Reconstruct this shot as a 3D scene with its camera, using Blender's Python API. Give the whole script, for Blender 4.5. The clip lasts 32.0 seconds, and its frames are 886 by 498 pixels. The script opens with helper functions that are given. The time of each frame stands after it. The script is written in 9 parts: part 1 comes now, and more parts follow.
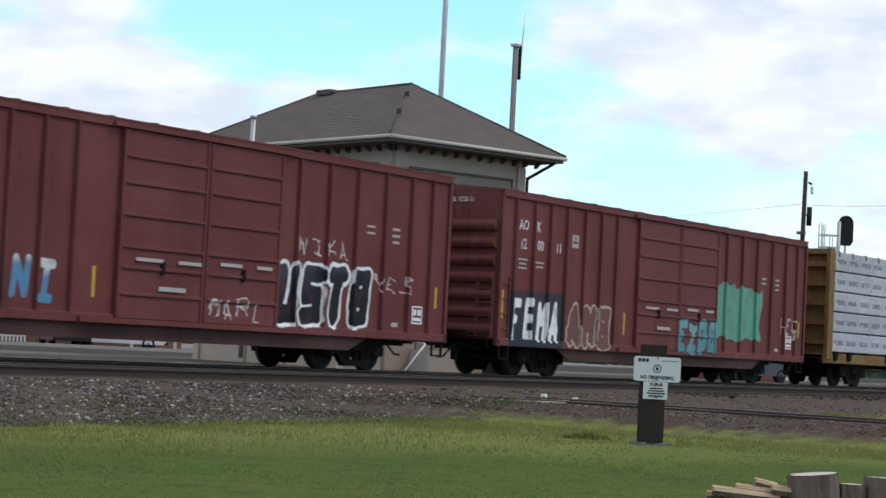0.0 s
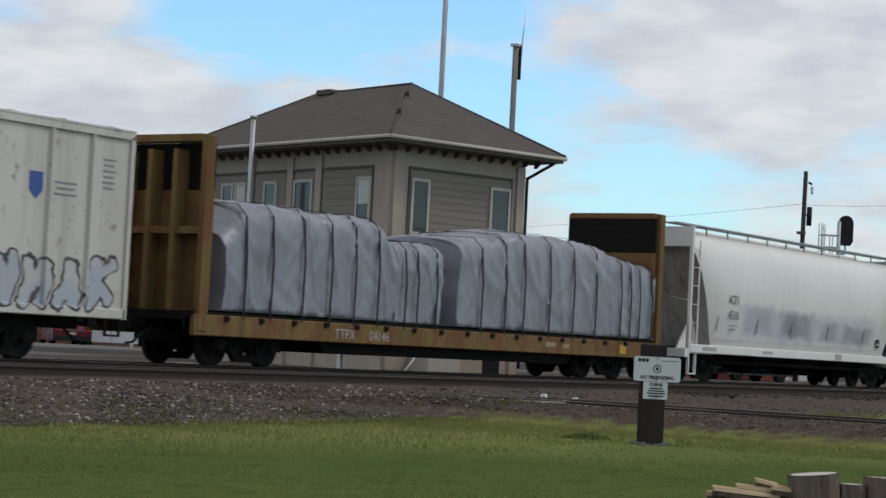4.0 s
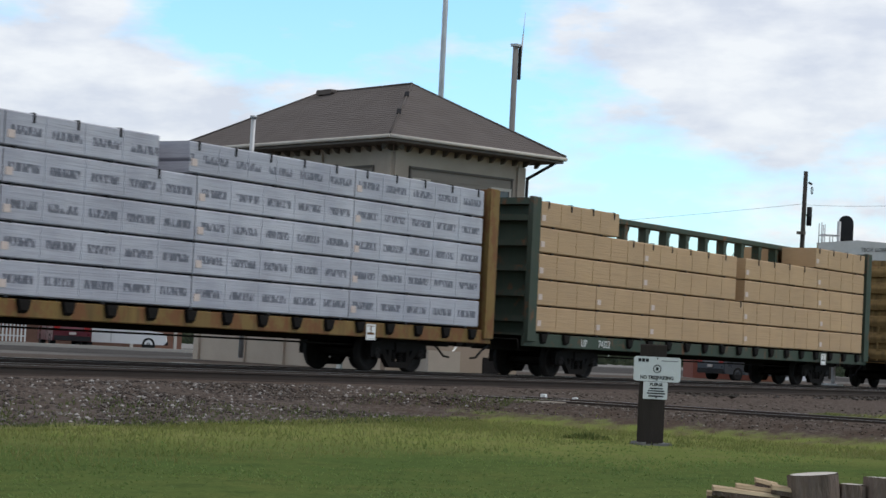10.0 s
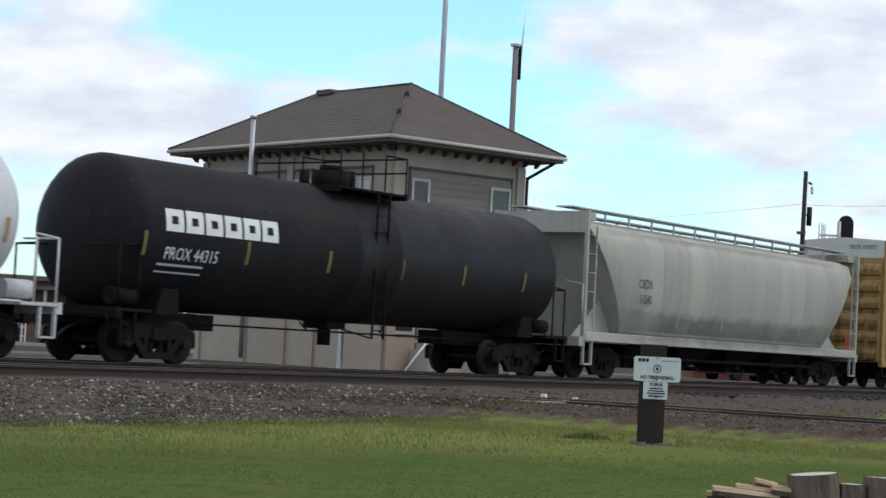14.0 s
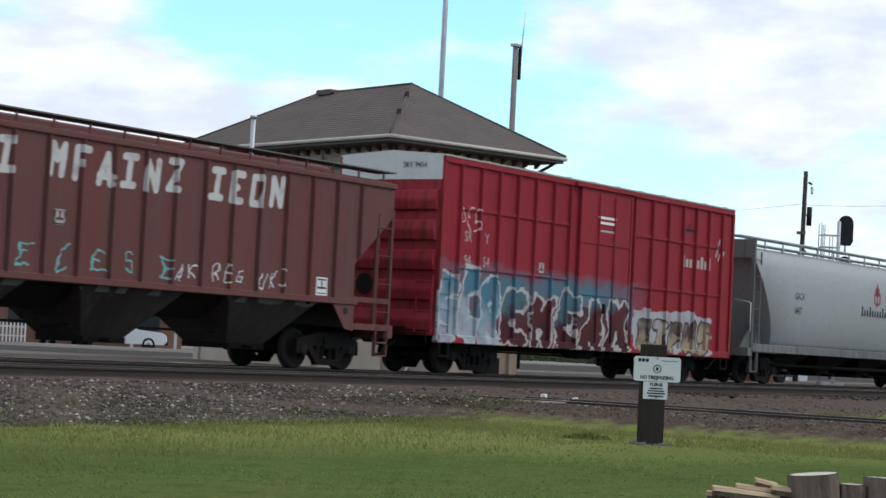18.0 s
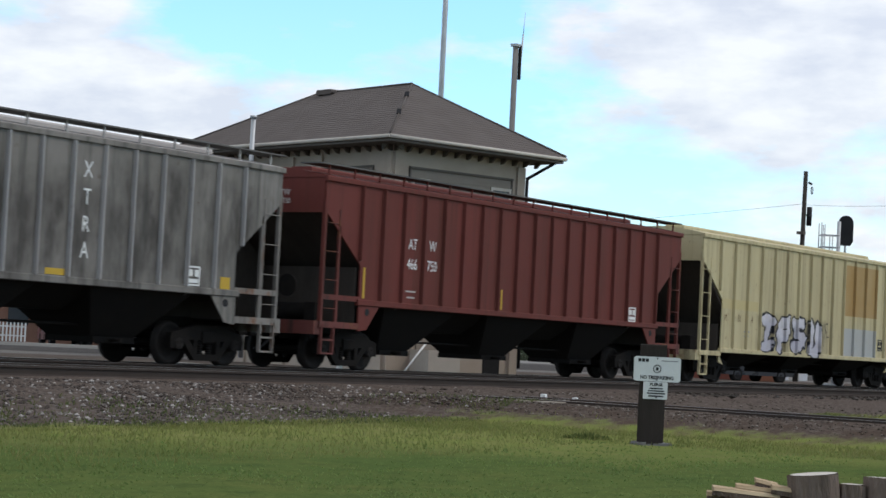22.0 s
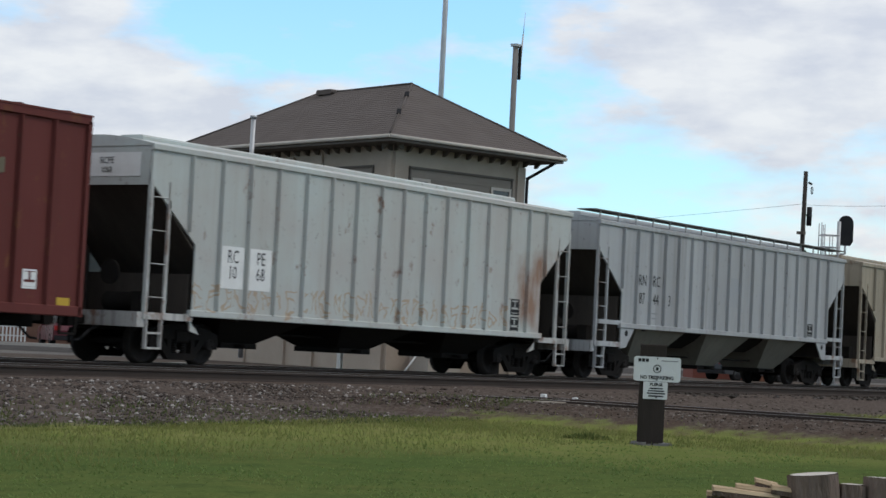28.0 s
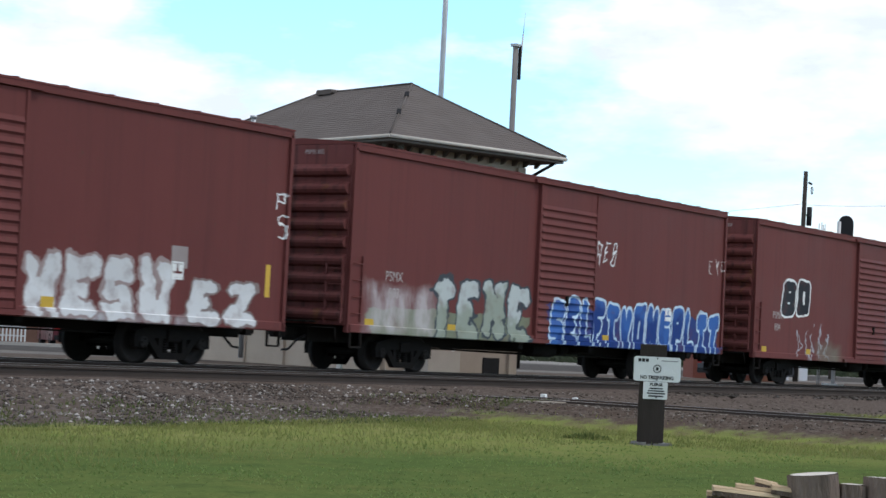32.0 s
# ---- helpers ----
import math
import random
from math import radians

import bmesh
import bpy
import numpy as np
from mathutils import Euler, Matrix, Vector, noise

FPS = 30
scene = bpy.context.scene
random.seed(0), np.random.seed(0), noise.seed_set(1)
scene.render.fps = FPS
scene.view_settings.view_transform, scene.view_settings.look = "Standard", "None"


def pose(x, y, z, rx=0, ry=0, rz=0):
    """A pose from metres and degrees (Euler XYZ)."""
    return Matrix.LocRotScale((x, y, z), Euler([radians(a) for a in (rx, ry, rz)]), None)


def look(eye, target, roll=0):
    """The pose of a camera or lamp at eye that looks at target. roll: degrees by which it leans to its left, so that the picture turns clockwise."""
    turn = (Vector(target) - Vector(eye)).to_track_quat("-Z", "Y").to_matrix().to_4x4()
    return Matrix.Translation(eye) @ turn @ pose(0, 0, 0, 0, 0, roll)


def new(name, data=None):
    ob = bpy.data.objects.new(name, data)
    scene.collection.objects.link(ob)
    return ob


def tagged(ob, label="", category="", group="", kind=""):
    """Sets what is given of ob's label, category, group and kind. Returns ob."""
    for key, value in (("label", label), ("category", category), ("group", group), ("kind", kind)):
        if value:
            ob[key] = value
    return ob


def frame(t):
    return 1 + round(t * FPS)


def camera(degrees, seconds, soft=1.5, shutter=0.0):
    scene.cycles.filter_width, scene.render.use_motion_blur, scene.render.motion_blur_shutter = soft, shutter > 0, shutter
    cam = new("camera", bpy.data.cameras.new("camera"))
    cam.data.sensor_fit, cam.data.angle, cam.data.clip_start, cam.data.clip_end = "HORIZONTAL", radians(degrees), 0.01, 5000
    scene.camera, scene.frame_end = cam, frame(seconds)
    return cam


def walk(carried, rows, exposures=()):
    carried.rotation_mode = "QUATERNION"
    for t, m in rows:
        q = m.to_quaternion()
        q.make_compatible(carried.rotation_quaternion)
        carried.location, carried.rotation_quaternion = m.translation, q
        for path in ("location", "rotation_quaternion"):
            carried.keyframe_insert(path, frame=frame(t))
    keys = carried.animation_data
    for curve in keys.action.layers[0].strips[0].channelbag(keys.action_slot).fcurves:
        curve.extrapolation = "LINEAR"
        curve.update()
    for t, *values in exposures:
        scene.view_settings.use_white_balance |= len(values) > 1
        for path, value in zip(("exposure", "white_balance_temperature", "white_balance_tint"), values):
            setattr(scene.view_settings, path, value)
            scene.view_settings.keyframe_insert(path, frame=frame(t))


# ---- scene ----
# ---------- camera: still on its stand, low beside the crossing ----------
cam = camera(24.42, 32.0, soft=1.5, shutter=0.12)
EYE = Vector((0.0, -28.851, 0.572))
YAW, PITCH, LEAN = radians(56.095), radians(2.824), 2.877
AIM = EYE + 40 * Vector((math.sin(YAW) * math.cos(PITCH), math.cos(YAW) * math.cos(PITCH), math.sin(PITCH)))
# the camera closes down for pale cars and opens up for dark ones: seconds, stops
EXPOSURES = tuple((t, stops, 6150 - 400 * stops, 10) for t, stops in ((0.0, 0.07), (1.0, 0.15), (2.0, 0.10), (3.0, -0.32), (4.5, -0.38), (6.0, -0.36), (7.5, -0.15), (9.0, 0.05), (10.0, -0.10), (11.0, -0.25), (12.0, -0.05), (14.0, 0.00), (16.0, -0.20), (17.0, -0.25), (18.0, 0.10), (19.0, 0.25), (20.0, 0.18), (21.0, -0.10), (22.0, 0.00), (23.0, 0.05), (25.0, -0.15), (28.0, -0.20), (29.0, -0.10), (30.0, 0.10), (31.0, 0.27), (32.0, 0.27)))
walk(cam, [(0.0, look(EYE, AIM, LEAN)), (32.0, look(EYE, AIM, LEAN))], EXPOSURES)

# ---------- sky, sun, exposure ----------
SUN_EL, SUN_AZ = 52.0, 150.0          # degrees; the sun stands behind thin cloud


class Nodes:
    """Short hand for a node tree."""

    def __init__(self, tree):
        self.t = tree
        tree.nodes.clear()

    def add(self, kind, operation="", use_clamp=None, data_type="", blend_type="", clamp=None, feature="", voronoi_dimensions=""):
        n = self.t.nodes.new(kind)
        if data_type:
            n.data_type = data_type
        if blend_type:
            n.blend_type = blend_type
        if operation:
            n.operation = operation
        if use_clamp is not None:
            n.use_clamp = use_clamp
        if clamp is not None:
            n.clamp = clamp
        if voronoi_dimensions:
            n.voronoi_dimensions = voronoi_dimensions
        if feature:
            n.feature = feature
        return n

    def put(self, socket, v):
        if isinstance(v, bpy.types.NodeSocket):
            self.t.links.new(v, socket)
        else:
            socket.default_value = v

    def math(self, op, a, b=0.0, clamp=False):
        n = self.add("ShaderNodeMath", operation=op, use_clamp=clamp)
        self.put(n.inputs[0], a)
        self.put(n.inputs[1], b)
        return n.outputs[0]

    def vmath(self, op, a, b=(0, 0, 0), s=1.0):
        n = self.add("ShaderNodeVectorMath", operation=op)
        self.put(n.inputs[0], a)
        if op == "SCALE":
            self.put(n.inputs["Scale"], s)
        elif op != "LENGTH":
            self.put(n.inputs[1], b)
        return n.outputs["Value"] if op in ("DOT_PRODUCT", "LENGTH") else n.outputs["Vector"]

    def vec(self, x, y, z=0.0):
        n = self.add("ShaderNodeCombineXYZ")
        for q, v in zip(n.inputs, (x, y, z)):
            self.put(q, v)
        return n.outputs[0]

    def stroke(self, p, a, b):
        """Distance from p to the stroke from a to b."""
        pa, ba = self.vmath("SUBTRACT", p, a), self.vmath("SUBTRACT", b, a)
        h = self.math("DIVIDE", self.vmath("DOT_PRODUCT", pa, ba), self.math("ADD", self.vmath("DOT_PRODUCT", ba, ba), 0.0001), True)
        return self.vmath("LENGTH", self.vmath("SUBTRACT", pa, self.vmath("SCALE", ba, s=h)))

    def mix(self, f, a, b, blend="MIX"):
        n = self.add("ShaderNodeMix", data_type="RGBA", blend_type=blend)
        self.put(n.inputs[0], f)
        for s, v in ((n.inputs[6], a), (n.inputs[7], b)):
            self.put(s, v if isinstance(v, bpy.types.NodeSocket) else (*v[:3], 1.0))
        return n.outputs[2]

    def noise(self, vec, scale, detail=4.0, rough=0.55, color=False):
        n = self.add("ShaderNodeTexNoise")
        if vec is not None:
            self.put(n.inputs["Vector"], vec)
        n.inputs["Scale"].default_value, n.inputs["Detail"].default_value, n.inputs["Roughness"].default_value = scale, detail, rough
        return n.outputs["Color" if color else "Fac"]

    def ramp(self, v, lo, hi, a=0.0, b=1.0):
        n = self.add("ShaderNodeMapRange", clamp=True)
        self.put(n.inputs[0], v)
        for i, w in zip((1, 2, 3, 4), (lo, hi, a, b)):
            n.inputs[i].default_value = w
        return n.outputs[0]

    def scaled(self, vec, s, off=(0, 0, 0)):
        n = self.add("ShaderNodeMapping")
        self.put(n.inputs["Vector"], vec)
        n.inputs["Scale"].default_value, n.inputs["Location"].default_value = s, off
        return n.outputs[0]


def build_world():
    world = bpy.data.worlds.new("sky")
    scene.world = world
    world.use_nodes = True
    N = Nodes(world.node_tree)
    sky = N.add("ShaderNodeTexSky")
    sky.sky_type, sky.sun_disc = "NISHITA", False
    sky.sun_elevation, sky.sun_rotation = radians(SUN_EL), radians(SUN_AZ)
    sky.dust_density, sky.air_density, sky.ozone_density = 0.6, 1.2, 1.5
    co = N.add("ShaderNodeTexCoord").outputs["Generated"]
    sep = N.add("ShaderNodeSeparateXYZ")
    N.put(sep.inputs[0], co)
    # bearing and height in degrees; cloud banks and clear gaps, broken up by drifting noise
    az = N.math("MULTIPLY", N.math("ARCTAN2", sep.outputs[0], sep.outputs[1]), 57.2958)
    el = N.math("MULTIPLY", N.math("ARCSINE", sep.outputs[2]), 57.2958)
    up = N.math("MAXIMUM", sep.outputs[2], 0.0)
    den = N.math("ADD", up, 0.16)
    comb = N.add("ShaderNodeCombineXYZ")
    N.put(comb.inputs[0], N.math("DIVIDE", sep.outputs[0], den))
    N.put(comb.inputs[1], N.math("DIVIDE", sep.outputs[1], den))
    streak = N.add("ShaderNodeCombineXYZ")
    N.put(streak.inputs[0], az)
    N.put(streak.inputs[1], N.math("MULTIPLY", N.math("SUBTRACT", el, N.math("MULTIPLY", az, 0.03)), 2.6))
    big = N.noise(N.scaled(comb.outputs[0], (1, 1, 1), CLOUD_AT), 0.85, 6.0, 0.5)
    soft = N.noise(N.scaled(streak.outputs[0], (1, 1, 1), (7.1, 3.3, 0)), 0.22, 7.0, 0.58)
    mass = N.math("ADD", N.math("MULTIPLY", big, 0.35), N.math("MULTIPLY", soft, 0.65))
    for a0, e0, sa, se, k in CLOUD_BANKS:
        da = N.math("POWER", N.math("ABSOLUTE", N.math("DIVIDE", N.math("SUBTRACT", az, a0), sa)), 2.0)
        de = N.math("POWER", N.math("ABSOLUTE", N.math("DIVIDE", N.math("SUBTRACT", el, e0), se)), 2.0)
        g = N.math("POWER", 2.718, N.math("MULTIPLY", N.math("ADD", da, de), -1.0))
        mass = N.math("ADD", mass, N.math("MULTIPLY", g, k))
    # the cover closes up overhead
    mass = N.math("ADD", mass, N.ramp(el, 11.0, 24.0, 0.0, 0.16))
    cover = N.ramp(mass, 0.44, 0.60)
    grey = N.ramp(N.noise(N.scaled(streak.outputs[0], (1, 1, 1), (1.1, 9.3, 0)), 0.30, 6.0, 0.55), 0.36, 0.62)
    cloud = N.mix(grey, (0.76, 0.775, 0.83), (1.0, 0.99, 0.97))
    blue = N.mix(1.0, sky.outputs[0], (0.150, 0.201, 0.238), "MULTIPLY")
    col = N.mix(N.math("MULTIPLY", cover, 0.94), blue, cloud)
    bg = N.add("ShaderNodeBackground")
    N.put(bg.inputs[0], col)
    bg.inputs[1].default_value = 1.0
    out = N.add("ShaderNodeOutputWorld")
    N.put(out.inputs[0], bg.outputs[0])


CLOUD_AT = (2.3, 4.1, 0.0)
# bearing, height, half widths, weight
CLOUD_BANKS = ((66.0, 7.6, 5.5, 2.6, 0.22), (46.0, 5.9, 5.0, 2.0, 0.20), (53.5, 5.6, 3.0, 1.0, 0.12), (45.0, 9.6, 2.2, 0.8, 0.10), (50.8, 8.6, 3.2, 0.9, -0.16), (57.6, 8.2, 1.3, 2.2, -0.16), (60.8, 4.7, 2.4, 1.5, -0.16), (55.5, 9.6, 2.0, 0.6, -0.1), (64.5, 10.0, 4.6, 1.3, 0.16))
build_world()
sun = new("sun", bpy.data.lights.new("sun", "SUN"))
sun.data.energy, sun.data.angle, sun.data.color = 1.2, radians(12), (1.0, 0.94, 0.86)
_az = radians(SUN_AZ)
sun.matrix_world = look((0, 0, 60), Vector((0, 0, 60)) - Vector((math.sin(_az) * math.cos(radians(SUN_EL)), math.cos(_az) * math.cos(radians(SUN_EL)), math.sin(radians(SUN_EL)))))

# ---------- materials ----------


def principled(N, col, rough, metal=0.0, bump=None, strength=0.3, dist=0.01, gloss=0.5):
    p = N.add("ShaderNodeBsdfPrincipled")
    N.put(p.inputs["Base Color"], col if isinstance(col, bpy.types.NodeSocket) else (*col[:3], 1.0))
    N.put(p.inputs["Roughness"], rough)
    p.inputs["Metallic"].default_value = metal
    p.inputs["Specular IOR Level"].default_value = gloss
    if bump is not None:
        b = N.add("ShaderNodeBump")
        b.inputs["Strength"].default_value, b.inputs["Distance"].default_value = strength, dist
        N.put(b.inputs["Height"], bump)
        N.put(p.inputs["Normal"], b.outputs[0])
    out = N.add("ShaderNodeOutputMaterial")
    N.put(out.inputs[0], p.outputs[0])
    return p


def surface(name, col, alt=None, rough=0.7, metal=0.0, scale=2.0, fine=30.0, bump=0.25, dist=0.01, stretch=(1, 1, 1), amount=0.6, vary=0.0):
    """A plain weathered surface: two colours mixed at a large and a fine scale."""
    m = bpy.data.materials.new(name)
    m.use_nodes = True
    N = Nodes(m.node_tree)
    alt = alt or tuple(0.6 * c for c in col)
    co = N.scaled(N.add("ShaderNodeTexCoord").outputs["Object"], stretch)
    a, b = N.noise(co, scale), N.noise(co, fine, 3.0)
    f = N.math("ADD", N.math("MULTIPLY", N.ramp(a, 0.35, 0.7), 0.6), N.math("MULTIPLY", N.ramp(b, 0.3, 0.75), 0.4))
    c = N.mix(N.math("MULTIPLY", f, amount), col, alt)
    if vary:
        r = N.add("ShaderNodeObjectInfo").outputs["Random"]
        c = N.mix(N.math("MULTIPLY", r, vary), c, tuple(1.6 * x for x in alt))
    principled(N, c, N.ramp(a, 0.2, 0.8, rough - 0.08, min(1.0, rough + 0.1)), metal, b, bump, dist, 0.07 if rough > 0.5 else 0.5)
    return m


# stroke half-width, outline half-width, bend, cell width in heights
GLYPH = {"piece": (0.29, 0.41, 0.70, 0.72), "fat": (0.31, 0.43, 0.34, 0.75), "tag": (0.075, 0.0, 1.5, 0.62), "letters": (0.20, 0.0, 0.12, 0.82)}
# sprayed letters as strokes on a grid of three columns and five rows: column, row to column, row
STROKES = {"A": "0014 1420 0121", "B": "0004 0424 2422 0222 2220 0020", "C": "2404 0400 0020", "D": "0004 0413 1321 2100", "E": "0004 0424 0212 0020", "F": "0004 0424 0212",
           "G": "2404 0400 0020 2022 2212", "H": "0004 2024 0222", "I": "1014 0424 0020", "J": "0424 1410 1000 0001", "K": "0004 0224 0220", "L": "0400 0020", "M": "0004 0412 1224 2420",
           "N": "0004 0420 2024", "O": "0004 0424 2420 2000", "P": "0004 0424 2422 2202", "R": "0004 0424 2422 2202 1220", "S": "2404 0402 0222 2220 2000", "T": "0424 1410",
           "U": "0400 0020 2024", "V": "0410 1024", "W": "0400 0012 1220 2024", "X": "0024 0420", "Y": "0412 2412 1210", "Z": "0424 2400 0020", "!": "1412 1010", " ": "1111"}


def paint(name, base, worn=None, streak=(0.10, 0.08, 0.07), streaks=0.35, zones=(), rough=0.55, rust=0.0, chipped=0.55):
    """Car paint in the car's own space: fading, vertical streaks, rust, and sprayed zones.
    A zone: kind, x0, x1, z0, z1, colours, line colour, seed or sprayed word."""
    m = bpy.data.materials.new(name)
    m.use_nodes = True
    N = Nodes(m.node_tree)
    m["base"] = base
    worn = worn or tuple(min(1.0, c * 1.25 + 0.03) for c in base)
    co = N.add("ShaderNodeTexCoord").outputs["Object"]
    sep = N.add("ShaderNodeSeparateXYZ")
    N.put(sep.inputs[0], co)
    X, Z = sep.outputs[0], sep.outputs[2]
    near_side = N.math("LESS_THAN", sep.outputs[1], -1.28)
    big = N.noise(co, 0.55, 5.0, 0.6)
    c = N.mix(N.ramp(big, 0.35, 0.7, 0.0, 0.55), base, worn)
    run = N.noise(N.scaled(co, (5.0, 5.0, 0.22), (3.7 * len(name), 0, 0)), 1.0, 4.0, 0.6)
    c = N.mix(N.ramp(run, 0.5, 0.75, 0.0, streaks), c, streak)
    # sheets weather apart, and small chips of rust and dirt show everywhere
    sheet = N.add("ShaderNodeTexWhiteNoise")
    sheet.noise_dimensions = "1D"
    N.put(sheet.inputs["W"], N.math("FLOOR", N.math("MULTIPLY", N.math("ADD", X, 0.31 * len(name)), 1.12)))
    c = N.mix(N.math("MULTIPLY", sheet.outputs[0], 0.2 if streaks > 0.06 and rough > 0.5 else 0.0), c, streak)
    chips = N.noise(N.scaled(co, (1.0, 1.0, 0.7), (0, 2.0 * len(name), 0)), 7.0, 5.0, 0.7)
    c = N.mix(N.ramp(chips, 0.62, 0.70, 0.0, chipped), c, (0.085, 0.05, 0.035))
    for k, (kind, x0, x1, z0, z1, cols, line, seed) in enumerate(zones):
        word = seed if isinstance(seed, str) else ""
        seed = 0.37 * (sum(ord(q) for q in word) % 29) if word else seed
        plane = N.add("ShaderNodeCombineXYZ")
        N.put(plane.inputs[0], X)
        N.put(plane.inputs[1], Z)
        plane.inputs[2].default_value = seed * 3.7
        flat = plane.outputs[0]
        wob = N.noise(flat, 1.7, 3.0, 0.5)
        wob2 = N.noise(N.scaled(flat, (1, 1, 1), (9.3, 4.1, 0)), 1.7, 3.0, 0.5)
        u = N.math("DIVIDE", N.math("ABSOLUTE", N.math("SUBTRACT", X, (x0 + x1) / 2)), (x1 - x0) / 2)
        v = N.math("DIVIDE", N.math("ABSOLUTE", N.math("SUBTRACT", Z, (z0 + z1) / 2)), (z1 - z0) / 2)
        rag = 0.0 if kind == "block" else 0.9
        u = N.math("ADD", u, N.math("MULTIPLY", N.math("SUBTRACT", wob, 0.5), rag * 0.5))
        v = N.math("ADD", v, N.math("MULTIPLY", N.math("SUBTRACT", wob2, 0.45), rag))
        inside = N.math("MULTIPLY", near_side, N.ramp(N.math("MAXIMUM", u, v), 0.6 if kind in ("smear", "mist") else 0.97, 1.1 if kind in ("smear", "mist") else 1.0, 1.0, 0.0))
        if kind == "block":
            c = N.mix(N.math("MULTIPLY", inside, N.ramp(big, 0.3, 0.6, 0.75, 1.0)), c, cols[0])
            continue
        H = z1 - z0
        if kind == "mist":
            c = N.mix(N.math("MULTIPLY", inside, N.ramp(N.noise(flat, 1.1, 4.0, 0.5), 0.3, 0.6, 0.5, 0.95)), c, cols[0])
            continue
        if kind == "wash":
            c = N.mix(N.math("MULTIPLY", inside, N.ramp(N.noise(flat, 1.4, 5.0, 0.6), 0.3, 0.5, 0.5, 0.95)), c, cols[0])
            continue
        if kind == "smear":
            c = N.mix(N.math("MULTIPLY", inside, N.ramp(N.noise(N.scaled(flat, (2.2, 0.7, 1), (seed, 0, 0)), 1.2, 5.0, 0.6), 0.36, 0.62, 0.1, 0.8)), c, cols[0] if len(cols) == 1 else N.mix(N.math("GREATER_THAN", wob, 0.5), cols[0], cols[1]))
            continue
        # sprayed letter forms: a row of cells, each with strokes of its own
        n = len(word) or max(1, round((x1 - x0) / (GLYPH[kind][3] * H)))
        w = (x1 - x0) / n
        bend = GLYPH[kind][2]
        wx = N.math("ADD", N.math("ADD", X, N.math("MULTIPLY", N.math("SUBTRACT", wob, 0.5), bend * w)), N.math("MULTIPLY", N.math("SUBTRACT", Z, (z0 + z1) / 2), -0.10))
        run_u = N.math("DIVIDE", N.math("SUBTRACT", wx, x0), w)
        rnd = N.add("ShaderNodeTexWhiteNoise")
        rnd.noise_dimensions = "1D"
        N.put(rnd.inputs["W"], N.math("ADD", N.math("FLOOR", run_u), seed * 17.31))
        rc = N.add("ShaderNodeSeparateColor")
        N.put(rc.inputs[0], rnd.outputs["Color"])
        ra, rb, rg = rc.outputs[0], rc.outputs[1], rc.outputs[2]
        u = N.math("SUBTRACT", N.math("MULTIPLY", N.math("FRACT", run_u), 2.0), 1.0)
        vz = N.math("DIVIDE", N.math("SUBTRACT", Z, (z0 + z1) / 2), H / 2)
        v = N.math("ADD", N.math("ADD", N.math("MULTIPLY", vz, 1.12), N.math("MULTIPLY", N.math("SUBTRACT", wob2, 0.5), 1.4 * bend)), N.math("MULTIPLY", N.math("SUBTRACT", ra, 0.5), 0.25))
        P = N.vec(N.math("MULTIPLY", u, 0.85), v)

        def step(r):
            return N.math("MULTIPLY", N.math("SUBTRACT", N.math("FLOOR", N.math("MULTIPLY", r, 2.99)), 1.0), 0.72)

        if word:
            # each letter's strokes, looked up by the cell's number
            at = N.math("DIVIDE", N.math("ADD", N.math("FLOOR", run_u), 0.5), float(n))
            lists = [STROKES[q].split() for q in word]
            lines = []
            for j in range(max(len(q) for q in lists)):
                table = N.add("ShaderNodeValToRGB")
                table.color_ramp.interpolation = "CONSTANT"
                N.put(table.inputs[0], at)
                for i, q in enumerate(lists):
                    a, b, c2, d2 = (int(e) for e in (q[j] if j < len(q) else q[0]))
                    stop = table.color_ramp.elements[0] if i == 0 else table.color_ramp.elements.new(i / n) if i > 1 or n == 1 else table.color_ramp.elements[1]
                    stop.position = i / n
                    stop.color = (4.0, 4.0, 4.0, 4.0) if word[i] == " " else (0.30 + 0.20 * a, 0.14 + 0.18 * b, 0.30 + 0.20 * c2, 0.14 + 0.18 * d2)
                ends = N.add("ShaderNodeSeparateColor")
                N.put(ends.inputs[0], table.outputs["Color"])
                ax, ay, bx, by = [N.math("SUBTRACT", N.math("MULTIPLY", q, 2.0), 1.0) for q in (ends.outputs[0], ends.outputs[1], ends.outputs[2], table.outputs["Alpha"])]
                lines.append(N.stroke(P, N.vec(ax, ay), N.vec(bx, by)))
        m1, m2, m3 = step(ra), step(rb), step(rg)
        lean = N.math("MULTIPLY", N.math("SUBTRACT", rb, 0.5), 0.5)
        spine = N.math("ADD", -0.46, lean)
        if not word:
            lines = [N.stroke(P, N.vec(-0.46, -0.75), N.vec(spine, 0.75)),
                     N.stroke(P, N.vec(spine, 0.74), N.vec(0.5, m1)),
                     N.stroke(P, N.vec(-0.42, 0.0), N.vec(0.46, m2)),
                     N.stroke(P, N.vec(0.48, -0.74), N.vec(0.48, m3)),
                     N.stroke(P, N.vec(-0.46, -0.75), N.vec(N.math("MULTIPLY", m1, 0.65), -0.72))]
        d = lines[0]
        for q in lines[1:]:
            d = N.math("MINIMUM", d, q)
        within = N.math("MULTIPLY", near_side, N.math("MULTIPLY", N.math("GREATER_THAN", run_u, 0.0), N.math("LESS_THAN", run_u, float(n))))
        r_in, r_out = GLYPH[kind][:2]
        body = N.math("MULTIPLY", within, N.ramp(d, r_in - 0.02, r_in + 0.02, 1.0, 0.0))
        fade = N.ramp(N.noise(flat, 2.6, 4.0), 0.3, 0.5, 0.62, 1.0)
        fill = cols[0]
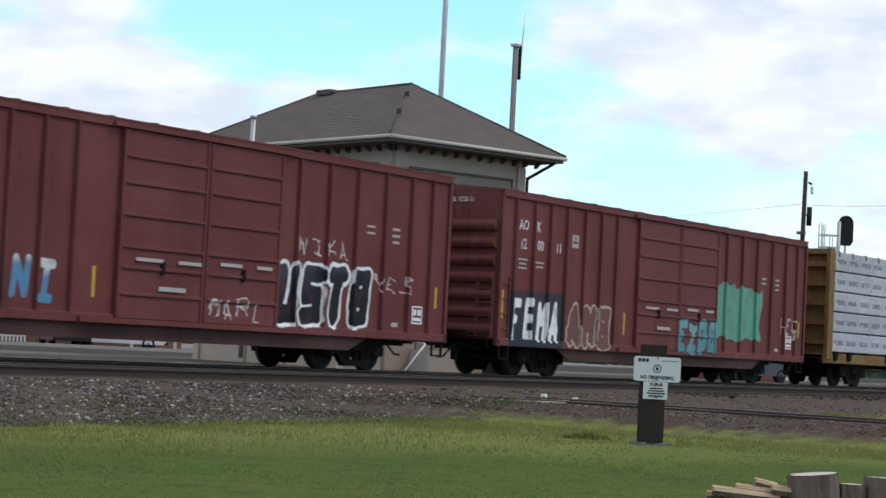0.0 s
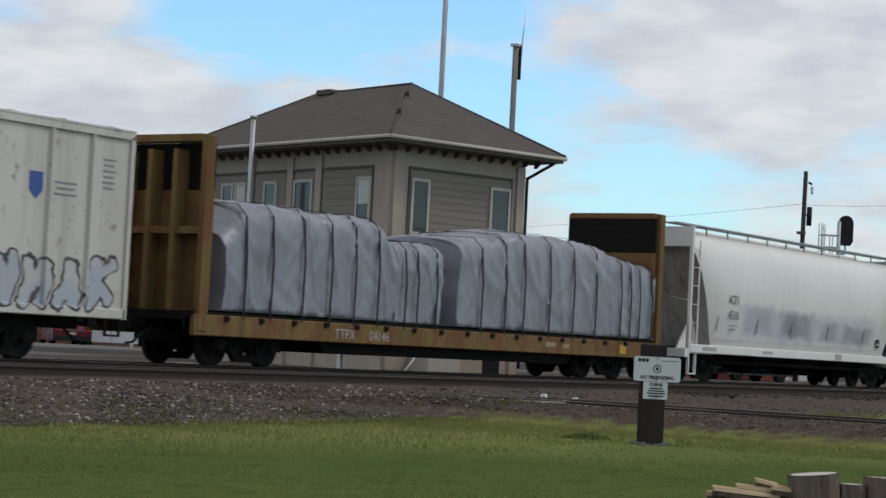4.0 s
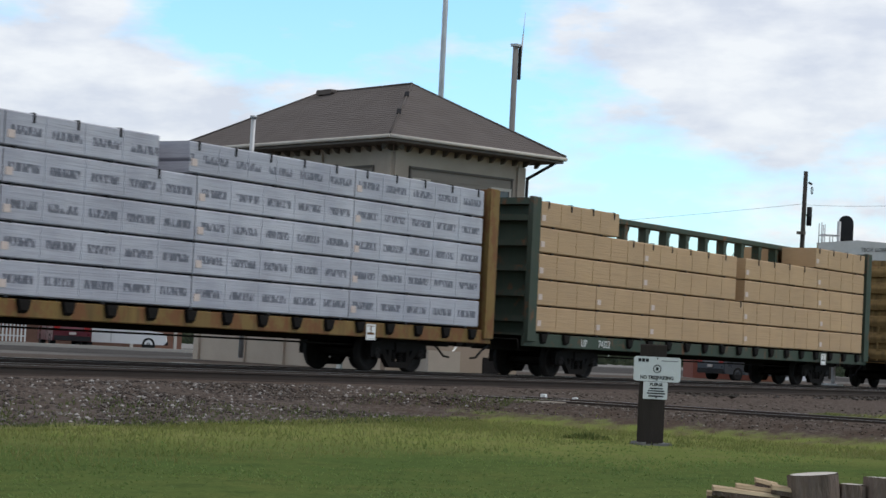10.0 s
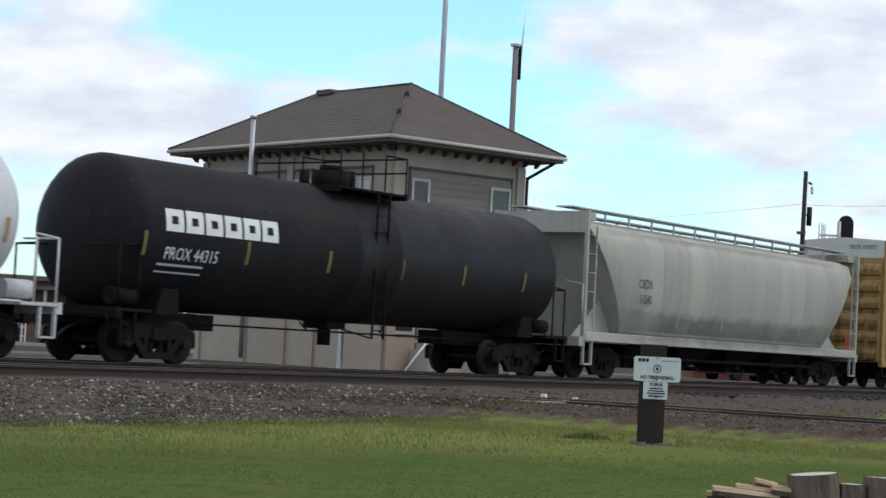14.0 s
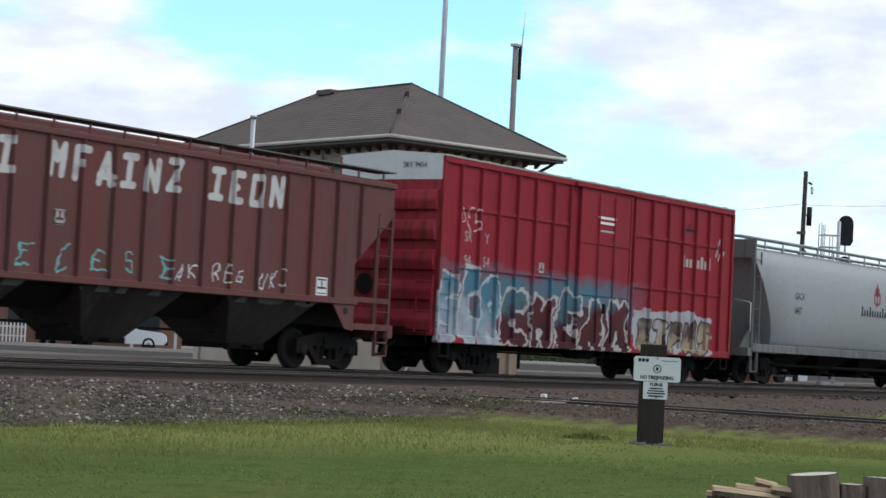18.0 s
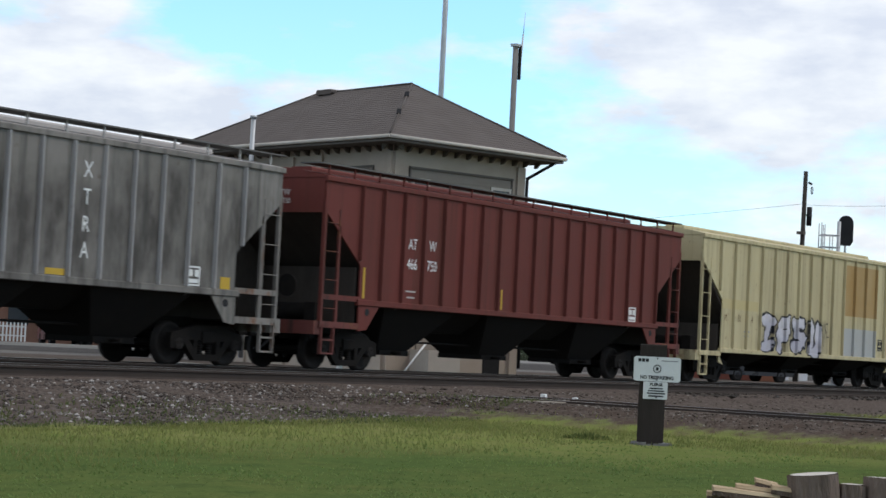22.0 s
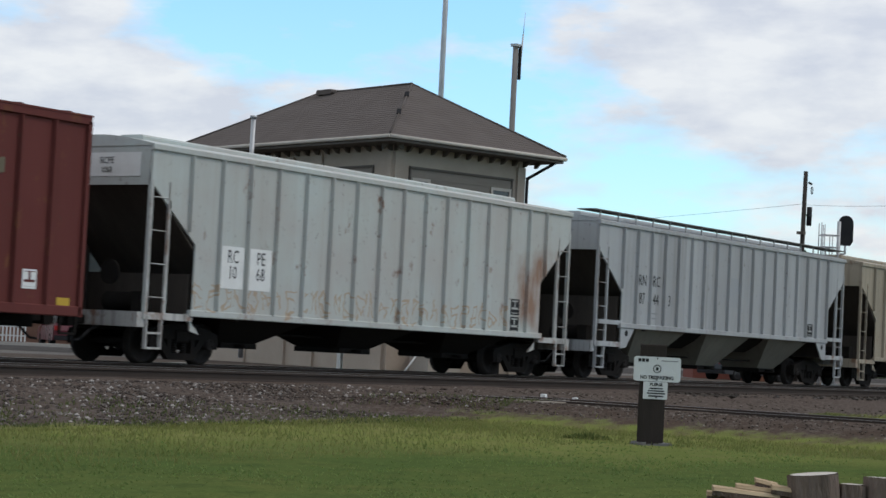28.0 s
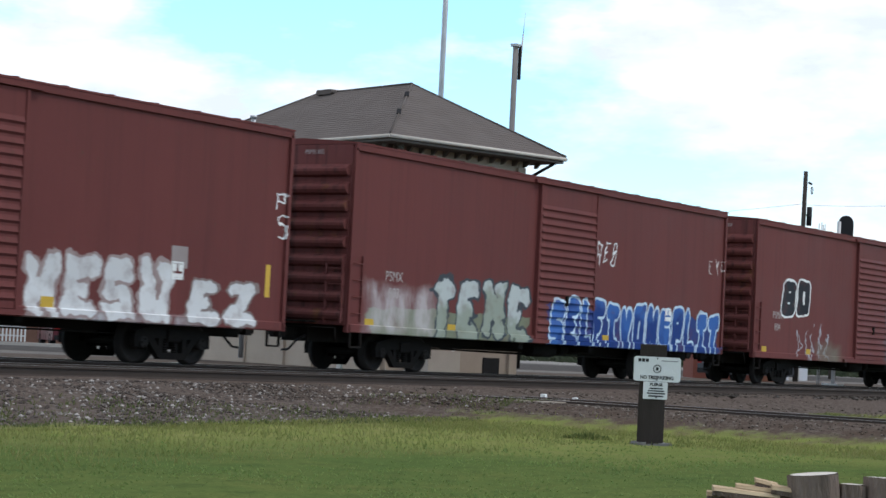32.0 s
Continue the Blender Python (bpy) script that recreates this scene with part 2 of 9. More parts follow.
        for j, other in enumerate(cols[1:]):
            fill = N.mix(N.ramp(N.math("ADD", N.math("ADD", N.math("MULTIPLY", v, 0.5), N.math("MULTIPLY", N.math("SUBTRACT", rc.outputs[j % 3], 0.5), 0.7)), N.math("MULTIPLY", N.math("SUBTRACT", wob, 0.5), 1.2)), 0.1 * j - 0.05, 0.1 * j + 0.25), fill, other)
        if r_out:
            shell = N.math("MULTIPLY", within, N.ramp(d, r_out - 0.02, r_out + 0.02, 1.0, 0.0))
            c = N.mix(N.math("MULTIPLY", shell, fade), c, N.mix(body, line, fill))
        else:
            c = N.mix(N.math("MULTIPLY", body, fade), c, fill)
    if rust:
        r = N.noise(N.scaled(co, (1.3, 1.3, 0.9), (1.0 * len(name), 0, 0)), 1.6, 8.0, 0.7)
        c = N.mix(N.ramp(r, 0.62 - 0.2 * rust, 0.72 - 0.2 * rust, 0.0, 0.8), c, (0.16, 0.07, 0.035))
    principled(N, c, N.ramp(big, 0.3, 0.7, rough - 0.08, rough + 0.12), 0.0, N.noise(co, 9.0, 4.0), 0.12, 0.02, 0.06 if rough > 0.5 else 0.3)
    return m


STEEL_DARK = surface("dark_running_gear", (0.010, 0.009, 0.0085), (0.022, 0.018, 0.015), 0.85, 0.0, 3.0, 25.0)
WHEEL_STEEL = surface("wheel_steel", (0.016, 0.014, 0.013), (0.032, 0.027, 0.024), 0.7, 0.0, 4.0, 20.0)
RAIL_TOP = surface("worn_rail_steel", (0.36, 0.35, 0.34), (0.22, 0.205, 0.195), 0.38, 0.75, 1.0, 12.0)
RAIL_RUST = surface("rusty_rail_web", (0.052, 0.041, 0.035), (0.036, 0.029, 0.026), 0.9, 0.0, 2.0, 25.0)
TIE_WOOD = surface("creosoted_tie_wood", (0.045, 0.036, 0.030), (0.085, 0.070, 0.058), 0.9, 0.0, 3.0, 30.0, stretch=(3, 0.4, 3), vary=0.25)
GALV = surface("galvanised_steel", (0.42, 0.43, 0.44), (0.30, 0.31, 0.32), 0.5, 0.5, 3.0, 25.0)
BLACK_PAINT = surface("black_painted_steel", (0.018, 0.018, 0.020), (0.035, 0.033, 0.032), 0.55, 0.0, 2.0, 20.0)
WHITE_PAINT = surface("white_stencil_paint", (0.74, 0.74, 0.72), (0.55, 0.54, 0.52), 0.6, 0.0, 3.0, 25.0)
BLACK_STENCIL = surface("black_stencil_paint", (0.022, 0.022, 0.024), (0.05, 0.05, 0.05), 0.6, 0.0, 3.0, 25.0)
YELLOW_PAINT = surface("yellow_marking_paint", (0.50, 0.33, 0.05), (0.36, 0.24, 0.045), 0.6, 0.0, 3.0, 25.0)

# ---------- mesh building ----------


class Shape:
    """Collects boxes, prisms and tubes into one mesh."""

    def __init__(self):
        self.v, self.f, self.smooth = [], [], []

    def face(self, pts, smooth=False):
        i = len(self.v)
        self.v += [tuple(p) for p in pts]
        self.f.append(tuple(range(i, i + len(pts))))
        self.smooth.append(smooth)
        return self

    def hull(self, a, b, smooth=False):
        """A closed prism between two rings with the same number of points."""
        i, n = len(self.v), len(a)
        self.v += [tuple(p) for p in a] + [tuple(p) for p in b]
        self.f += [tuple(range(i + n - 1, i - 1, -1)), tuple(range(i + n, i + 2 * n))]
        self.smooth += [False, False]
        for k in range(n):
            j = (k + 1) % n
            self.f.append((i + k, i + j, i + n + j, i + n + k))
            self.smooth.append(smooth)
        return self

    def box(self, x0, x1, y0, y1, z0, z1, c=0.0):
        """A box; c chamfers the edges that run along x... and the corners in plan."""
        if c:
            ring = [(y0 + c, z0), (y1 - c, z0), (y1, z0 + c), (y1, z1 - c), (y1 - c, z1), (y0 + c, z1), (y0, z1 - c), (y0, z0 + c)]
            return self.hull([(x0, y, z) for y, z in ring], [(x1, y, z) for y, z in ring])
        return self.hull([(x0, y0, z0), (x0, y1, z0), (x0, y1, z1), (x0, y0, z1)], [(x1, y0, z0), (x1, y1, z0), (x1, y1, z1), (x1, y0, z1)])

    def tube(self, p, q, r, n=8, r2=None, smooth=True):
        p, q = Vector(p), Vector(q)
        d = (q - p).normalized()
        u = d.cross(Vector((0, 0, 1)) if abs(d.z) < 0.9 else Vector((1, 0, 0))).normalized()
        w = d.cross(u)
        r2 = r if r2 is None else r2
        ring = [(math.cos(2 * math.pi * k / n), math.sin(2 * math.pi * k / n)) for k in range(n)]
        return self.hull([p + r * (c * u + s * w) for c, s in ring], [q + r2 * (c * u + s * w) for c, s in ring], smooth)

    def lathe_y(self, prof, n=20, x=0.0, z=0.0):
        """Turns a profile of (y, radius) round the y axis."""
        i, m = len(self.v), len(prof)
        for k in range(n):
            a = 2 * math.pi * k / n
            self.v += [(x + r * math.cos(a), y, z + r * math.sin(a)) for y, r in prof]
        for k in range(n):
            j = (k + 1) % n
            for s in range(m - 1):
                self.f.append((i + k * m + s, i + k * m + s + 1, i + j * m + s + 1, i + j * m + s))
                self.smooth.append(True)
        return self

    def loft(self, rings, smooth=True, caps=True):
        i, n = len(self.v), len(rings[0])
        for r in rings:
            self.v += [tuple(p) for p in r]
        for k in range(len(rings) - 1):
            for s in range(n):
                t = (s + 1) % n
                self.f.append((i + k * n + s, i + k * n + t, i + (k + 1) * n + t, i + (k + 1) * n + s))
                self.smooth.append(smooth)
        if caps:
            self.f += [tuple(range(i + n - 1, i - 1, -1)), tuple(range(i + (len(rings) - 1) * n, i + len(rings) * n))]
            self.smooth += [False, False]
        return self

    def mesh(self, name, material):
        me = bpy.data.meshes.new(name)
        me.from_pydata(self.v, [], self.f)
        me.polygons.foreach_set("use_smooth", self.smooth)
        me.materials.append(material)
        bm = bmesh.new()
        bm.from_mesh(me)
        bmesh.ops.recalc_face_normals(bm, faces=bm.faces)
        bm.to_mesh(me)
        bm.free()
        return me


def part(name, shape, material, parent=None, label="", m=None):
    """One mesh object under its thing or part; shape may also be a finished mesh."""
    me = shape.mesh(name, material) if isinstance(shape, Shape) else shape
    ob = new(name, me)
    if parent is not None:
        ob.parent = parent
    if m is not None:
        ob.matrix_basis = m
    if label:
        ob["label"] = label
    return ob


def thing(name, label, category, group="", kind="", m=None):
    ob = new(name)
    ob.empty_display_size = 0.2
    if m is not None:
        ob.matrix_basis = m
    return tagged(ob, label, category, group, kind)


def lettering(text, material, parent, x, z, h, y=-1.507, squeeze=0.85, name="lettering", rz=0.0, centre=True, m=None, bold=0.0, wrap=None):
    """Stencilled characters on the near side (they face -y), cap height h."""
    cu = bpy.data.curves.new(name, "FONT")
    cu.body, cu.size, cu.align_x, cu.resolution_u, cu.offset = text, h / 0.72, "CENTER" if centre else "LEFT", 2, bold * h
    tmp = bpy.data.objects.new("tmp", cu)
    me = bpy.data.meshes.new_from_object(tmp)
    bpy.data.objects.remove(tmp)
    bpy.data.curves.remove(cu)
    me.materials.clear()
    me.materials.append(material)
    me.transform(Matrix(((squeeze, 0, 0, x), (0, 0, -1, y), (0, 1, 0, z - h / 2), (0, 0, 0, 1))) if m is None else m)
    if wrap:
        for q in me.vertices:
            q.co.y = -math.sqrt(max(0.01, wrap[0] ** 2 - (q.co.z - wrap[1]) ** 2)) - 0.006
    return part(name, me, material, parent)


def bars(parent, material, rows, y=-1.507, name="stencil_bar"):
    """Small unreadable writing: plain bars; rows of x, z, width, height."""
    for x, z, w, h in rows:
        part(name, Shape().box(x - w / 2, x + w / 2, y, y + 0.01, z - h / 2, z + h / 2), material, parent)
# ---------- ground, tracks ----------
GRASS_Z = -0.45


def ground_height(x, y):
    """Grass level near the camera, a gravel bank up to the tracks, level beyond."""
    edge = -12.4 + 0.09 * (x - 22) + 0.5 * math.sin(x * 0.31) + 0.3 * math.sin(x * 0.83 + 1)
    k = max(0.0, min(1.0, (y - edge) / 5.0))
    h = GRASS_Z + 0.29 * k * k * (3 - 2 * k)
    # the bank of the crossing line
    d = abs(x - 28.4)
    if y < -6.2:
        q = max(0.0, min(1.0, (3.2 - d) / 1.4)) * max(0.0, min(1.0, (-6.4 - y) / 4.5))
        h = max(h, GRASS_Z + 0.29 * q * q * (3 - 2 * q))
    return h


def soil_material():
    m = bpy.data.materials.new("ground_soil")
    m.use_nodes = True
    N = Nodes(m.node_tree)
    geo = N.add("ShaderNodeTexCoord").outputs["Object"]
    sep = N.add("ShaderNodeSeparateXYZ")
    N.put(sep.inputs[0], geo)
    X, Y = sep.outputs[0], sep.outputs[1]
    n1, n2, n3 = N.noise(geo, 0.35, 4.0), N.noise(geo, 3.0, 5.0), N.noise(geo, 22.0, 4.0, 0.7)
    lawn = N.mix(N.ramp(n1, 0.35, 0.65), (0.080, 0.117, 0.036), (0.099, 0.128, 0.039))
    lawn = N.mix(N.ramp(N.noise(geo, 1.1, 5.0, 0.65), 0.46, 0.68, 0.0, 0.7), lawn, (0.124, 0.140, 0.044))
    lawn = N.mix(N.ramp(n3, 0.4, 0.66, 0.0, 0.5), lawn, (0.034, 0.052, 0.017))
    lawn = N.mix(N.ramp(N.noise(N.scaled(geo, (1, 1.8, 1)), 2.2, 5.0, 0.7), 0.5, 0.66, 0.0, 0.55), lawn, (0.040, 0.058, 0.022))
    rough = N.mix(N.ramp(n2, 0.4, 0.65), (0.148, 0.172, 0.049), (0.175, 0.174, 0.064))
    edge = N.math("ADD", N.math("SUBTRACT", Y, N.math("MULTIPLY", N.math("SUBTRACT", X, 22.0), 0.09)), N.math("MULTIPLY", N.math("SUBTRACT", n2, 0.5), 2.2))
    low = N.math("ADD", N.math("ADD", Y, N.math("MULTIPLY", X, 0.45)), N.math("MULTIPLY", N.math("SUBTRACT", n1, 0.5), 5.0))
    c = N.mix(N.ramp(low, -11.6, -7.0), lawn, rough)
    vor = N.add("ShaderNodeTexVoronoi", feature="F1")
    N.put(vor.inputs["Vector"], geo)
    vor.inputs["Scale"].default_value = 16.0
    sepc = N.add("ShaderNodeSeparateColor")
    N.put(sepc.inputs[0], vor.outputs["Color"])
    stone = N.mix(N.ramp(sepc.outputs[0], 0.3, 1.0), (0.076, 0.060, 0.051), (0.133, 0.113, 0.099))
    rusty = N.mix(N.ramp(n2, 0.35, 0.65, 0.1, 0.6), stone, (0.078, 0.060, 0.050))
    grav = N.mix(N.ramp(edge, -12.0, -8.5), stone, rusty)
    c = N.mix(N.ramp(edge, -13.0, -12.2), c, grav)
    # bare stony dirt on the bank of the crossing line
    dirt = N.mix(N.ramp(n2, 0.35, 0.65), stone, (0.075, 0.056, 0.044))
    shoulder = N.math("ADD", X, N.math("MULTIPLY", N.math("SUBTRACT", n2, 0.5), 1.6))
    c = N.mix(N.math("MULTIPLY", N.ramp(shoulder, 25.3, 25.9), N.ramp(shoulder, 31.0, 31.8, 1.0, 0.0)), c, dirt)
    far = N.mix(N.ramp(n2, 0.4, 0.6), (0.075, 0.063, 0.055), (0.11, 0.094, 0.082))
    lane = N.mix(N.ramp(n2, 0.4, 0.6), (0.125, 0.118, 0.11), (0.175, 0.167, 0.157))
    tar = N.mix(N.ramp(n2, 0.4, 0.6), (0.060, 0.057, 0.055), (0.085, 0.08, 0.076))
    far = N.mix(N.ramp(Y, 21.0, 23.0), far, tar)
    far = N.mix(N.math("MULTIPLY", N.ramp(Y, 15.0, 17.0), N.ramp(Y, 20.5, 22.0, 1.0, 0.0)), far, lane)
    c = N.mix(N.ramp(Y, 3.0, 4.5), c, far)
    field = N.mix(N.ramp(n1, 0.4, 0.6), (0.17, 0.165, 0.155), (0.24, 0.23, 0.215))
    c = N.mix(N.ramp(N.math("ADD", Y, N.math("MULTIPLY", n1, 20.0)), 60.0, 75.0), c, field)
    principled(N, c, 0.95, 0.0, N.math("ADD", n3, N.math("MULTIPLY", vor.outputs["Distance"], 0.8)), 0.45, 0.04, 0.0)
    return m


def build_ground():
    xs = sorted(set([-3000, -900, -620, -300, -120, -60, -30, -15] + [round(-10 + 0.8 * i, 2) for i in range(80)] + [60, 70, 85, 110, 160, 300, 620, 900, 3000]))
    ys = sorted(set([-3000, -700, -250, -90, -45, -33] + [round(-30 + 0.5 * i, 2) for i in range(70)] + [7, 10, 15, 22, 35, 60, 100, 250, 700, 3000]))
    v = [(x, y, ground_height(x, y) + (0.03 * noise.noise((x * 0.7, y * 0.7, 0)) if -30 < y < -5 and -10 < x < 60 else 0)) for y in ys for x in xs]
    n = len(xs)
    f = [(j * n + i, j * n + i + 1, (j + 1) * n + i + 1, (j + 1) * n + i) for j in range(len(ys) - 1) for i in range(n - 1)]
    me = bpy.data.meshes.new("ground")
    me.from_pydata(v, [], f)
    me.polygons.foreach_set("use_smooth", [True] * len(f))
    me.materials.append(soil_material())
    tagged(new("ground", me), "mown grass rising through weeds to a gravel track bank", "ground", kind="structure")


def rail_profile():
    return [(-0.07, -0.17), (0.07, -0.17), (0.07, -0.155), (0.012, -0.13), (0.012, -0.045), (0.036, -0.035), (0.036, -0.004), (0.026, 0.0), (-0.026, 0.0), (-0.036, -0.004), (-0.036, -0.035), (-0.012, -0.045), (-0.012, -0.13), (-0.07, -0.155)]


def rail(parent, a, b, z=0.0):
    """One rail between two plan points."""
    a, b = Vector((*a, z)), Vector((*b, z))
    d = (b - a).normalized()
    s = Vector((-d.y, d.x, 0))
    ring = rail_profile()
    web = part("rail", Shape().hull([a + s * u + Vector((0, 0, w)) for u, w in ring], [b + s * u + Vector((0, 0, w)) for u, w in ring]), RAIL_RUST, parent)
    part("running_surface", Shape().hull([a + s * u + Vector((0, 0, w)) for u, w in ((-0.024, 0.0015), (0.024, 0.0015), (0.024, 0.003), (-0.024, 0.003))],
         [b + s * u + Vector((0, 0, w)) for u, w in ((-0.024, 0.0015), (0.024, 0.0015), (0.024, 0.003), (-0.024, 0.003))]), RAIL_TOP, web, "polished rail head")


def tie_mesh():
    return Shape().box(-0.115, 0.115, -1.3, 1.3, -0.18, 0.0, 0.01).mesh("tie", TIE_WOOD)


def ballast_bed(name, a, b, half, label):
    """A low bank of crushed stone under one track."""
    a, b = Vector((*a, 0)), Vector((*b, 0))
    d = (b - a).normalized()
    s = Vector((-d.y, d.x, 0))
    ring = [(-half - 0.5, -0.45), (-half, -0.22), (half, -0.22), (half + 0.5, -0.45)]
    return tagged(part(name, Shape().hull([a + s * u + Vector((0, 0, w)) for u, w in ring], [b + s * u + Vector((0, 0, w)) for u, w in ring]), BALLAST), label, "track bed", kind="structure")


def stone_material(name, dark, light):
    m = bpy.data.materials.new(name)
    m.use_nodes = True
    N = Nodes(m.node_tree)
    r = N.add("ShaderNodeNewGeometry").outputs["Random Per Island"]
    co = N.add("ShaderNodeTexCoord").outputs["Object"]
    c = N.mix(N.math("POWER", r, 5.0), dark, light)
    principled(N, N.mix(N.ramp(N.noise(co, 30.0), 0.4, 0.7, 0.0, 0.4), c, dark), 0.9, gloss=0.05)
    return m


def ballast_material():
    m = bpy.data.materials.new("ballast_stone")
    m.use_nodes = True
    N = Nodes(m.node_tree)
    co = N.add("ShaderNodeTexCoord").outputs["Object"]
    vor = N.add("ShaderNodeTexVoronoi", feature="F1")
    N.put(vor.inputs["Vector"], co)
    vor.inputs["Scale"].default_value = 18.0
    sepc = N.add("ShaderNodeSeparateColor")
    N.put(sepc.inputs[0], vor.outputs["Color"])
    c = N.mix(N.ramp(sepc.outputs[0], 0.1, 1.0), (0.060, 0.048, 0.040), (0.135, 0.112, 0.096))
    c = N.mix(N.ramp(N.noise(co, 0.8), 0.4, 0.7, 0.0, 0.6), c, (0.070, 0.058, 0.050))
    principled(N, c, 0.95, 0.0, vor.outputs["Distance"], 0.9, 0.05, 0.0)
    return m


BALLAST = ballast_material()
TRACKS = (("track_main", (-640, 0.0), (760, 0.0), 1.9), ("track_parallel", (-640, -4.6), (760, -4.6), 1.7), ("track_crossing", (28.4, -400), (28.4, -11.0), 1.7))


def build_tracks():
    for name, a, b, half in TRACKS:
        bed = ballast_bed(name, a, b, half, "rusty rails on creosoted ties in dark crushed stone")
        va, vb = Vector(a), Vector(b)
        d = (vb - va).normalized()
        s = Vector((-d.y, d.x))
        for side in (-0.7535, 0.7535):
            rail(bed, tuple(va + s * side), tuple(vb + s * side), 0.0 if name != "track_crossing" else -0.125)


def build_ties():
    base = tie_mesh()
    track = {o.name: o for o in scene.objects if o.name.startswith("track_")}
    for name, a, b, half in TRACKS:
        along = name != "track_crossing"
        near = (15.0, 70.0) if along else (-24.0, -11.1)
        lo, hi = (-640, 760) if along else (-400, -11.0)
        rest = Shape()
        t = lo + 0.25
        while t < hi:
            if near[0] < t < near[1]:
                m = pose(t + 0.02 * math.sin(7 * t), a[1], -0.172, 0, 0, 1.5 * math.sin(5 * t)) if along else pose(a[0], t, -0.172, 0, 0, 90 + math.sin(5 * t))
                part("tie", base, TIE_WOOD, track[name], m=m)
            elif -60 < t < 160:
                if along:
                    rest.box(t - 0.115, t + 0.115, a[1] - 1.3, a[1] + 1.3, -0.34, -0.172)
                else:
                    rest.box(a[0] - 1.3, a[0] + 1.3, t - 0.115, t + 0.115, -0.34, -0.172)
            t += 0.54
        tagged(part("far_ties", rest, TIE_WOOD, track[name]), kind="stuff")


def scatter_stones(name, n, region, size, dark, light, seed, label):
    """Loose stones as low eight-sided lumps, joined into one mesh."""
    rng = np.random.default_rng(seed)
    v, f = [], []
    for _ in range(n):
        x, y = region(rng)
        r = size * (0.5 + rng.random() ** 3 * 1.8)
        z = ground_height(x, y) + 0.2 * r
        if abs(y) < 2.4 or abs(y + 4.6) < 2.2:
            z = -0.215
        a = rng.random() * 6.28
        i = len(v)
        for k in range(4):
            q = r * (0.7 + 0.6 * rng.random())
            v.append((x + q * math.cos(a + 1.57 * k), y + q * math.sin(a + 1.57 * k), z + r * 0.25 * (rng.random() - 0.5)))
        v += [(x + r * 0.2, y, z + r * (0.5 + 0.3 * rng.random())), (x, y, z - r * 0.6)]
        for k in range(4):
            j = (k + 1) % 4
            f += [(i + k, i + j, i + 4), (i + j, i + k, i + 5)]
    me = bpy.data.meshes.new(name)
    me.from_pydata(v, [], f)
    me.materials.append(stone_material(name, dark, light))
    tagged(new(name, me), label, "gravel", kind="stuff")


def grass_material(name, a, b, c):
    m = bpy.data.materials.new(name)
    m.use_nodes = True
    N = Nodes(m.node_tree)
    r = N.add("ShaderNodeNewGeometry").outputs["Random Per Island"]
    co = N.add("ShaderNodeTexCoord").outputs["Object"]
    col = N.mix(r, a, b)
    col = N.mix(N.ramp(N.noise(co, 0.9, 4.0), 0.45, 0.65, 0.0, 0.8), col, c)
    p = principled(N, col, 0.8, gloss=0.15)
    # thin leaves let half of the light through
    thin = N.add("ShaderNodeBsdfTranslucent")
    N.put(thin.inputs["Color"], col)
    both = N.add("ShaderNodeMixShader")
    both.inputs["Fac"].default_value = 0.5
    tree = m.node_tree
    out = next(q for q in tree.nodes if q.bl_idname == "ShaderNodeOutputMaterial")
    tree.links.new(p.outputs[0], both.inputs[1])
    tree.links.new(thin.outputs[0], both.inputs[2])
    tree.links.new(both.outputs[0], out.inputs["Surface"])
    return m


def blades(name, n, region, height, mat, seed, label, lean=0.5, wide=0.012):
    rng = np.random.default_rng(seed)
    v, f = [], []
    for _ in range(n):
        x, y, k = region(rng)
        z = ground_height(x, y) - 0.01
        h = height * k * (0.5 + rng.random())
        a, b = rng.random() * 6.283, rng.random() * 6.283
        w = wide * (0.6 + 0.8 * rng.random())
        dx, dy = math.cos(a) * w, math.sin(a) * w
        lx, ly = math.cos(b) * h * lean * rng.random(), math.sin(b) * h * lean * rng.random()
        i = len(v)
        v += [(x - dx, y - dy, z), (x + dx, y + dy, z), (x + 0.6 * dx + 0.4 * lx, y + 0.6 * dy + 0.4 * ly, z + 0.6 * h), (x + lx, y + ly, z + h)]
        f += [(i, i + 1, i + 2), (i, i + 2, i + 3)]
    me = bpy.data.meshes.new(name)
    me.from_pydata(v, [], f)
    me.materials.append(mat)
    tagged(new(name, me), label, "grass", kind="stuff")


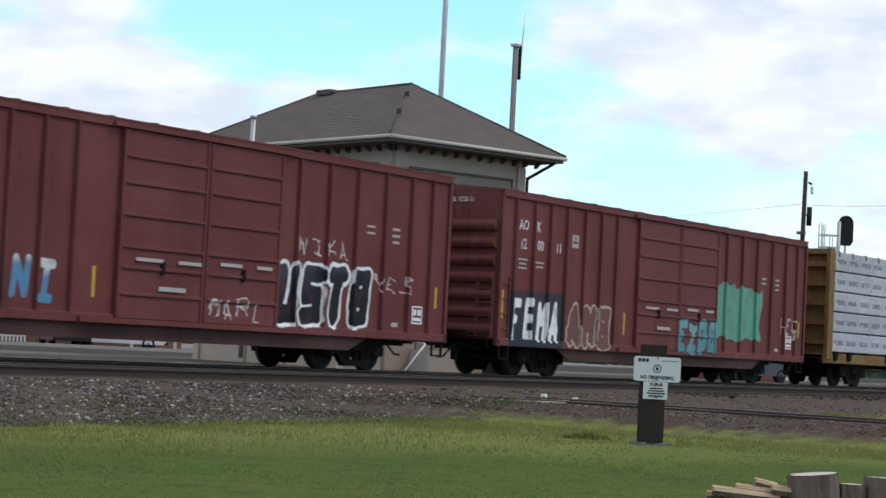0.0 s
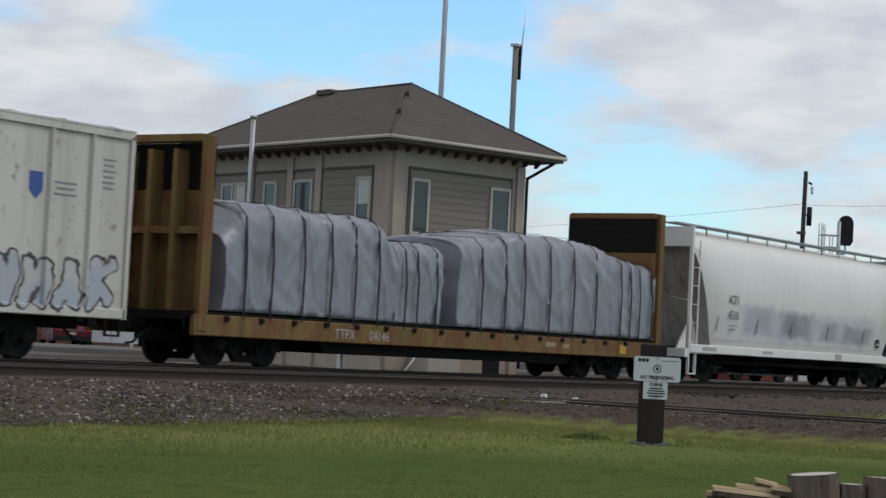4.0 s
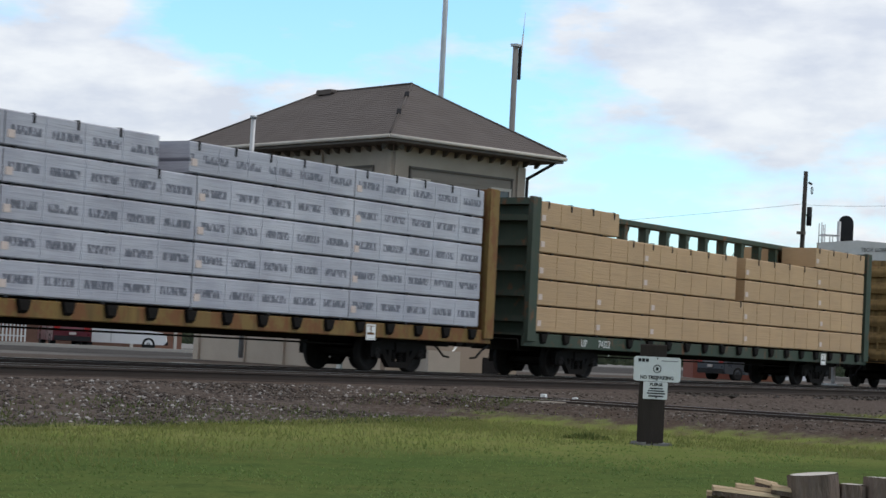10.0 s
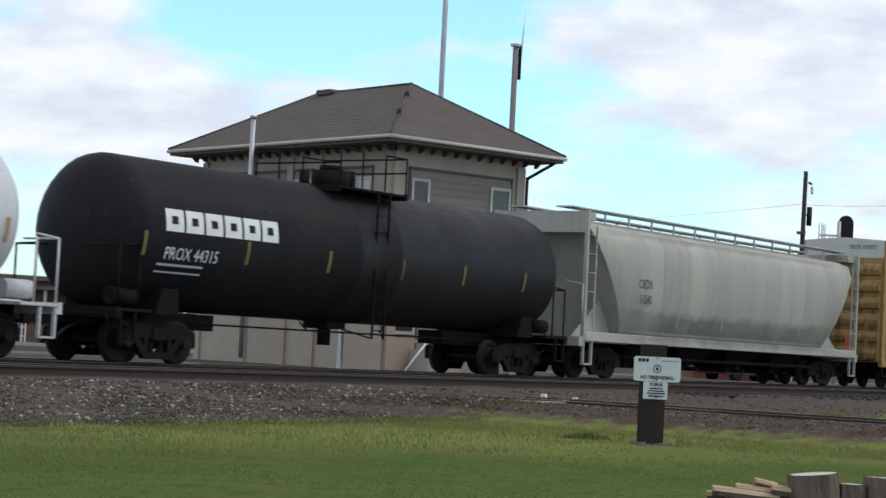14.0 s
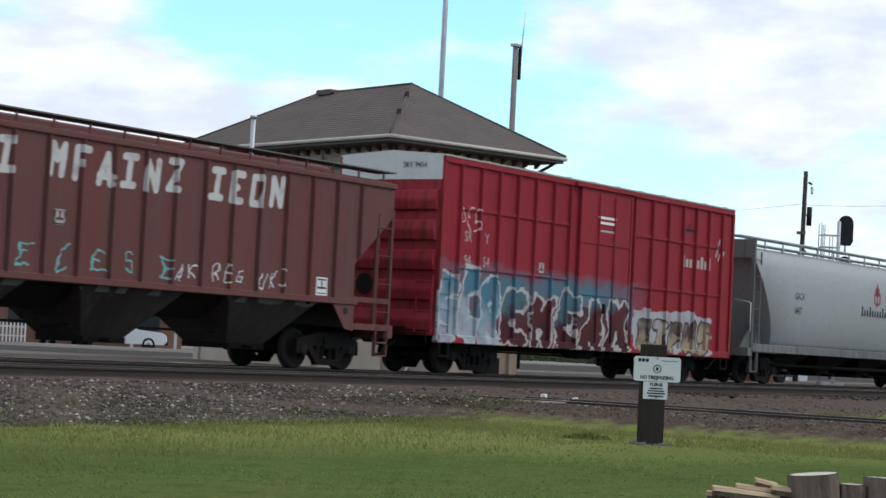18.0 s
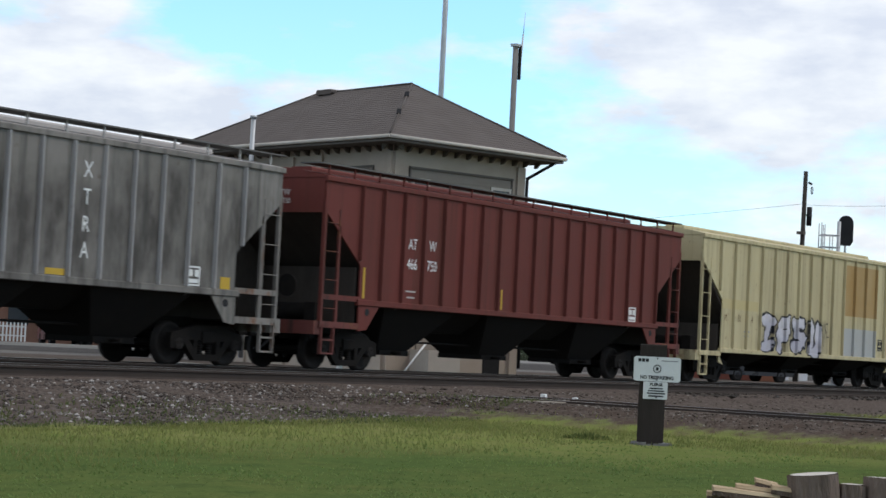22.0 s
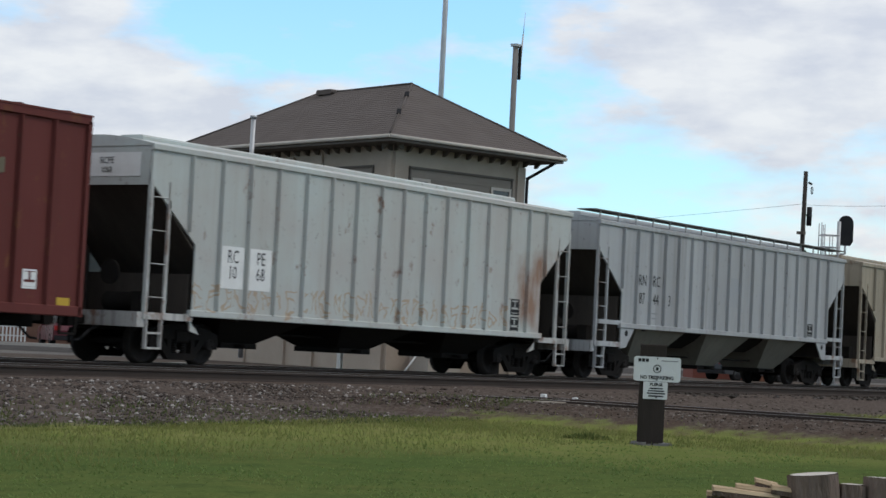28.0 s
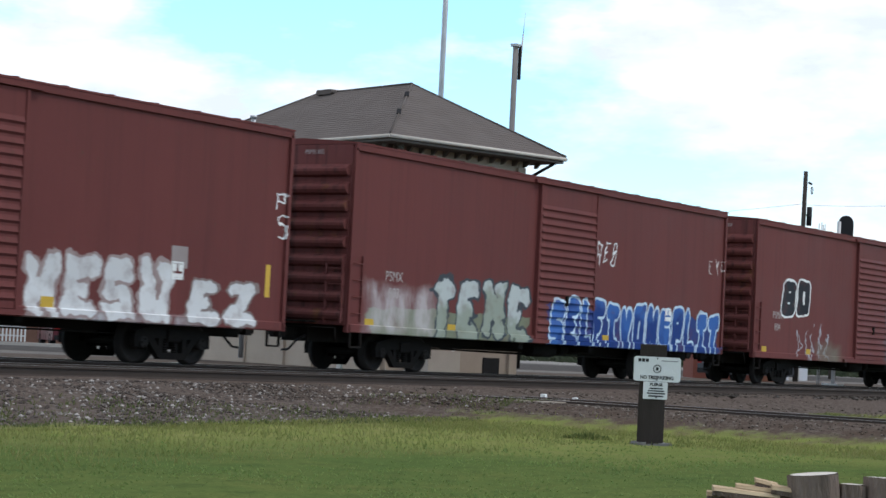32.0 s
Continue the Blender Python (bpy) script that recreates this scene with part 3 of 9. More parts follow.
def build_plants():
    def lawn(rng):
        while True:
            d, s = 11.0 + 15 * rng.random() ** 0.8, (rng.random() - 0.5) * 0.5
            x = EYE.x + d * math.sin(YAW + s)
            y = EYE.y + d * math.cos(YAW + s)
            if (x < 25.4 or x > 31.6) and y + 0.15 * x < -13.6 + 1.2 * rng.normal():
                return x, y, 0.8 + 0.4 * rng.random()

    def tall(rng):
        while True:
            x = 10 + 34 * rng.random()
            e = -12.9 + 0.09 * (x - 22) + 0.5 * math.sin(x * 0.31)
            y = e - 4.2 * rng.random() ** 2.0 + 0.2
            if rng.random() < 0.3:
                x, y = 25.6 - 3.4 * rng.random() ** 1.4, -12.6 - 9.5 * rng.random()
            if x < 25.7 + 0.35 * rng.normal() or x > 31.6:
                return x, y, 0.6 + 0.6 * rng.random()

    def clump(cx, cy, r):
        def at_clump(rng):
            a, q = rng.random() * 6.283, r * math.sqrt(rng.random())
            return cx + q * math.cos(a), cy + q * math.sin(a), 1.2 - 0.7 * q / r
        return at_clump

    def sparse(rng):
        x = 10 + 18 * rng.random()
        y = -12.9 + 0.09 * (x - 22) + 3.0 * rng.random() ** 2
        return x, y, 0.35 + 0.4 * rng.random()

    blades("lawn_grass", 14000, lawn, 0.022, grass_material("lawn_blades", (0.150, 0.215, 0.064), (0.182, 0.235, 0.068), (0.118, 0.165, 0.052)), 3, "mown green lawn grass beside the tracks", 1.7)
    blades("tall_grass", 40000, tall, 0.055, grass_material("tall_blades", (0.180, 0.205, 0.058), (0.230, 0.222, 0.088), (0.145, 0.178, 0.052)), 4, "taller yellowing grass along the gravel edge", 0.8, 0.006)
    blades("gravel_weeds", 6000, sparse, 0.085, grass_material("weed_blades", (0.075, 0.10, 0.03), (0.14, 0.14, 0.06), (0.07, 0.10, 0.03)), 5, "thin weeds growing through the gravel", 0.8)
    weed = grass_material("weed_leaves", (0.075, 0.100, 0.030), (0.110, 0.130, 0.040), (0.080, 0.105, 0.032))
    for k, (x, y, r, h) in enumerate(((39.0, -12.2, 0.6, 0.12), (22.6, -16.0, 0.30, 0.07))):
        blades("weed_clump", 260, clump(x, y, r), h, weed, 20 + k, "dark green weed clump in the tall grass", 0.9, 0.02)

    def stones(rng):
        x = 8 + 22 * rng.random()
        return x, -12.6 + 0.09 * (x - 22) + (6.4 * rng.random())

    def bedside(rng):
        x = 14 + 56 * rng.random()
        return x, (-2.6 + 5.0 * rng.random()) if rng.random() < 0.5 else (-6.8 + 4.2 * rng.random())

    scatter_stones("gravel_stones", 18000, stones, 0.0185, (0.055, 0.044, 0.038), (0.40, 0.37, 0.34), 6, "loose grey gravel with scattered pale stones")
    def bank(rng):
        x = 25.6 + 24 * rng.random() ** 1.5
        return x, -12.5 + 6.0 * rng.random()

    def shoulder(rng):
        return 25.3 + 1.9 * rng.random(), -8.5 - 13.0 * rng.random()

    scatter_stones("shoulder_gravel", 6000, shoulder, 0.013, (0.069, 0.054, 0.044), (0.28, 0.25, 0.22), 9, "fine stony dirt on the shoulder of the crossing line")
    scatter_stones("bank_rubble", 4000, bank, 0.022, (0.075, 0.059, 0.048), (0.22, 0.19, 0.165), 8, "dark broken stone on the bank between the tracks")
    scatter_stones("ballast_stones", 6000, bedside, 0.04, (0.04, 0.035, 0.03), (0.16, 0.14, 0.13), 7, "dark ballast stones between the ties")


build_ground()
build_tracks()
build_plants()
# ---------- the tower ----------
BRICK_GREY = surface("grey_painted_stucco", (0.41, 0.345, 0.282), (0.30, 0.248, 0.202), 0.85, 0.0, 1.2, 18.0)
TRIM_GREY = surface("weathered_cream_trim", (0.50, 0.455, 0.40), (0.36, 0.33, 0.29), 0.7, 0.0, 1.5, 20.0)
BOARD_GREY = surface("grey_boarding", (0.255, 0.222, 0.188), (0.185, 0.160, 0.135), 0.85, 0.0, 1.5, 20.0, stretch=(0.4, 0.4, 4))
SHINGLE = surface("brown_asphalt_shingles", (0.122, 0.104, 0.095), (0.086, 0.073, 0.067), 0.95, 0.0, 1.3, 26.0, bump=0.6, dist=0.02)
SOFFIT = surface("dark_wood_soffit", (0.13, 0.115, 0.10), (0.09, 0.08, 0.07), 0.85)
GLASS = surface("dark_window_glass", (0.030, 0.034, 0.038), (0.05, 0.055, 0.06), 0.12, 0.0, 0.8, 6.0, bump=0.02)
BLIND = surface("pale_window_blind", (0.55, 0.55, 0.53), (0.42, 0.42, 0.40), 0.8)


def build_tower():
    """Two-storey signal tower with a hipped roof; local x runs along its short front, y along its long side."""
    E, ZR, L1, L2, ov = 7.0, 9.18, 12.1, 7.42, 0.95
    t = thing("signal_tower", "two-storey grey railway signal tower with brown shingled hipped roof", "building", m=pose(49.96, 6.85, 0, 0, 0, -math.degrees(0.267)))
    x0, x1, y0, y1 = ov, L2 - ov, ov, L1 - ov
    zt, zb = 6.80, -0.3
    th = 0.3
    # walls in two storeys, each wall a part
    for name, b in (("front_wall", (x0, x1, y0, y0 + th)), ("back_wall", (x0, x1, y1 - th, y1)), ("side_wall", (x0, x0 + th, y0 + th, y1 - th)), ("side_wall", (x1 - th, x1, y0 + th, y1 - th))):
        part(name, Shape().box(b[0], b[1], b[2], b[3], zb, zt), BRICK_GREY, t)
    part("floor_band", Shape().box(x0 - 0.06, x1 + 0.06, y0 - 0.06, y1 + 0.06, 3.35, 3.6), TRIM_GREY, t)
    # hipped roof as a thin solid shell with slightly flared eaves
    mid = L2 / 2
    ra, rb = (mid, 3.55, ZR), (mid, L1 - 3.55, ZR)
    c = [(0, 0, E), (L2, 0, E), (L2, L1, E), (0, L1, E)]
    roof = Shape()
    roof.face([c[0], c[1], ra]).face([c[1], c[2], rb, ra]).face([c[2], c[3], rb]).face([c[3], c[0], ra, rb])
    low = [(x, y, z - 0.12) for x, y, z in c]
    for k in range(4):
        j = (k + 1) % 4
        roof.face([low[k], low[j], c[j], c[k]])
    roof.face(list(reversed(low)))
    r = part("roof", roof, SHINGLE, t, "brown asphalt shingle roof with a low ridge")
    # courses of shingles: each a thin strip with its own lower edge
    for (p, q, a, b, n) in ((c[0], c[1], ra, ra, 24), (c[3], c[0], rb, ra, 24)):
        p, q, a, b = Vector(p), Vector(q), Vector(a), Vector(b)
        nor = (q - p).cross(a - p).normalized()
        nor = nor if nor.z > 0 else -nor
        for k in range(n):
            f0, f1 = k / n, (k + 1) / n
            e0, e1 = p.lerp(a, f0), q.lerp(b, f0)
            g0, g1 = p.lerp(a, f1), q.lerp(b, f1)
            lift = nor * 0.006
            part("shingle_course", Shape().hull([e0 + lift, e1 + lift, g1 + 0.1 * lift, g0 + 0.1 * lift], [e0 - lift, e1 - lift, g1 - lift, g0 - lift]), SHINGLE, r)
    for p, q in ((c[0], ra), (c[1], ra), (c[3], rb), (c[2], rb), (ra, rb)):
        part("ridge_cap", Shape().tube(Vector(p) + Vector((0, 0, 0.03)), Vector(q) + Vector((0, 0, 0.01)), 0.035, 6), SHINGLE, r)
    part("ridge_vent", Shape().box(mid - 0.28, mid + 0.28, L1 - 4.6, L1 - 3.75, ZR - 0.1, ZR + 0.07, 0.05), SHINGLE, t, "low ridge vent")
    # two dark flashings that have lifted on the near hip
    for f in (0.72, 0.36):
        q = Vector(c[0]).lerp(Vector(ra), f)
        part("lifted_flashing", Shape().hull([q + Vector((-0.05, 0.05, 0.02)), q + Vector((0.05, -0.05, 0.02)), q + Vector((0.16, 0.06, 0.17)), q + Vector((0.06, 0.16, 0.17))], [q + Vector((-0.05, 0.05, 0.06)), q + Vector((0.05, -0.05, 0.06)), q + Vector((0.16, 0.06, 0.21)), q + Vector((0.06, 0.16, 0.21))]), BLACK_PAINT, r, "dark lifted hip flashing")
    # gutters and fascia
    for a, b in ((c[0], c[1]), (c[3], c[0]), (c[1], c[2]), (c[2], c[3])):
        a, b = Vector(a), Vector(b)
        part("gutter", Shape().tube(a + Vector((0, 0, -0.06)), b + Vector((0, 0, -0.06)), 0.06, 8), TRIM_GREY, t, "pale painted gutter")
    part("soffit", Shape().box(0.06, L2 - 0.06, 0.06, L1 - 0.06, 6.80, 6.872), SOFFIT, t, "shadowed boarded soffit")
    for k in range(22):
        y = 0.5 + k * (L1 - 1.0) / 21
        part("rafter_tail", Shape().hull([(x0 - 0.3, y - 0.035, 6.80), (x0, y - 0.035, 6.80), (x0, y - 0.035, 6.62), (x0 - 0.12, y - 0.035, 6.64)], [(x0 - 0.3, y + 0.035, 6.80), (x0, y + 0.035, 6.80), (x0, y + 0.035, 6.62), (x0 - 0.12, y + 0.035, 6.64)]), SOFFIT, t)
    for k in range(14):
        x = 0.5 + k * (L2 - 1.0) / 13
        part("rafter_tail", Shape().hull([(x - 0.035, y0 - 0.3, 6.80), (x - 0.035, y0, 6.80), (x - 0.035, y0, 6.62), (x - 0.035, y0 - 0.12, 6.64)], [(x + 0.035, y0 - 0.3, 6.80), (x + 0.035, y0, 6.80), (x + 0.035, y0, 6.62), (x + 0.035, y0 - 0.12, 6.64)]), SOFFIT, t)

    def window(face, a, b, za, zc, blind):
        """A framed window set into the front (x) or the long side (y)."""
        w = Shape()
        d0, d1 = -0.10, 0.10
        def bx(u0, u1, z0, z1, e0=d0, e1=d1):
            if face == "front":
                return (u0, u1, y0 + e0, y0 + e1, z0, z1)
            return (x0 + e0, x0 + e1, u0, u1, z0, z1)
        for u0, u1, z0, z1 in ((a, a + 0.09, za, zc), (b - 0.09, b, za, zc), (a + 0.09, b - 0.09, zc - 0.09, zc), (a + 0.09, b - 0.09, za, za + 0.09)):
            w.box(*bx(u0, u1, z0, z1))
        o = part("window", w, TRIM_GREY, t, "cream-framed upper window")
        part("pane", Shape().box(*bx(a + 0.09, b - 0.09, za + 0.09, zc - 0.09, -0.07, 0.03)), GLASS, o)
        if blind:
            part("blind", Shape().box(*bx(a + 0.11, b - 0.11, zc - 0.1 - blind, zc - 0.1, -0.085, -0.072)), BLIND, o, "half-drawn pale blind")

    def panel(face, a, b, za, zc):
        def slab(u0, u1, z0, z1, e0, e1):
            return (u0, u1, y0 + e0, y0 + e1, z0, z1) if face == "front" else (x0 + e0, x0 + e1, u0, u1, z0, z1)
        p = part("boarded_panel", Shape().box(*slab(a, b, za, zc, -0.012, 0.06)), BOARD_GREY, t, "boarded-up opening")
        # lapped boards, dark stops, and a head mould with the recess shadow in its colour
        n = 9
        for k in range(n):
            z0, z1 = za + 0.04 + k * (zc - za - 0.1) / n, za + 0.04 + (k + 0.93) * (zc - za - 0.1) / n
            part("siding_board", Shape().box(*slab(a + 0.04, b - 0.04, z0, z1, -0.034, -0.012)), BOARD_GREY, p)
        part("head_mould", Shape().box(*slab(a - 0.04, b + 0.04, zc, zc + 0.07, -0.075, 0.02)), SOFFIT, p, "dark head mould that carries the recess shadow")
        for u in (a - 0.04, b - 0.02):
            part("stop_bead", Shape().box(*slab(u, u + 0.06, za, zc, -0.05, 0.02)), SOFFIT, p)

    for f, a, b in TOWER_PANELS:
        panel(f, a, b, 4.05, 6.13)
    for f, a, b, blind in TOWER_WINDOWS:
        window(f, a, b, 4.1, 5.85, blind)
    # pilasters between the openings
    for y in (y0 + 0.02, 4.45, 5.98, 8.16, y1 - 0.3):
        part("pilaster", Shape().box(x0 - 0.09, x0, y, y + 0.3, zb, 6.6), BRICK_GREY, t)
    for x in (x0 + 0.02, x1 - 0.35):
        part("pilaster", Shape().box(x, x + 0.33, y0 - 0.09, y0, zb, 6.6), BRICK_GREY, t)
    # ground floor: door and dark openings
    for a in (1.2, 5.0):
        o = part("ground_window", Shape().box(a, a + 0.9, y0 - 0.06, y0 + 0.05, 1.0, 2.6), TRIM_GREY, t)
        part("pane", Shape().box(a + 0.1, a + 0.8, y0 - 0.07, y0 + 0.05, 1.1, 2.5), GLASS, o)
    part("door", Shape().box(2.2, 3.1, y0 - 0.06, y0 + 0.05, 0.55, 2.6), BOARD_GREY, t, "grey ground floor door")
    part("door_step", Shape().box(2.0, 3.3, y0 - 0.9, y0, -0.3, 0.55), TRIM_GREY, t, "pale concrete step")
    for q in (2.0, 3.3):
        part("step_rail", Shape().tube((q - 0.9, y0 - 0.75, -0.25), (q, y0 - 0.75, 0.75), 0.035, 6).tube((q, y0 - 0.75, 0.75), (q, y0 - 0.1, 0.8), 0.03, 6), WHITE_PAINT, t, "white pipe handrail")
    part("cellar_opening", Shape().box(5.05, 5.75, y0 - 0.03, y0 + 0.05, -0.15, 0.40), BLACK_PAINT, t, "dark cellar opening")
    # downpipe with its swan neck at the far front corner
    dp = Shape().tube((L2 - 0.25, 0.15, E - 0.15), (x1 + 0.05, y0 - 0.1, 6.25), 0.05).tube((x1 + 0.05, y0 - 0.1, 6.3), (x1 + 0.05, y0 - 0.1, 0.1), 0.05)
    part("downpipe", dp, BLACK_PAINT, t, "dark metal downpipe")
    # flue on the long side
    part("flue_pipe", Shape().tube((-0.2, 6.83, 0.0), (-0.2, 6.83, 7.84), 0.085, 10).tube((-0.2, 6.83, 7.80), (-0.2, 6.83, 7.88), 0.12, 10), GALV, t, "grey metal flue pipe with a cap")


TOWER_PANELS = (("side", 8.46, 10.66), ("side", 6.37, 8.14), ("side", 4.75, 5.95), ("side", 1.9, 4.44), ("front", 1.63, 5.91))
TOWER_WINDOWS = (("side", 1.88, 2.62, 0.75), ("side", 4.88, 5.89, 0), ("side", 6.82, 7.55, 0.0), ("side", 8.56, 9.22, 0.6), ("side", 9.29, 9.99, 0), ("front", 1.68, 2.42, 0.0), ("front", 4.97, 5.85, 0.0))
build_tower()

# ---------- masts, poles, signal ----------
POLE_WOOD = surface("weathered_pole_wood", (0.11, 0.09, 0.075), (0.06, 0.05, 0.045), 0.9, 0.0, 2.0, 30.0, stretch=(4, 4, 0.3))


def build_masts():
    t = thing("antenna_mast", "tall thin grey steel mast behind the tower", "mast", "masts behind the tower", m=pose(61.78, 13.1, -0.3))
    part("tube", Shape().tube((0, 0, 0), (-0.1, -0.06, 22), 0.11, 10, 0.09), GALV, t)
    part("base_plate", Shape().box(-0.3, 0.3, -0.3, 0.3, -0.02, 0.06), GALV, t)
    t = thing("radio_mast", "weathered mast topped by a slanting whip antenna", "mast", "masts behind the tower", m=pose(63.2, 10.86, -0.3))
    part("post", Shape().tube((0, 0, 0), (0, 0, 12.1), 0.13, 10, 0.10), surface("bleached_mast_wood", (0.22, 0.205, 0.195), (0.14, 0.13, 0.12), 0.9, 0.0, 2.0, 30.0, stretch=(4, 4, 0.3)), t)
    part("cap", Shape().box(-0.14, 0.14, -0.14, 0.14, 12.1, 12.2), GALV, t)
    part("bracket", Shape().box(0.10, 0.18, -0.16, -0.06, 10.9, 12.15), BLACK_PAINT, t)
    part("whip_antenna", Shape().tube((0.14, -0.1, 10.9), (0.22, -0.16, 12.6), 0.045, 6, 0.03).tube((0.22, -0.16, 12.6), (0.26, -0.18, 13.4), 0.015, 6, 0.008), GALV, t, "thin slanting whip antenna")
    # utility pole with a transformer
    t = thing("utility_pole", "dark wooden utility pole with a small transformer", "pole", m=pose(101.4, 16.2, -0.3))
    part("pole", Shape().tube((-0.2, 0, 0), (0.1, 0, 11.4), 0.15, 10, 0.115), surface("dark_pole_wood", (0.050, 0.043, 0.038), (0.03, 0.026, 0.023), 0.9, 0.0, 2.0, 30.0, stretch=(4, 4, 0.3)), t)
    part("transformer", Shape().tube((0.30, -0.2, 8.5), (0.32, -0.2, 9.5), 0.14, 12), BLACK_PAINT, t, "dark transformer can")
    part("bracket", Shape().box(0.0, 0.35, -0.35, -0.1, 9.0, 9.1), BLACK_PAINT, t)
    part("insulator", Shape().tube((0.1, -0.2, 10.8), (0.45, -0.2, 10.75), 0.06), BLACK_PAINT, t)
    ring = Shape()
    for k in range(10):
        a, b = 0.628 * k, 0.628 * (k + 1)
        ring.tube((0.42 + 0.12 * math.cos(a), -0.25, 10.4 + 0.2 * math.sin(a)), (0.42 + 0.12 * math.cos(b), -0.25, 10.4 + 0.2 * math.sin(b)), 0.025, 5)
    part("cable_loop", ring, BLACK_PAINT, t, "coil of spare cable")
    part("crossarm", Shape().box(-0.35, -0.05, -0.2, 0.2, 8.0, 8.15), POLE_WOOD, t)
    # wires sagging from the pole to the left
    for a, b, sag in (((101.4, 16.2, 9.35), (119.9, 45.0, 9.32), 0.1), ((101.4, 16.2, 9.3), (95.5, 7.0, 8.85), 0.1)):
        a, b = Vector(a), Vector(b)
        rings = []
        for i in range(13):
            p0 = a.lerp(b, i / 12)
            p0.z -= 4 * sag * (i / 12) * (1 - i / 12)
            rings.append([p0 + 0.008 * Vector((math.cos(q) * 0.7, math.cos(q) * 0.7, math.sin(q))) for q in (0, 1.57, 3.14, 4.71)])
        tagged(part("overhead_wire", Shape().loft(rings), BLACK_PAINT), "thin dark overhead wire sagging from the pole", "wire", "overhead wires")


def build_signal():
    t = thing("railway_signal", "two-headed railway signal on a grey mast with ladder", "signal", m=pose(79.85, 5.0, -0.3))
    part("mast", Shape().tube((0, 0, 0), (0, 0, 7.05), 0.085, 10), GALV, t)
    part("base", Shape().box(-0.35, 0.35, -0.35, 0.35, -0.1, 0.3), GALV, t, "concrete and steel base")
    # heads face along the track, away from the camera's right; their round backboards are seen at an angle
    f = Vector((-0.83, -0.56, 0)).normalized()
    s = Vector((0.56, -0.83, 0)).normalized()
    for z in (6.65, 4.95):
        o = Vector((0.0, 0, z)) + s * 0.28
        prof = [(math.cos(a) * 0.31, 0.35 + math.sin(a) * 0.31) for a in [math.pi * k / 8 for k in range(9)]] + [(-0.31, -0.42), (-0.2, -0.6), (0.2, -0.6), (0.31, -0.42)]
        h = part("signal_head", Shape().hull([o + s * u + Vector((0, 0, w)) - f * 0.02 for u, w in prof], [o + s * u + Vector((0, 0, w)) + f * 0.05 for u, w in prof]), BLACK_PAINT, t, "black oval backboard")
        for k in range(3):
            zc = 0.35 - 0.32 * k
            part("lens_hood", Shape().tube(o + Vector((0, 0, zc)) - f * 0.02, o + Vector((0, 0, zc)) - f * 0.3, 0.11, 10), BLACK_PAINT, h)
        part("bracket", Shape().tube(o + Vector((0, 0, -0.6)), o + Vector((0, 0, -0.95)), 0.05, 6).tube(o + Vector((0, 0, -0.95)), Vector((0, 0, z - 0.95)), 0.04, 6), GALV, h)
    # ladder and platform cage behind the mast
    lad = Vector((0, 0, 0)) - s * 0.62
    for q in (-0.2, 0.2):
        part("ladder_rail", Shape().tube(lad + f * q + Vector((0, 0, 0.1)), lad + f * q + Vector((0, 0, 6.9)), 0.025, 6), GALV, t)
    for k in range(22):
        part("rung", Shape().tube(lad - f * 0.2 + Vector((0, 0, 0.4 + 0.3 * k)), lad + f * 0.2 + Vector((0, 0, 0.4 + 0.3 * k)), 0.014, 5), GALV, t)
    pl = Shape()
    for z in (5.3, 5.95, 6.45):
        for q in (-0.3, 0.3):
            pl.tube(Vector((0, 0, z)) + f * q, lad * 1.25 + f * q + Vector((0, 0, z)), 0.022, 5)
        pl.tube(lad * 1.25 - f * 0.3 + Vector((0, 0, z)), lad * 1.25 + f * 0.3 + Vector((0, 0, z)), 0.022, 5)
    for q in (-0.3, 0.3):
        pl.tube(lad * 1.25 + f * q + Vector((0, 0, 5.3)), lad * 1.25 + f * q + Vector((0, 0, 6.95)), 0.025, 5)
        pl.tube(lad * 0.5 + f * q + Vector((0, 0, 5.3)), lad * 0.5 + f * q + Vector((0, 0, 6.45)), 0.022, 5)
    part("platform_railing", pl, GALV, t)
    d = [Vector((0, 0, 5.24)) + f * 0.3, Vector((0, 0, 5.24)) - f * 0.3, lad * 1.25 - f * 0.3 + Vector((0, 0, 5.24)), lad * 1.25 + f * 0.3 + Vector((0, 0, 5.24))]
    part("platform", Shape().hull(d, [p + Vector((0, 0, 0.05)) for p in d]), GALV, t)


build_masts()
build_signal()
# ---------- the train ----------
# All cars ride the main track; x is the car's middle at 16 s.
SPEED, GAIN = 17.30, 0.0123
MOVERS, AXLES = [], []
WHEEL_R = 0.44
# near-black for hopper ends: mostly their shade put into colour, some grime
SHADE_GRIME = surface("brake_dust_grime", (0.045, 0.038, 0.033), (0.085, 0.072, 0.062), 0.9, 0.0, 1.2, 14.0, stretch=(1, 3, 0.5))
PAPER = surface("printed_paper_tag", (0.58, 0.48, 0.42), (0.42, 0.33, 0.30), 0.7, 0.0, 9.0, 30.0)
WALK_GREY = surface("galvanised_grating", (0.13, 0.125, 0.12), (0.09, 0.085, 0.08), 0.7, 0.0, 2.0, 20.0)
END_GREY = surface("weathered_galvanised_panel", (0.55, 0.55, 0.53), (0.42, 0.41, 0.39), 0.6, 0.0, 1.5, 12.0)
ROOF_GREY = surface("weathered_galvanised_roof", (0.40, 0.37, 0.35), (0.27, 0.24, 0.22), 0.7, 0.0, 0.8, 12.0)


def travelled(t):
    return SPEED * (t - 16.0) + 0.5 * GAIN * (t - 16.0) ** 2


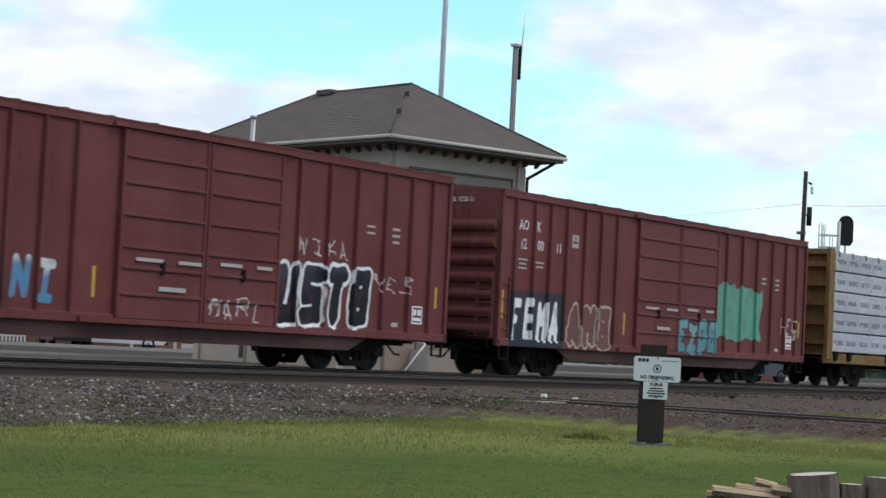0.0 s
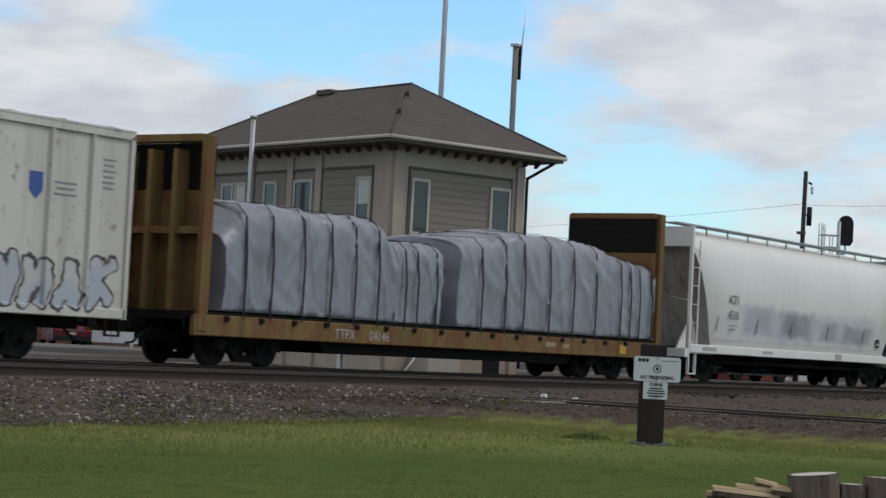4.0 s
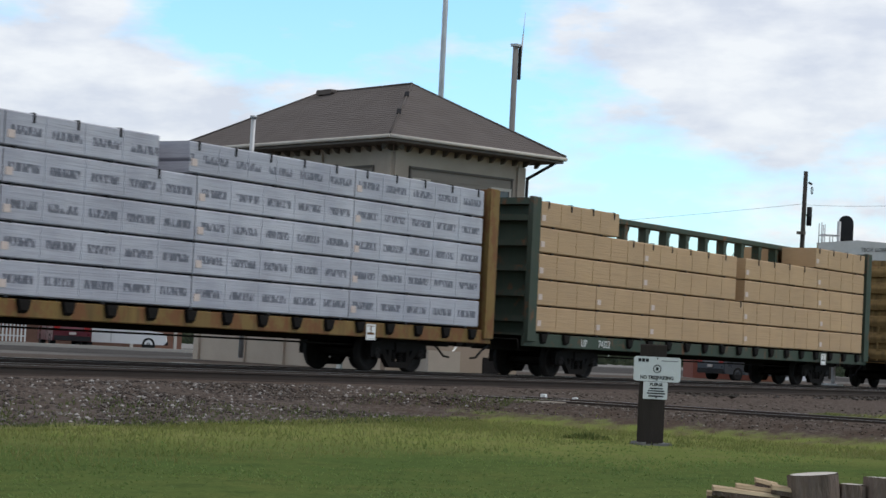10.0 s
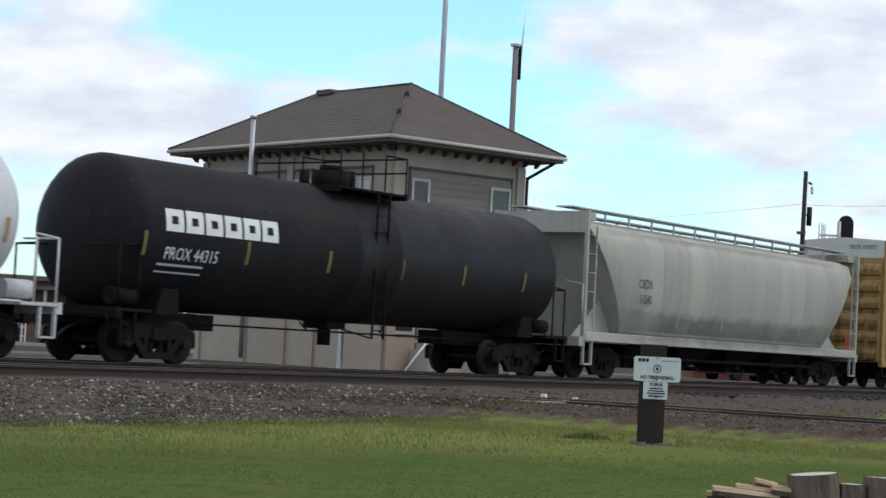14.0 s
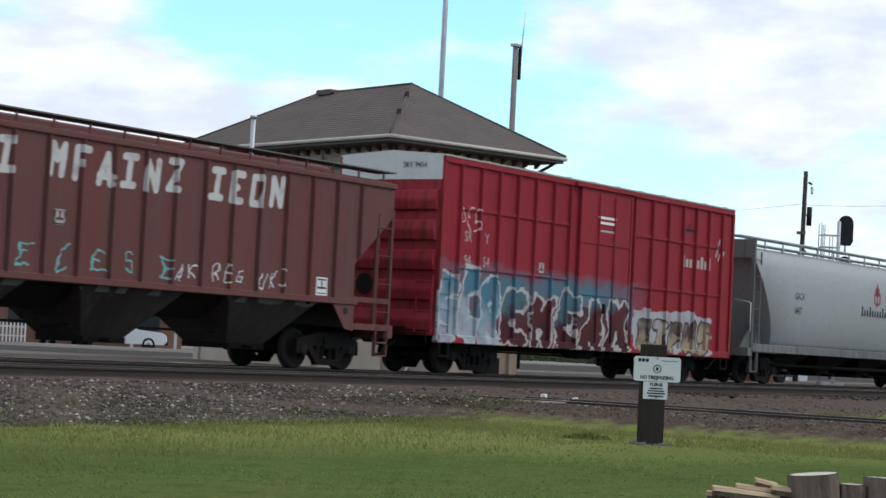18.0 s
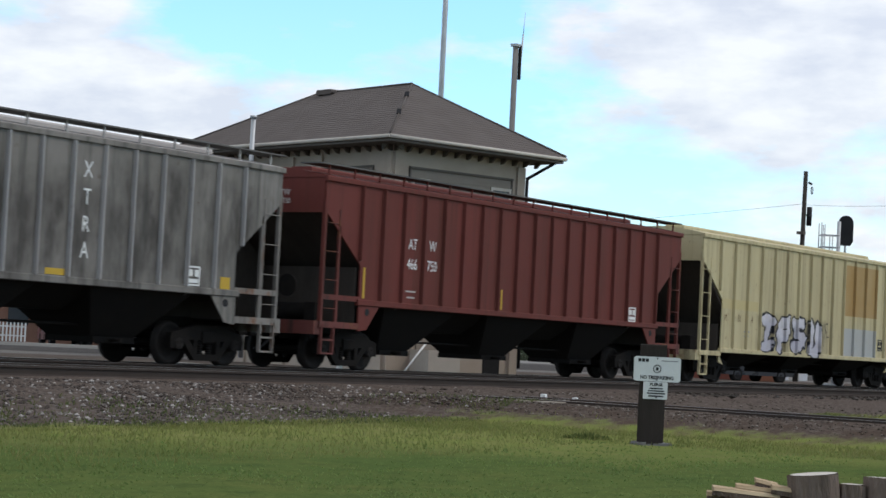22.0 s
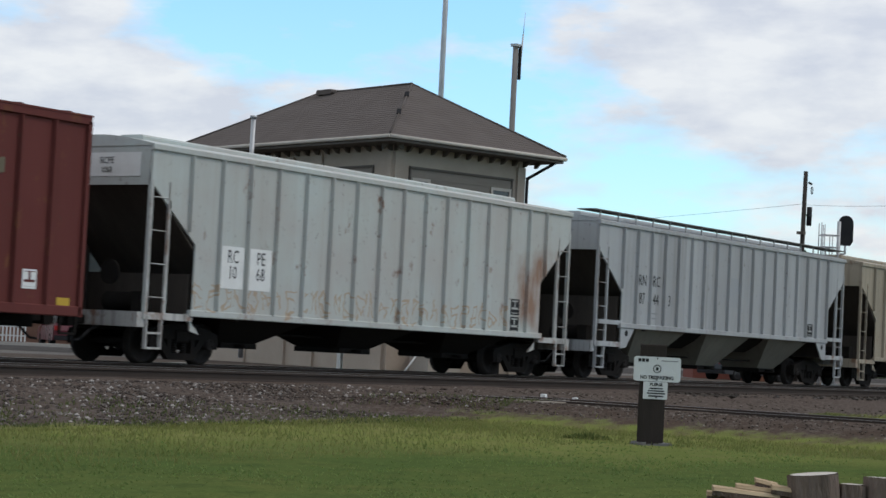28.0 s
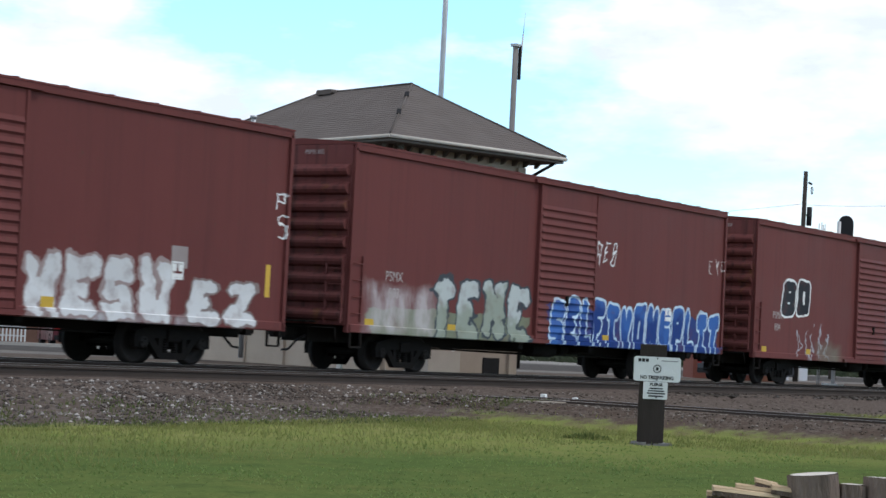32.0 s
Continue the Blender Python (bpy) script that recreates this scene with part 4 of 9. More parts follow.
def wheelset_mesh():
    s = Shape().tube((0, -0.86, 0), (0, 0.86, 0), 0.075, 10)
    for k in (-1, 1):
        prof = [(0.62, 0.0), (0.62, 0.16), (0.66, 0.20), (0.665, 0.36), (0.66, WHEEL_R + 0.025), (0.695, WHEEL_R + 0.027), (0.71, WHEEL_R), (0.80, WHEEL_R - 0.008), (0.80, 0.36), (0.76, 0.34), (0.75, 0.18), (0.82, 0.16), (0.82, 0.0)]
        s.lathe_y([(k * y, r) for y, r in prof], 28)
        # adapter cap with bolt lugs at the axle end
        s.tube((0, k * 0.82, 0), (0, k * 1.08, 0), 0.12, 12)
        for a in range(3):
            s.box(0.07 * math.cos(2.09 * a) - 0.02, 0.07 * math.cos(2.09 * a) + 0.02, min(k * 1.08, k * 1.10), max(k * 1.08, k * 1.10), 0.07 * math.sin(2.09 * a) - 0.02, 0.07 * math.sin(2.09 * a) + 0.02)
    return s.mesh("wheelset", WHEEL_STEEL)


def side_frame_mesh():
    """Cast side frame: two pedestals, sloping tension members and an open window for the springs."""
    s = Shape()
    y0, y1 = -0.07, 0.07
    def bar(pts):
        s.hull([(x, y0, z) for x, z in pts], [(x, y1, z) for x, z in pts])
    bar([(-1.15, 0.52), (1.15, 0.52), (1.12, 0.66), (0.35, 0.84), (-0.35, 0.84), (-1.12, 0.66)])
    bar([(-1.14, 0.34), (-1.02, 0.34), (-1.0, 0.52), (-1.15, 0.52)])
    bar([(1.14, 0.34), (1.02, 0.34), (1.0, 0.52), (1.15, 0.52)])
    bar([(-0.78, 0.52), (-0.56, 0.52), (-0.30, 0.20), (-0.38, 0.10)])
    bar([(0.78, 0.52), (0.56, 0.52), (0.30, 0.20), (0.38, 0.10)])
    bar([(-0.40, 0.10), (0.40, 0.10), (0.34, 0.24), (-0.34, 0.24)])
    bar([(-0.42, 0.24), (-0.30, 0.24), (-0.30, 0.54), (-0.42, 0.54)])
    bar([(0.42, 0.24), (0.30, 0.24), (0.30, 0.54), (0.42, 0.54)])
    return s.mesh("side_frame", STEEL_DARK)


def spring_mesh():
    s = Shape()
    s.loft([[(r * math.cos(0.628 * i), r * math.sin(0.628 * i), 0.24 + 0.0125 * k) for i in range(10)] for k in range(21) for r in [(0.062, 0.085)[k % 4 in (1, 2)]]])
    return s.mesh("spring", STEEL_DARK)


def bolster_mesh():
    s = Shape().box(-0.2, 0.2, -1.1, 1.1, 0.45, 0.72, 0.04).box(-0.14, 0.14, -0.35, 0.35, 0.72, 0.82)
    s.box(-0.75, -0.62, -0.9, 0.9, 0.30, 0.42).box(0.62, 0.75, -0.9, 0.9, 0.30, 0.42)
    return s.mesh("truck", STEEL_DARK)


WHEELSET, SIDE_FRAME, SPRINGS, BOLSTER = wheelset_mesh(), side_frame_mesh(), spring_mesh(), bolster_mesh()


def coupler_mesh():
    s = Shape().box(-0.1, 0.75, -0.09, 0.09, 0.74, 0.92, 0.02)
    s.hull([(0.75, -0.16, 0.70), (0.75, 0.16, 0.70), (0.75, 0.16, 0.96), (0.75, -0.16, 0.96)], [(0.95, -0.17, 0.68), (0.95, 0.06, 0.68), (0.95, 0.06, 0.98), (0.95, -0.17, 0.98)])
    s.box(0.95, 1.02, -0.17, -0.04, 0.72, 0.94)
    return s.mesh("coupler", STEEL_DARK)


COUPLER = coupler_mesh()


def running_gear(car, L, inset, reach=0.62):
    """Trucks, couplers, air hoses, cut levers."""
    for s in (-1, 1):
        t = part("truck", BOLSTER, STEEL_DARK, car, "black cast steel truck", m=pose(s * (L / 2 - inset), 0, 0))
        for k in (-1, 1):
            part("side_frame", SIDE_FRAME, STEEL_DARK, t, m=pose(0, k * 0.98, 0))
            for q in (-0.16, 0.12):
                part("spring", SPRINGS, STEEL_DARK, t, m=pose(q, k * 0.98, 0))
        for k in (-0.889, 0.889):
            w = part("wheelset", WHEELSET, WHEEL_STEEL, t, "worn steel wheels on their axle", m=pose(k, 0, WHEEL_R))
            AXLES.append((w, k, car))
        part("coupler", COUPLER, STEEL_DARK, car, "rusty knuckle coupler", m=pose(s * (L / 2 - 0.35 + reach - 0.62), 0, 0, 0, 0, 0 if s > 0 else 180))
        h = Shape()
        pts = [(s * (L / 2 - 0.1), 0.3 * s, 0.75), (s * (L / 2 + 0.25), 0.32 * s, 0.62), (s * (L / 2 + 0.5), 0.3 * s, 0.42), (s * (L / 2 + 0.62), 0.2 * s, 0.40)]
        for a, b in zip(pts, pts[1:]):
            h.tube(a, b, 0.028, 6)
        part("air_hose", h, BLACK_PAINT, car)
        part("cut_lever", Shape().tube((s * (L / 2 + 0.12), -1.3, 0.95), (s * (L / 2 + 0.12), 0.1, 0.95), 0.018, 5).tube((s * (L / 2 + 0.12), -1.3, 0.95), (s * (L / 2 + 0.12), -1.35, 0.65), 0.018, 5), STEEL_DARK, car)


def ladder(parent, x0, x1, z0, z1, y, mat, n, side=True, name="ladder"):
    """Two stiles and n rungs standing proud of the side (or of the end at x0)."""
    s = Shape()
    if side:
        for x in (x0, x1):
            s.box(x - 0.018, x + 0.018, y - 0.045, y, z0, z1)
        for k in range(n):
            z = z0 + (k + 0.5) * (z1 - z0) / n
            s.tube((x0, y - 0.04, z), (x1, y - 0.035, z), 0.012, 5)
    else:
        for yy in (y, y + 0.45):
            s.box(min(x0, x1), max(x0, x1), yy - 0.025, yy + 0.025, z0, z1)
        for k in range(n):
            z = z0 + (k + 0.5) * (z1 - z0) / n
            s.tube(((x0 + x1) / 2, y, z), ((x0 + x1) / 2, y + 0.45, z), 0.016, 5)
    return part(name, s, mat, parent)


def new_car(name, label, category, x, group="cars of the freight train"):
    c = thing(name, label, category, group, m=pose(x, 0, 0))
    MOVERS.append((c, x))
    return c


def side_parts(car, mat, posts, zs, zt, depth=0.085, wide=0.09, name="side_post", both=True):
    for x in posts:
        for s in ((-1, 1) if both else (-1,)):
            y0, y1 = (-1.5 - depth, -1.5) if s < 0 else (1.5, 1.5 + depth)
            ring = [(x - wide / 2, y1 if s < 0 else y0), (x - wide / 4, y0 if s < 0 else y1), (x + wide / 4, y0 if s < 0 else y1), (x + wide / 2, y1 if s < 0 else y0)]
            part(name, Shape().hull([(a, b, zs) for a, b in ring], [(a, b, zt) for a, b in ring]), mat, car)


def box_car(name, label, x, L, zt, zs, mat, posts, doors, door_mat=None, door_style="ribbed", roof_mat=None, end_ribs=7, end_mat=None, inset=3.0, end_top=0.62, trim=None, hrails=(), end_cap=None):
    """A closed car. doors: list of (x0, x1) leaves."""
    c = new_car(name, label, "boxcar", x)
    # soot streaks also carry the shade that lies on the car ends
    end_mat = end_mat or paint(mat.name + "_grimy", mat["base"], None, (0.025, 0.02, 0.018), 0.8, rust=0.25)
    roof_mat, door_mat = roof_mat or mat, door_mat or mat
    h = L / 2
    part("body", Shape().box(-h + 0.05, h - 0.05, -1.5, 1.5, zs + 0.16, zt - 0.02), mat, c)
    for a, b in ((-1.56, -1.5), (1.5, 1.56)):
        part("top_chord", Shape().box(-h + 0.02, h - 0.02, a, b, zt - 0.16, zt, 0.015), trim or mat, c)
    for a, b in ((-1.56, -1.40), (1.40, 1.56)):
        part("side_sill", Shape().box(-h + 0.05, h - 0.05, a, b, zs, zs + 0.2, 0.02), mat, c)
    # deeper sill between the trucks
    part("centre_sill", Shape().box(-h + 0.1, h - 0.1, -0.38, 0.38, 0.62, zs + 0.16), STEEL_DARK, c)
    for a, b, w, z in ((-1.9, -1.7, 1.4, 0.7), (1.7, 1.9, 1.4, 0.7), (-h + inset - 0.15, -h + inset + 0.15, 1.3, 0.84), (h - inset - 0.15, h - inset + 0.15, 1.3, 0.84)):
        part("cross_bearer", Shape().box(a, b, -w, w, z, zs + 0.16), STEEL_DARK, c)
    part("brake_reservoir", Shape().tube((-0.5, -0.8, 0.72), (0.7, -0.8, 0.72), 0.2, 12).tube((1.1, -0.75, 0.74), (1.5, -0.75, 0.74), 0.14, 10), STEEL_DARK, c)
    part("brake_rod", Shape().tube((-h + 2.2, -0.5, 0.6), (h - 2.2, -0.5, 0.58), 0.02, 5).tube((-2.6, 0.55, 0.6), (2.8, 0.6, 0.56), 0.025, 5), STEEL_DARK, c)
    # peaked roof with raised seams
    rise = 0.14
    ring = [(-1.57, zt - 0.01), (-1.57, zt + 0.03), (0, zt + rise), (1.57, zt + 0.03), (1.57, zt - 0.01)]
    r = part("roof", Shape().hull([(-h, y, z) for y, z in ring], [(h, y, z) for y, z in ring]), roof_mat, c)
    n = int(L / 1.25)
    for k in range(n):
        q = -h + (k + 0.5) * L / n
        part("roof_seam", Shape().hull([(q - 0.04, y, z) for y, z in ((-1.57, zt + 0.03), (0, zt + rise), (0, zt + rise + 0.02), (-1.57, zt + 0.048))], [(q + 0.04, y, z) for y, z in ((-1.57, zt + 0.03), (0, zt + rise), (0, zt + rise + 0.02), (-1.57, zt + 0.048))]), roof_mat, r)
    # corrugated ends: deep horizontal ribs below a plain top panel
    for s in (-1, 1):
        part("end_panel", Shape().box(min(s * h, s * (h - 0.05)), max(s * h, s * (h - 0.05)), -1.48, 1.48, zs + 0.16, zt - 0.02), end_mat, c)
        zr0, zr1 = zs + 0.25, zt - end_top
        for k in range(end_ribs):
            za, zb = zr0 + k * (zr1 - zr0) / end_ribs, zr0 + (k + 0.72) * (zr1 - zr0) / end_ribs
            zm = (za + zb) / 2
            prof = [(0.0, za), (0.10, za + 0.04), (0.145, zm - 0.03), (0.145, zm + 0.03), (0.10, zb - 0.06), (0.0, zb)]
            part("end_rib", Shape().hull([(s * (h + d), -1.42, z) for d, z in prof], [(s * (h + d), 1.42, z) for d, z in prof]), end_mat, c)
        if end_cap:
            part("end_cap", Shape().hull([(s * (h + 0.012), -1.5, zt - 0.58), (s * (h + 0.012), 1.5, zt - 0.58), (s * (h + 0.012), 1.5, zt + 0.02), (s * (h + 0.012), 0, zt + 0.13), (s * (h + 0.012), -1.5, zt + 0.02)], [(s * h, -1.5, zt - 0.58), (s * h, 1.5, zt - 0.58), (s * h, 1.5, zt + 0.02), (s * h, 0, zt + 0.13), (s * h, -1.5, zt + 0.02)]), end_cap, c, "pale galvanised top end panel")
        for y in (-1.56, 1.5):
            part("corner_post", Shape().box(min(s * (h - 0.1), s * h), max(s * (h - 0.1), s * h), y, y + 0.06, zs, zt - 0.1), mat, c)
        part("sill_step", Shape().box(s * (h - 0.35) - 0.2, s * (h - 0.35) + 0.2, -1.55, -1.50, zs - 0.34, zs - 0.30).box(s * (h - 0.35) - 0.22, s * (h - 0.35) - 0.18, -1.55, -1.50, zs - 0.32, zs).box(s * (h - 0.35) + 0.18, s * (h - 0.35) + 0.22, -1.55, -1.50, zs - 0.32, zs), STEEL_DARK, c)
    ladder(c, -h + 0.12, -h + 0.52, zs + 0.25, zs + 1.75, -1.5, mat, 4)
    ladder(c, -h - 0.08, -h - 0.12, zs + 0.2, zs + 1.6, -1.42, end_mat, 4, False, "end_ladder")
    part("end_platform", Shape().box(-h - 0.42, -h - 0.06, -0.7, 0.7, 1.06, 1.10), STEEL_DARK, c)
    part("handbrake_wheel", Shape().tube((-h - 0.12, 0.55, 2.1), (-h - 0.16, 0.55, 2.1), 0.26, 14), STEEL_DARK, c)
    side_parts(c, mat, posts, zs + 0.2, zt - 0.16)
    for z in hrails:
        for a, b in zip(posts, posts[1:]):
            if b - a < 1.4:
                part("side_rail", Shape().box(a + 0.05, b - 0.05, -1.54, -1.5, z - 0.04, z + 0.04), mat, c)
    if doors:
        dx0, dx1 = doors[0][0], doors[-1][1]
        part("door_track", Shape().box(dx0 - 1.0, min(dx1 + 1.0, h - 0.6), -1.64, -1.56, zs + 0.02, zs + 0.12), door_mat, c)
        part("door_track", Shape().box(dx0 - 0.3, dx1 + 0.3, -1.64, -1.56, zt - 0.14, zt - 0.05), door_mat, c)
    for a, b in doors:
        za, zb = zs + 0.13, zt - 0.16
        d = part("door", Shape().box(a + 0.02, b - 0.02, -1.575, -1.5, za, zb, 0.01), door_mat, c, "sliding steel door")
        for e in (a + 0.02, b - 0.10):
            part("door_stile", Shape().box(e, e + 0.08, -1.60, -1.575, za, zb), door_mat, d)
        if door_style == "ribbed":
            zz = [0.13, 0.27, 0.38, 0.55, 0.72, 0.86]
            for q in zz:
                z = za + q * (zb - za)
                part("door_rib", Shape().box(a + 0.1, b - 0.1, -1.615, -1.575, z - 0.035, z + 0.035, 0.012), door_mat, d)
        elif door_style == "louvre":
            n = 17
            for k in range(n):
                z = za + 0.12 + (k + 0.5) * (zb - za - 0.6) / n
                part("door_rib", Shape().hull([(a + 0.12, -1.575, z - 0.08), (a + 0.12, -1.612, z - 0.03), (a + 0.12, -1.575, z + 0.07)], [(b - 0.12, -1.575, z - 0.08), (b - 0.12, -1.612, z - 0.03), (b - 0.12, -1.575, z + 0.07)]), door_mat, d)
        elif door_style == "panel":
            for q in (0.26, 0.45, 0.62, 0.8):
                z = za + q * (zb - za)
                part("door_rib", Shape().box(a + 0.1, b - 0.1, -1.60, -1.575, z - 0.02, z + 0.02), door_mat, d)
        else:
            for q in (0.33, 0.66):
                z = za + q * (zb - za)
                part("door_rib", Shape().box(a + 0.1, b - 0.1, -1.60, -1.575, z - 0.03, z + 0.03), door_mat, d)
            part("lock_bar", Shape().tube((a + 0.35 * (b - a), -1.61, za + 0.1), (a + 0.35 * (b - a), -1.61, zb - 0.1), 0.022, 6).tube((a + 0.65 * (b - a), -1.61, za + 0.1), (a + 0.65 * (b - a), -1.61, zb - 0.1), 0.022, 6), door_mat, d)
        part("door_handle", Shape().box((a + b) / 2 - 0.05, (a + b) / 2 + 0.05, -1.63, -1.575, za + 0.9, za + 1.15), STEEL_DARK, d)
    running_gear(c, L, inset)
    return c


def even(a, b, n):
    return [a + (b - a) * k / (n - 1) for k in range(n)]


def rib_hopper(name, label, x, L, zt, zs, mat, posts, bay_mat=None, roof_mat=None, walk_rail=True, inset=1.7, bays=3, slope=(0.75, 1.45, 1.15), post_mat=None, end_mat=None, rib_mat=None, zp=None):
    """Covered hopper with outside posts, sloping ends over open platforms and gravity bays.
    slope: how far the end sheet hangs down, and the inset and drop of its diagonal."""
    c = new_car(name, label, "hopper car", x)
    h = L / 2
    # bays without their own paint go near black, underside shade as colour
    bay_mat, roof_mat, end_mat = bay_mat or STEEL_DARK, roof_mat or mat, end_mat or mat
    slope_shade = SHADE_GRIME
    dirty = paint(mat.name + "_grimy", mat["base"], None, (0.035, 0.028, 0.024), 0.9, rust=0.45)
    hang, run, drop = slope
    zp = zp or zs
    z1, z2 = zt - hang, zt - hang - drop
    ring = [(-h + 0.04, zt), (-h + 0.04, z1), (-h + run, z2), (-h + run, zs), (h - run, zs), (h - run, z2), (h - 0.04, z1), (h - 0.04, zt)]
    for s in (-1, 1):
        part("side_sheet", Shape().hull([(a, s * 1.5, b) for a, b in ring], [(a, s * 1.46, b) for a, b in ring]), mat, c)
    # hull between the sides: end header, slope sheets, floor
    for s in (-1, 1):
        part("end_header", Shape().box(min(s * (h - 0.06), s * (h - 0.02)), max(s * (h - 0.06), s * (h - 0.02)), -1.46, 1.46, z1 - 0.05, zt), end_mat, c)
        part("slope_sheet", Shape().hull([(s * (h - 0.06), -1.46, z1), (s * (h - 0.06), 1.46, z1), (s * (h - run - 1.5), 1.46, zs - 0.1), (s * (h - run - 1.5), -1.46, zs - 0.1)], [(s * (h - 0.12), -1.46, z1), (s * (h - 0.12), 1.46, z1), (s * (h - run - 1.56), 1.46, zs - 0.1), (s * (h - run - 1.56), -1.46, zs - 0.1)]), slope_shade, c, "sloping end sheet")
        part("bolster_web", Shape().box(s * (h - run) - 0.03, s * (h - run) + 0.03, -1.38, 1.38, zp - 0.1, zs + 0.8), SHADE_GRIME, c, "dark plate under the slope sheet")
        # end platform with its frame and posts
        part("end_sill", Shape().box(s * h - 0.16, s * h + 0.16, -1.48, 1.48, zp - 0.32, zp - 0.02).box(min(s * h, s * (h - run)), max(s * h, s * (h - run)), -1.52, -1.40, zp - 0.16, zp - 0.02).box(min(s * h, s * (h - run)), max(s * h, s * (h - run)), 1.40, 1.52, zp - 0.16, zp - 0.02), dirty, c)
        part("platform", Shape().box(min(s * (h - 0.1), s * (h - run)), max(s * (h - 0.1), s * (h - run)), -1.3, 1.3, zp - 0.12, zp - 0.08), bay_mat, c)
        for y in (-1.47, 1.47):
            part("corner_post", Shape().box(s * (h - 0.06) - 0.04, s * (h - 0.06) + 0.04, y - 0.04, y + 0.04, zp - 0.1, z1 + 0.2), post_mat or mat, c)
            part("slope_brace", Shape().box(s * (h - 0.62) - 0.03, s * (h - 0.62) + 0.03, y - 0.03, y + 0.03, zp - 0.1, zt - hang - 0.32), post_mat or mat, c)
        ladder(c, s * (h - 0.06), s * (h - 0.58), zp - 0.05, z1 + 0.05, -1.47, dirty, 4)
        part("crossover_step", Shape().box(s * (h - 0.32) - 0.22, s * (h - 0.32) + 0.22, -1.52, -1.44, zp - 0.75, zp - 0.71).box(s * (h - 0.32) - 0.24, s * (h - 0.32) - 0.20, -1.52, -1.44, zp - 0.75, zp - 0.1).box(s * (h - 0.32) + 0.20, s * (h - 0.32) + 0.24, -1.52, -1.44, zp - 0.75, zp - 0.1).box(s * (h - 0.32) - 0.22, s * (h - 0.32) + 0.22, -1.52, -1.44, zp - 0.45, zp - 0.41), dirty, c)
        if zp < zs:
            tri = [(s * (h - run + 0.02), zs + 0.04), (s * (h - run + 0.02), zp - 0.2), (s * (h - run - 0.3), zp - 0.16), (s * (h - run - 0.85), zs + 0.04)]
            plate = part("shear_plate", Shape().hull([(a, -1.52, b) for a, b in tri], [(a, -1.48, b) for a, b in tri]), mat, c)
            part("plate_hole", Shape().tube((s * (h - run - 0.3), -1.526, zs - 0.2), (s * (h - run - 0.3), -1.50, zs - 0.2), 0.085, 12), BLACK_PAINT, plate, "dark hole in the plate")
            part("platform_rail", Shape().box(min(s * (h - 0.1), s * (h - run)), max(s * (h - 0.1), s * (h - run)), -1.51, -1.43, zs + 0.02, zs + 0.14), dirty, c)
        else:
            part("shear_plate", Shape().hull([(s * (h - run), -1.42, zs), (s * (h - run - 0.05), -1.42, zs - 0.35), (s * (h - inset - 0.1), -1.42, zs - 0.42), (s * (h - inset + 0.35), -1.42, zs)], [(s * (h - run), -1.38, zs), (s * (h - run - 0.05), -1.38, zs - 0.35), (s * (h - inset - 0.1), -1.38, zs - 0.42), (s * (h - inset + 0.35), -1.38, zs)]), mat, c)
        # added dark panel that closes the view through the far side
        part("shear_panel", Shape().hull([(s * (h - 0.4), 1.40, zp), (s * (h - run), 1.40, zp), (s * (h - run), 1.40, zs + 1.3), (s * (h - 0.4), 1.40, z1 - 0.3)], [(s * (h - 0.4), 1.44, zp), (s * (h - run), 1.44, zp), (s * (h - run), 1.44, zs + 1.3), (s * (h - 0.4), 1.44, z1 - 0.3)]), SHADE_GRIME, c, "added dark panel closing the car end's far side")
        part("stub_sill", Shape().box(min(s * (h - 0.1), s * (h - run - 1.6)), max(s * (h - 0.1), s * (h - run - 1.6)), -0.35, 0.35, 0.66, 1.0), STEEL_DARK, c)
        part("equipment", Shape().tube((s * (h - 1.0), -0.5, zp + 0.2), (s * (h - 1.0), 0.4, zp + 0.2), 0.2, 10).box(s * (h - 0.75) - 0.14, s * (h - 0.75) + 0.14, -0.9, -0.6, zp, zp + 0.4), STEEL_DARK, c)
    part("handbrake_wheel", Shape().tube((-h - 0.02, -0.6, zp + 0.75), (-h - 0.07, -0.6, zp + 0.75), 0.25, 14), STEEL_DARK, c)
    part("side_sill", Shape().box(-h + run - 0.1, h - run + 0.1, -1.55, -1.46, zs - 0.06, zs + 0.08, 0.015).box(-h + run - 0.1, h - run + 0.1, 1.46, 1.55, zs - 0.06, zs + 0.08, 0.015), mat, c)
    part("top_chord", Shape().box(-h, h, -1.55, -1.46, zt - 0.10, zt + 0.02, 0.015).box(-h, h, 1.46, 1.55, zt - 0.10, zt + 0.02, 0.015), mat, c)
    # shallow curved roof, hatches, running boards
    arc = [(-1.52 + 3.04 * k / 8, zt + 0.02 + 0.20 * math.sin(math.pi * k / 8)) for k in range(9)]
    part("roof", Shape().hull([(-h, y, z) for y, z in arc] + [(-h, 1.4, zt - 0.02), (-h, -1.4, zt - 0.02)], [(h, y, z) for y, z in arc] + [(h, 1.4, zt - 0.02), (h, -1.4, zt - 0.02)]), roof_mat, c)
    part("trough_hatch", Shape().box(-h + 1.0, h - 1.0, -0.32, 0.32, zt + 0.18, zt + 0.33, 0.04), roof_mat, c)
    if walk_rail:
        for k in range(int(L / 0.95)):
            q = -h + 0.3 + k * (L - 0.6) / (int(L / 0.95) - 1)
            for y in (-1.36, 1.33):
                part("walk_support", Shape().box(q - 0.02, q + 0.02, y, y + 0.035, zt + 0.02, zt + 0.28), rib_mat or mat, c)
        for y in (-1.42, 0.85):
            part("running_board", Shape().box(-h - 0.12, h + 0.12, y, y + 0.57, zt + 0.28, zt + 0.31), WALK_GREY, c, "grated roof walkway")
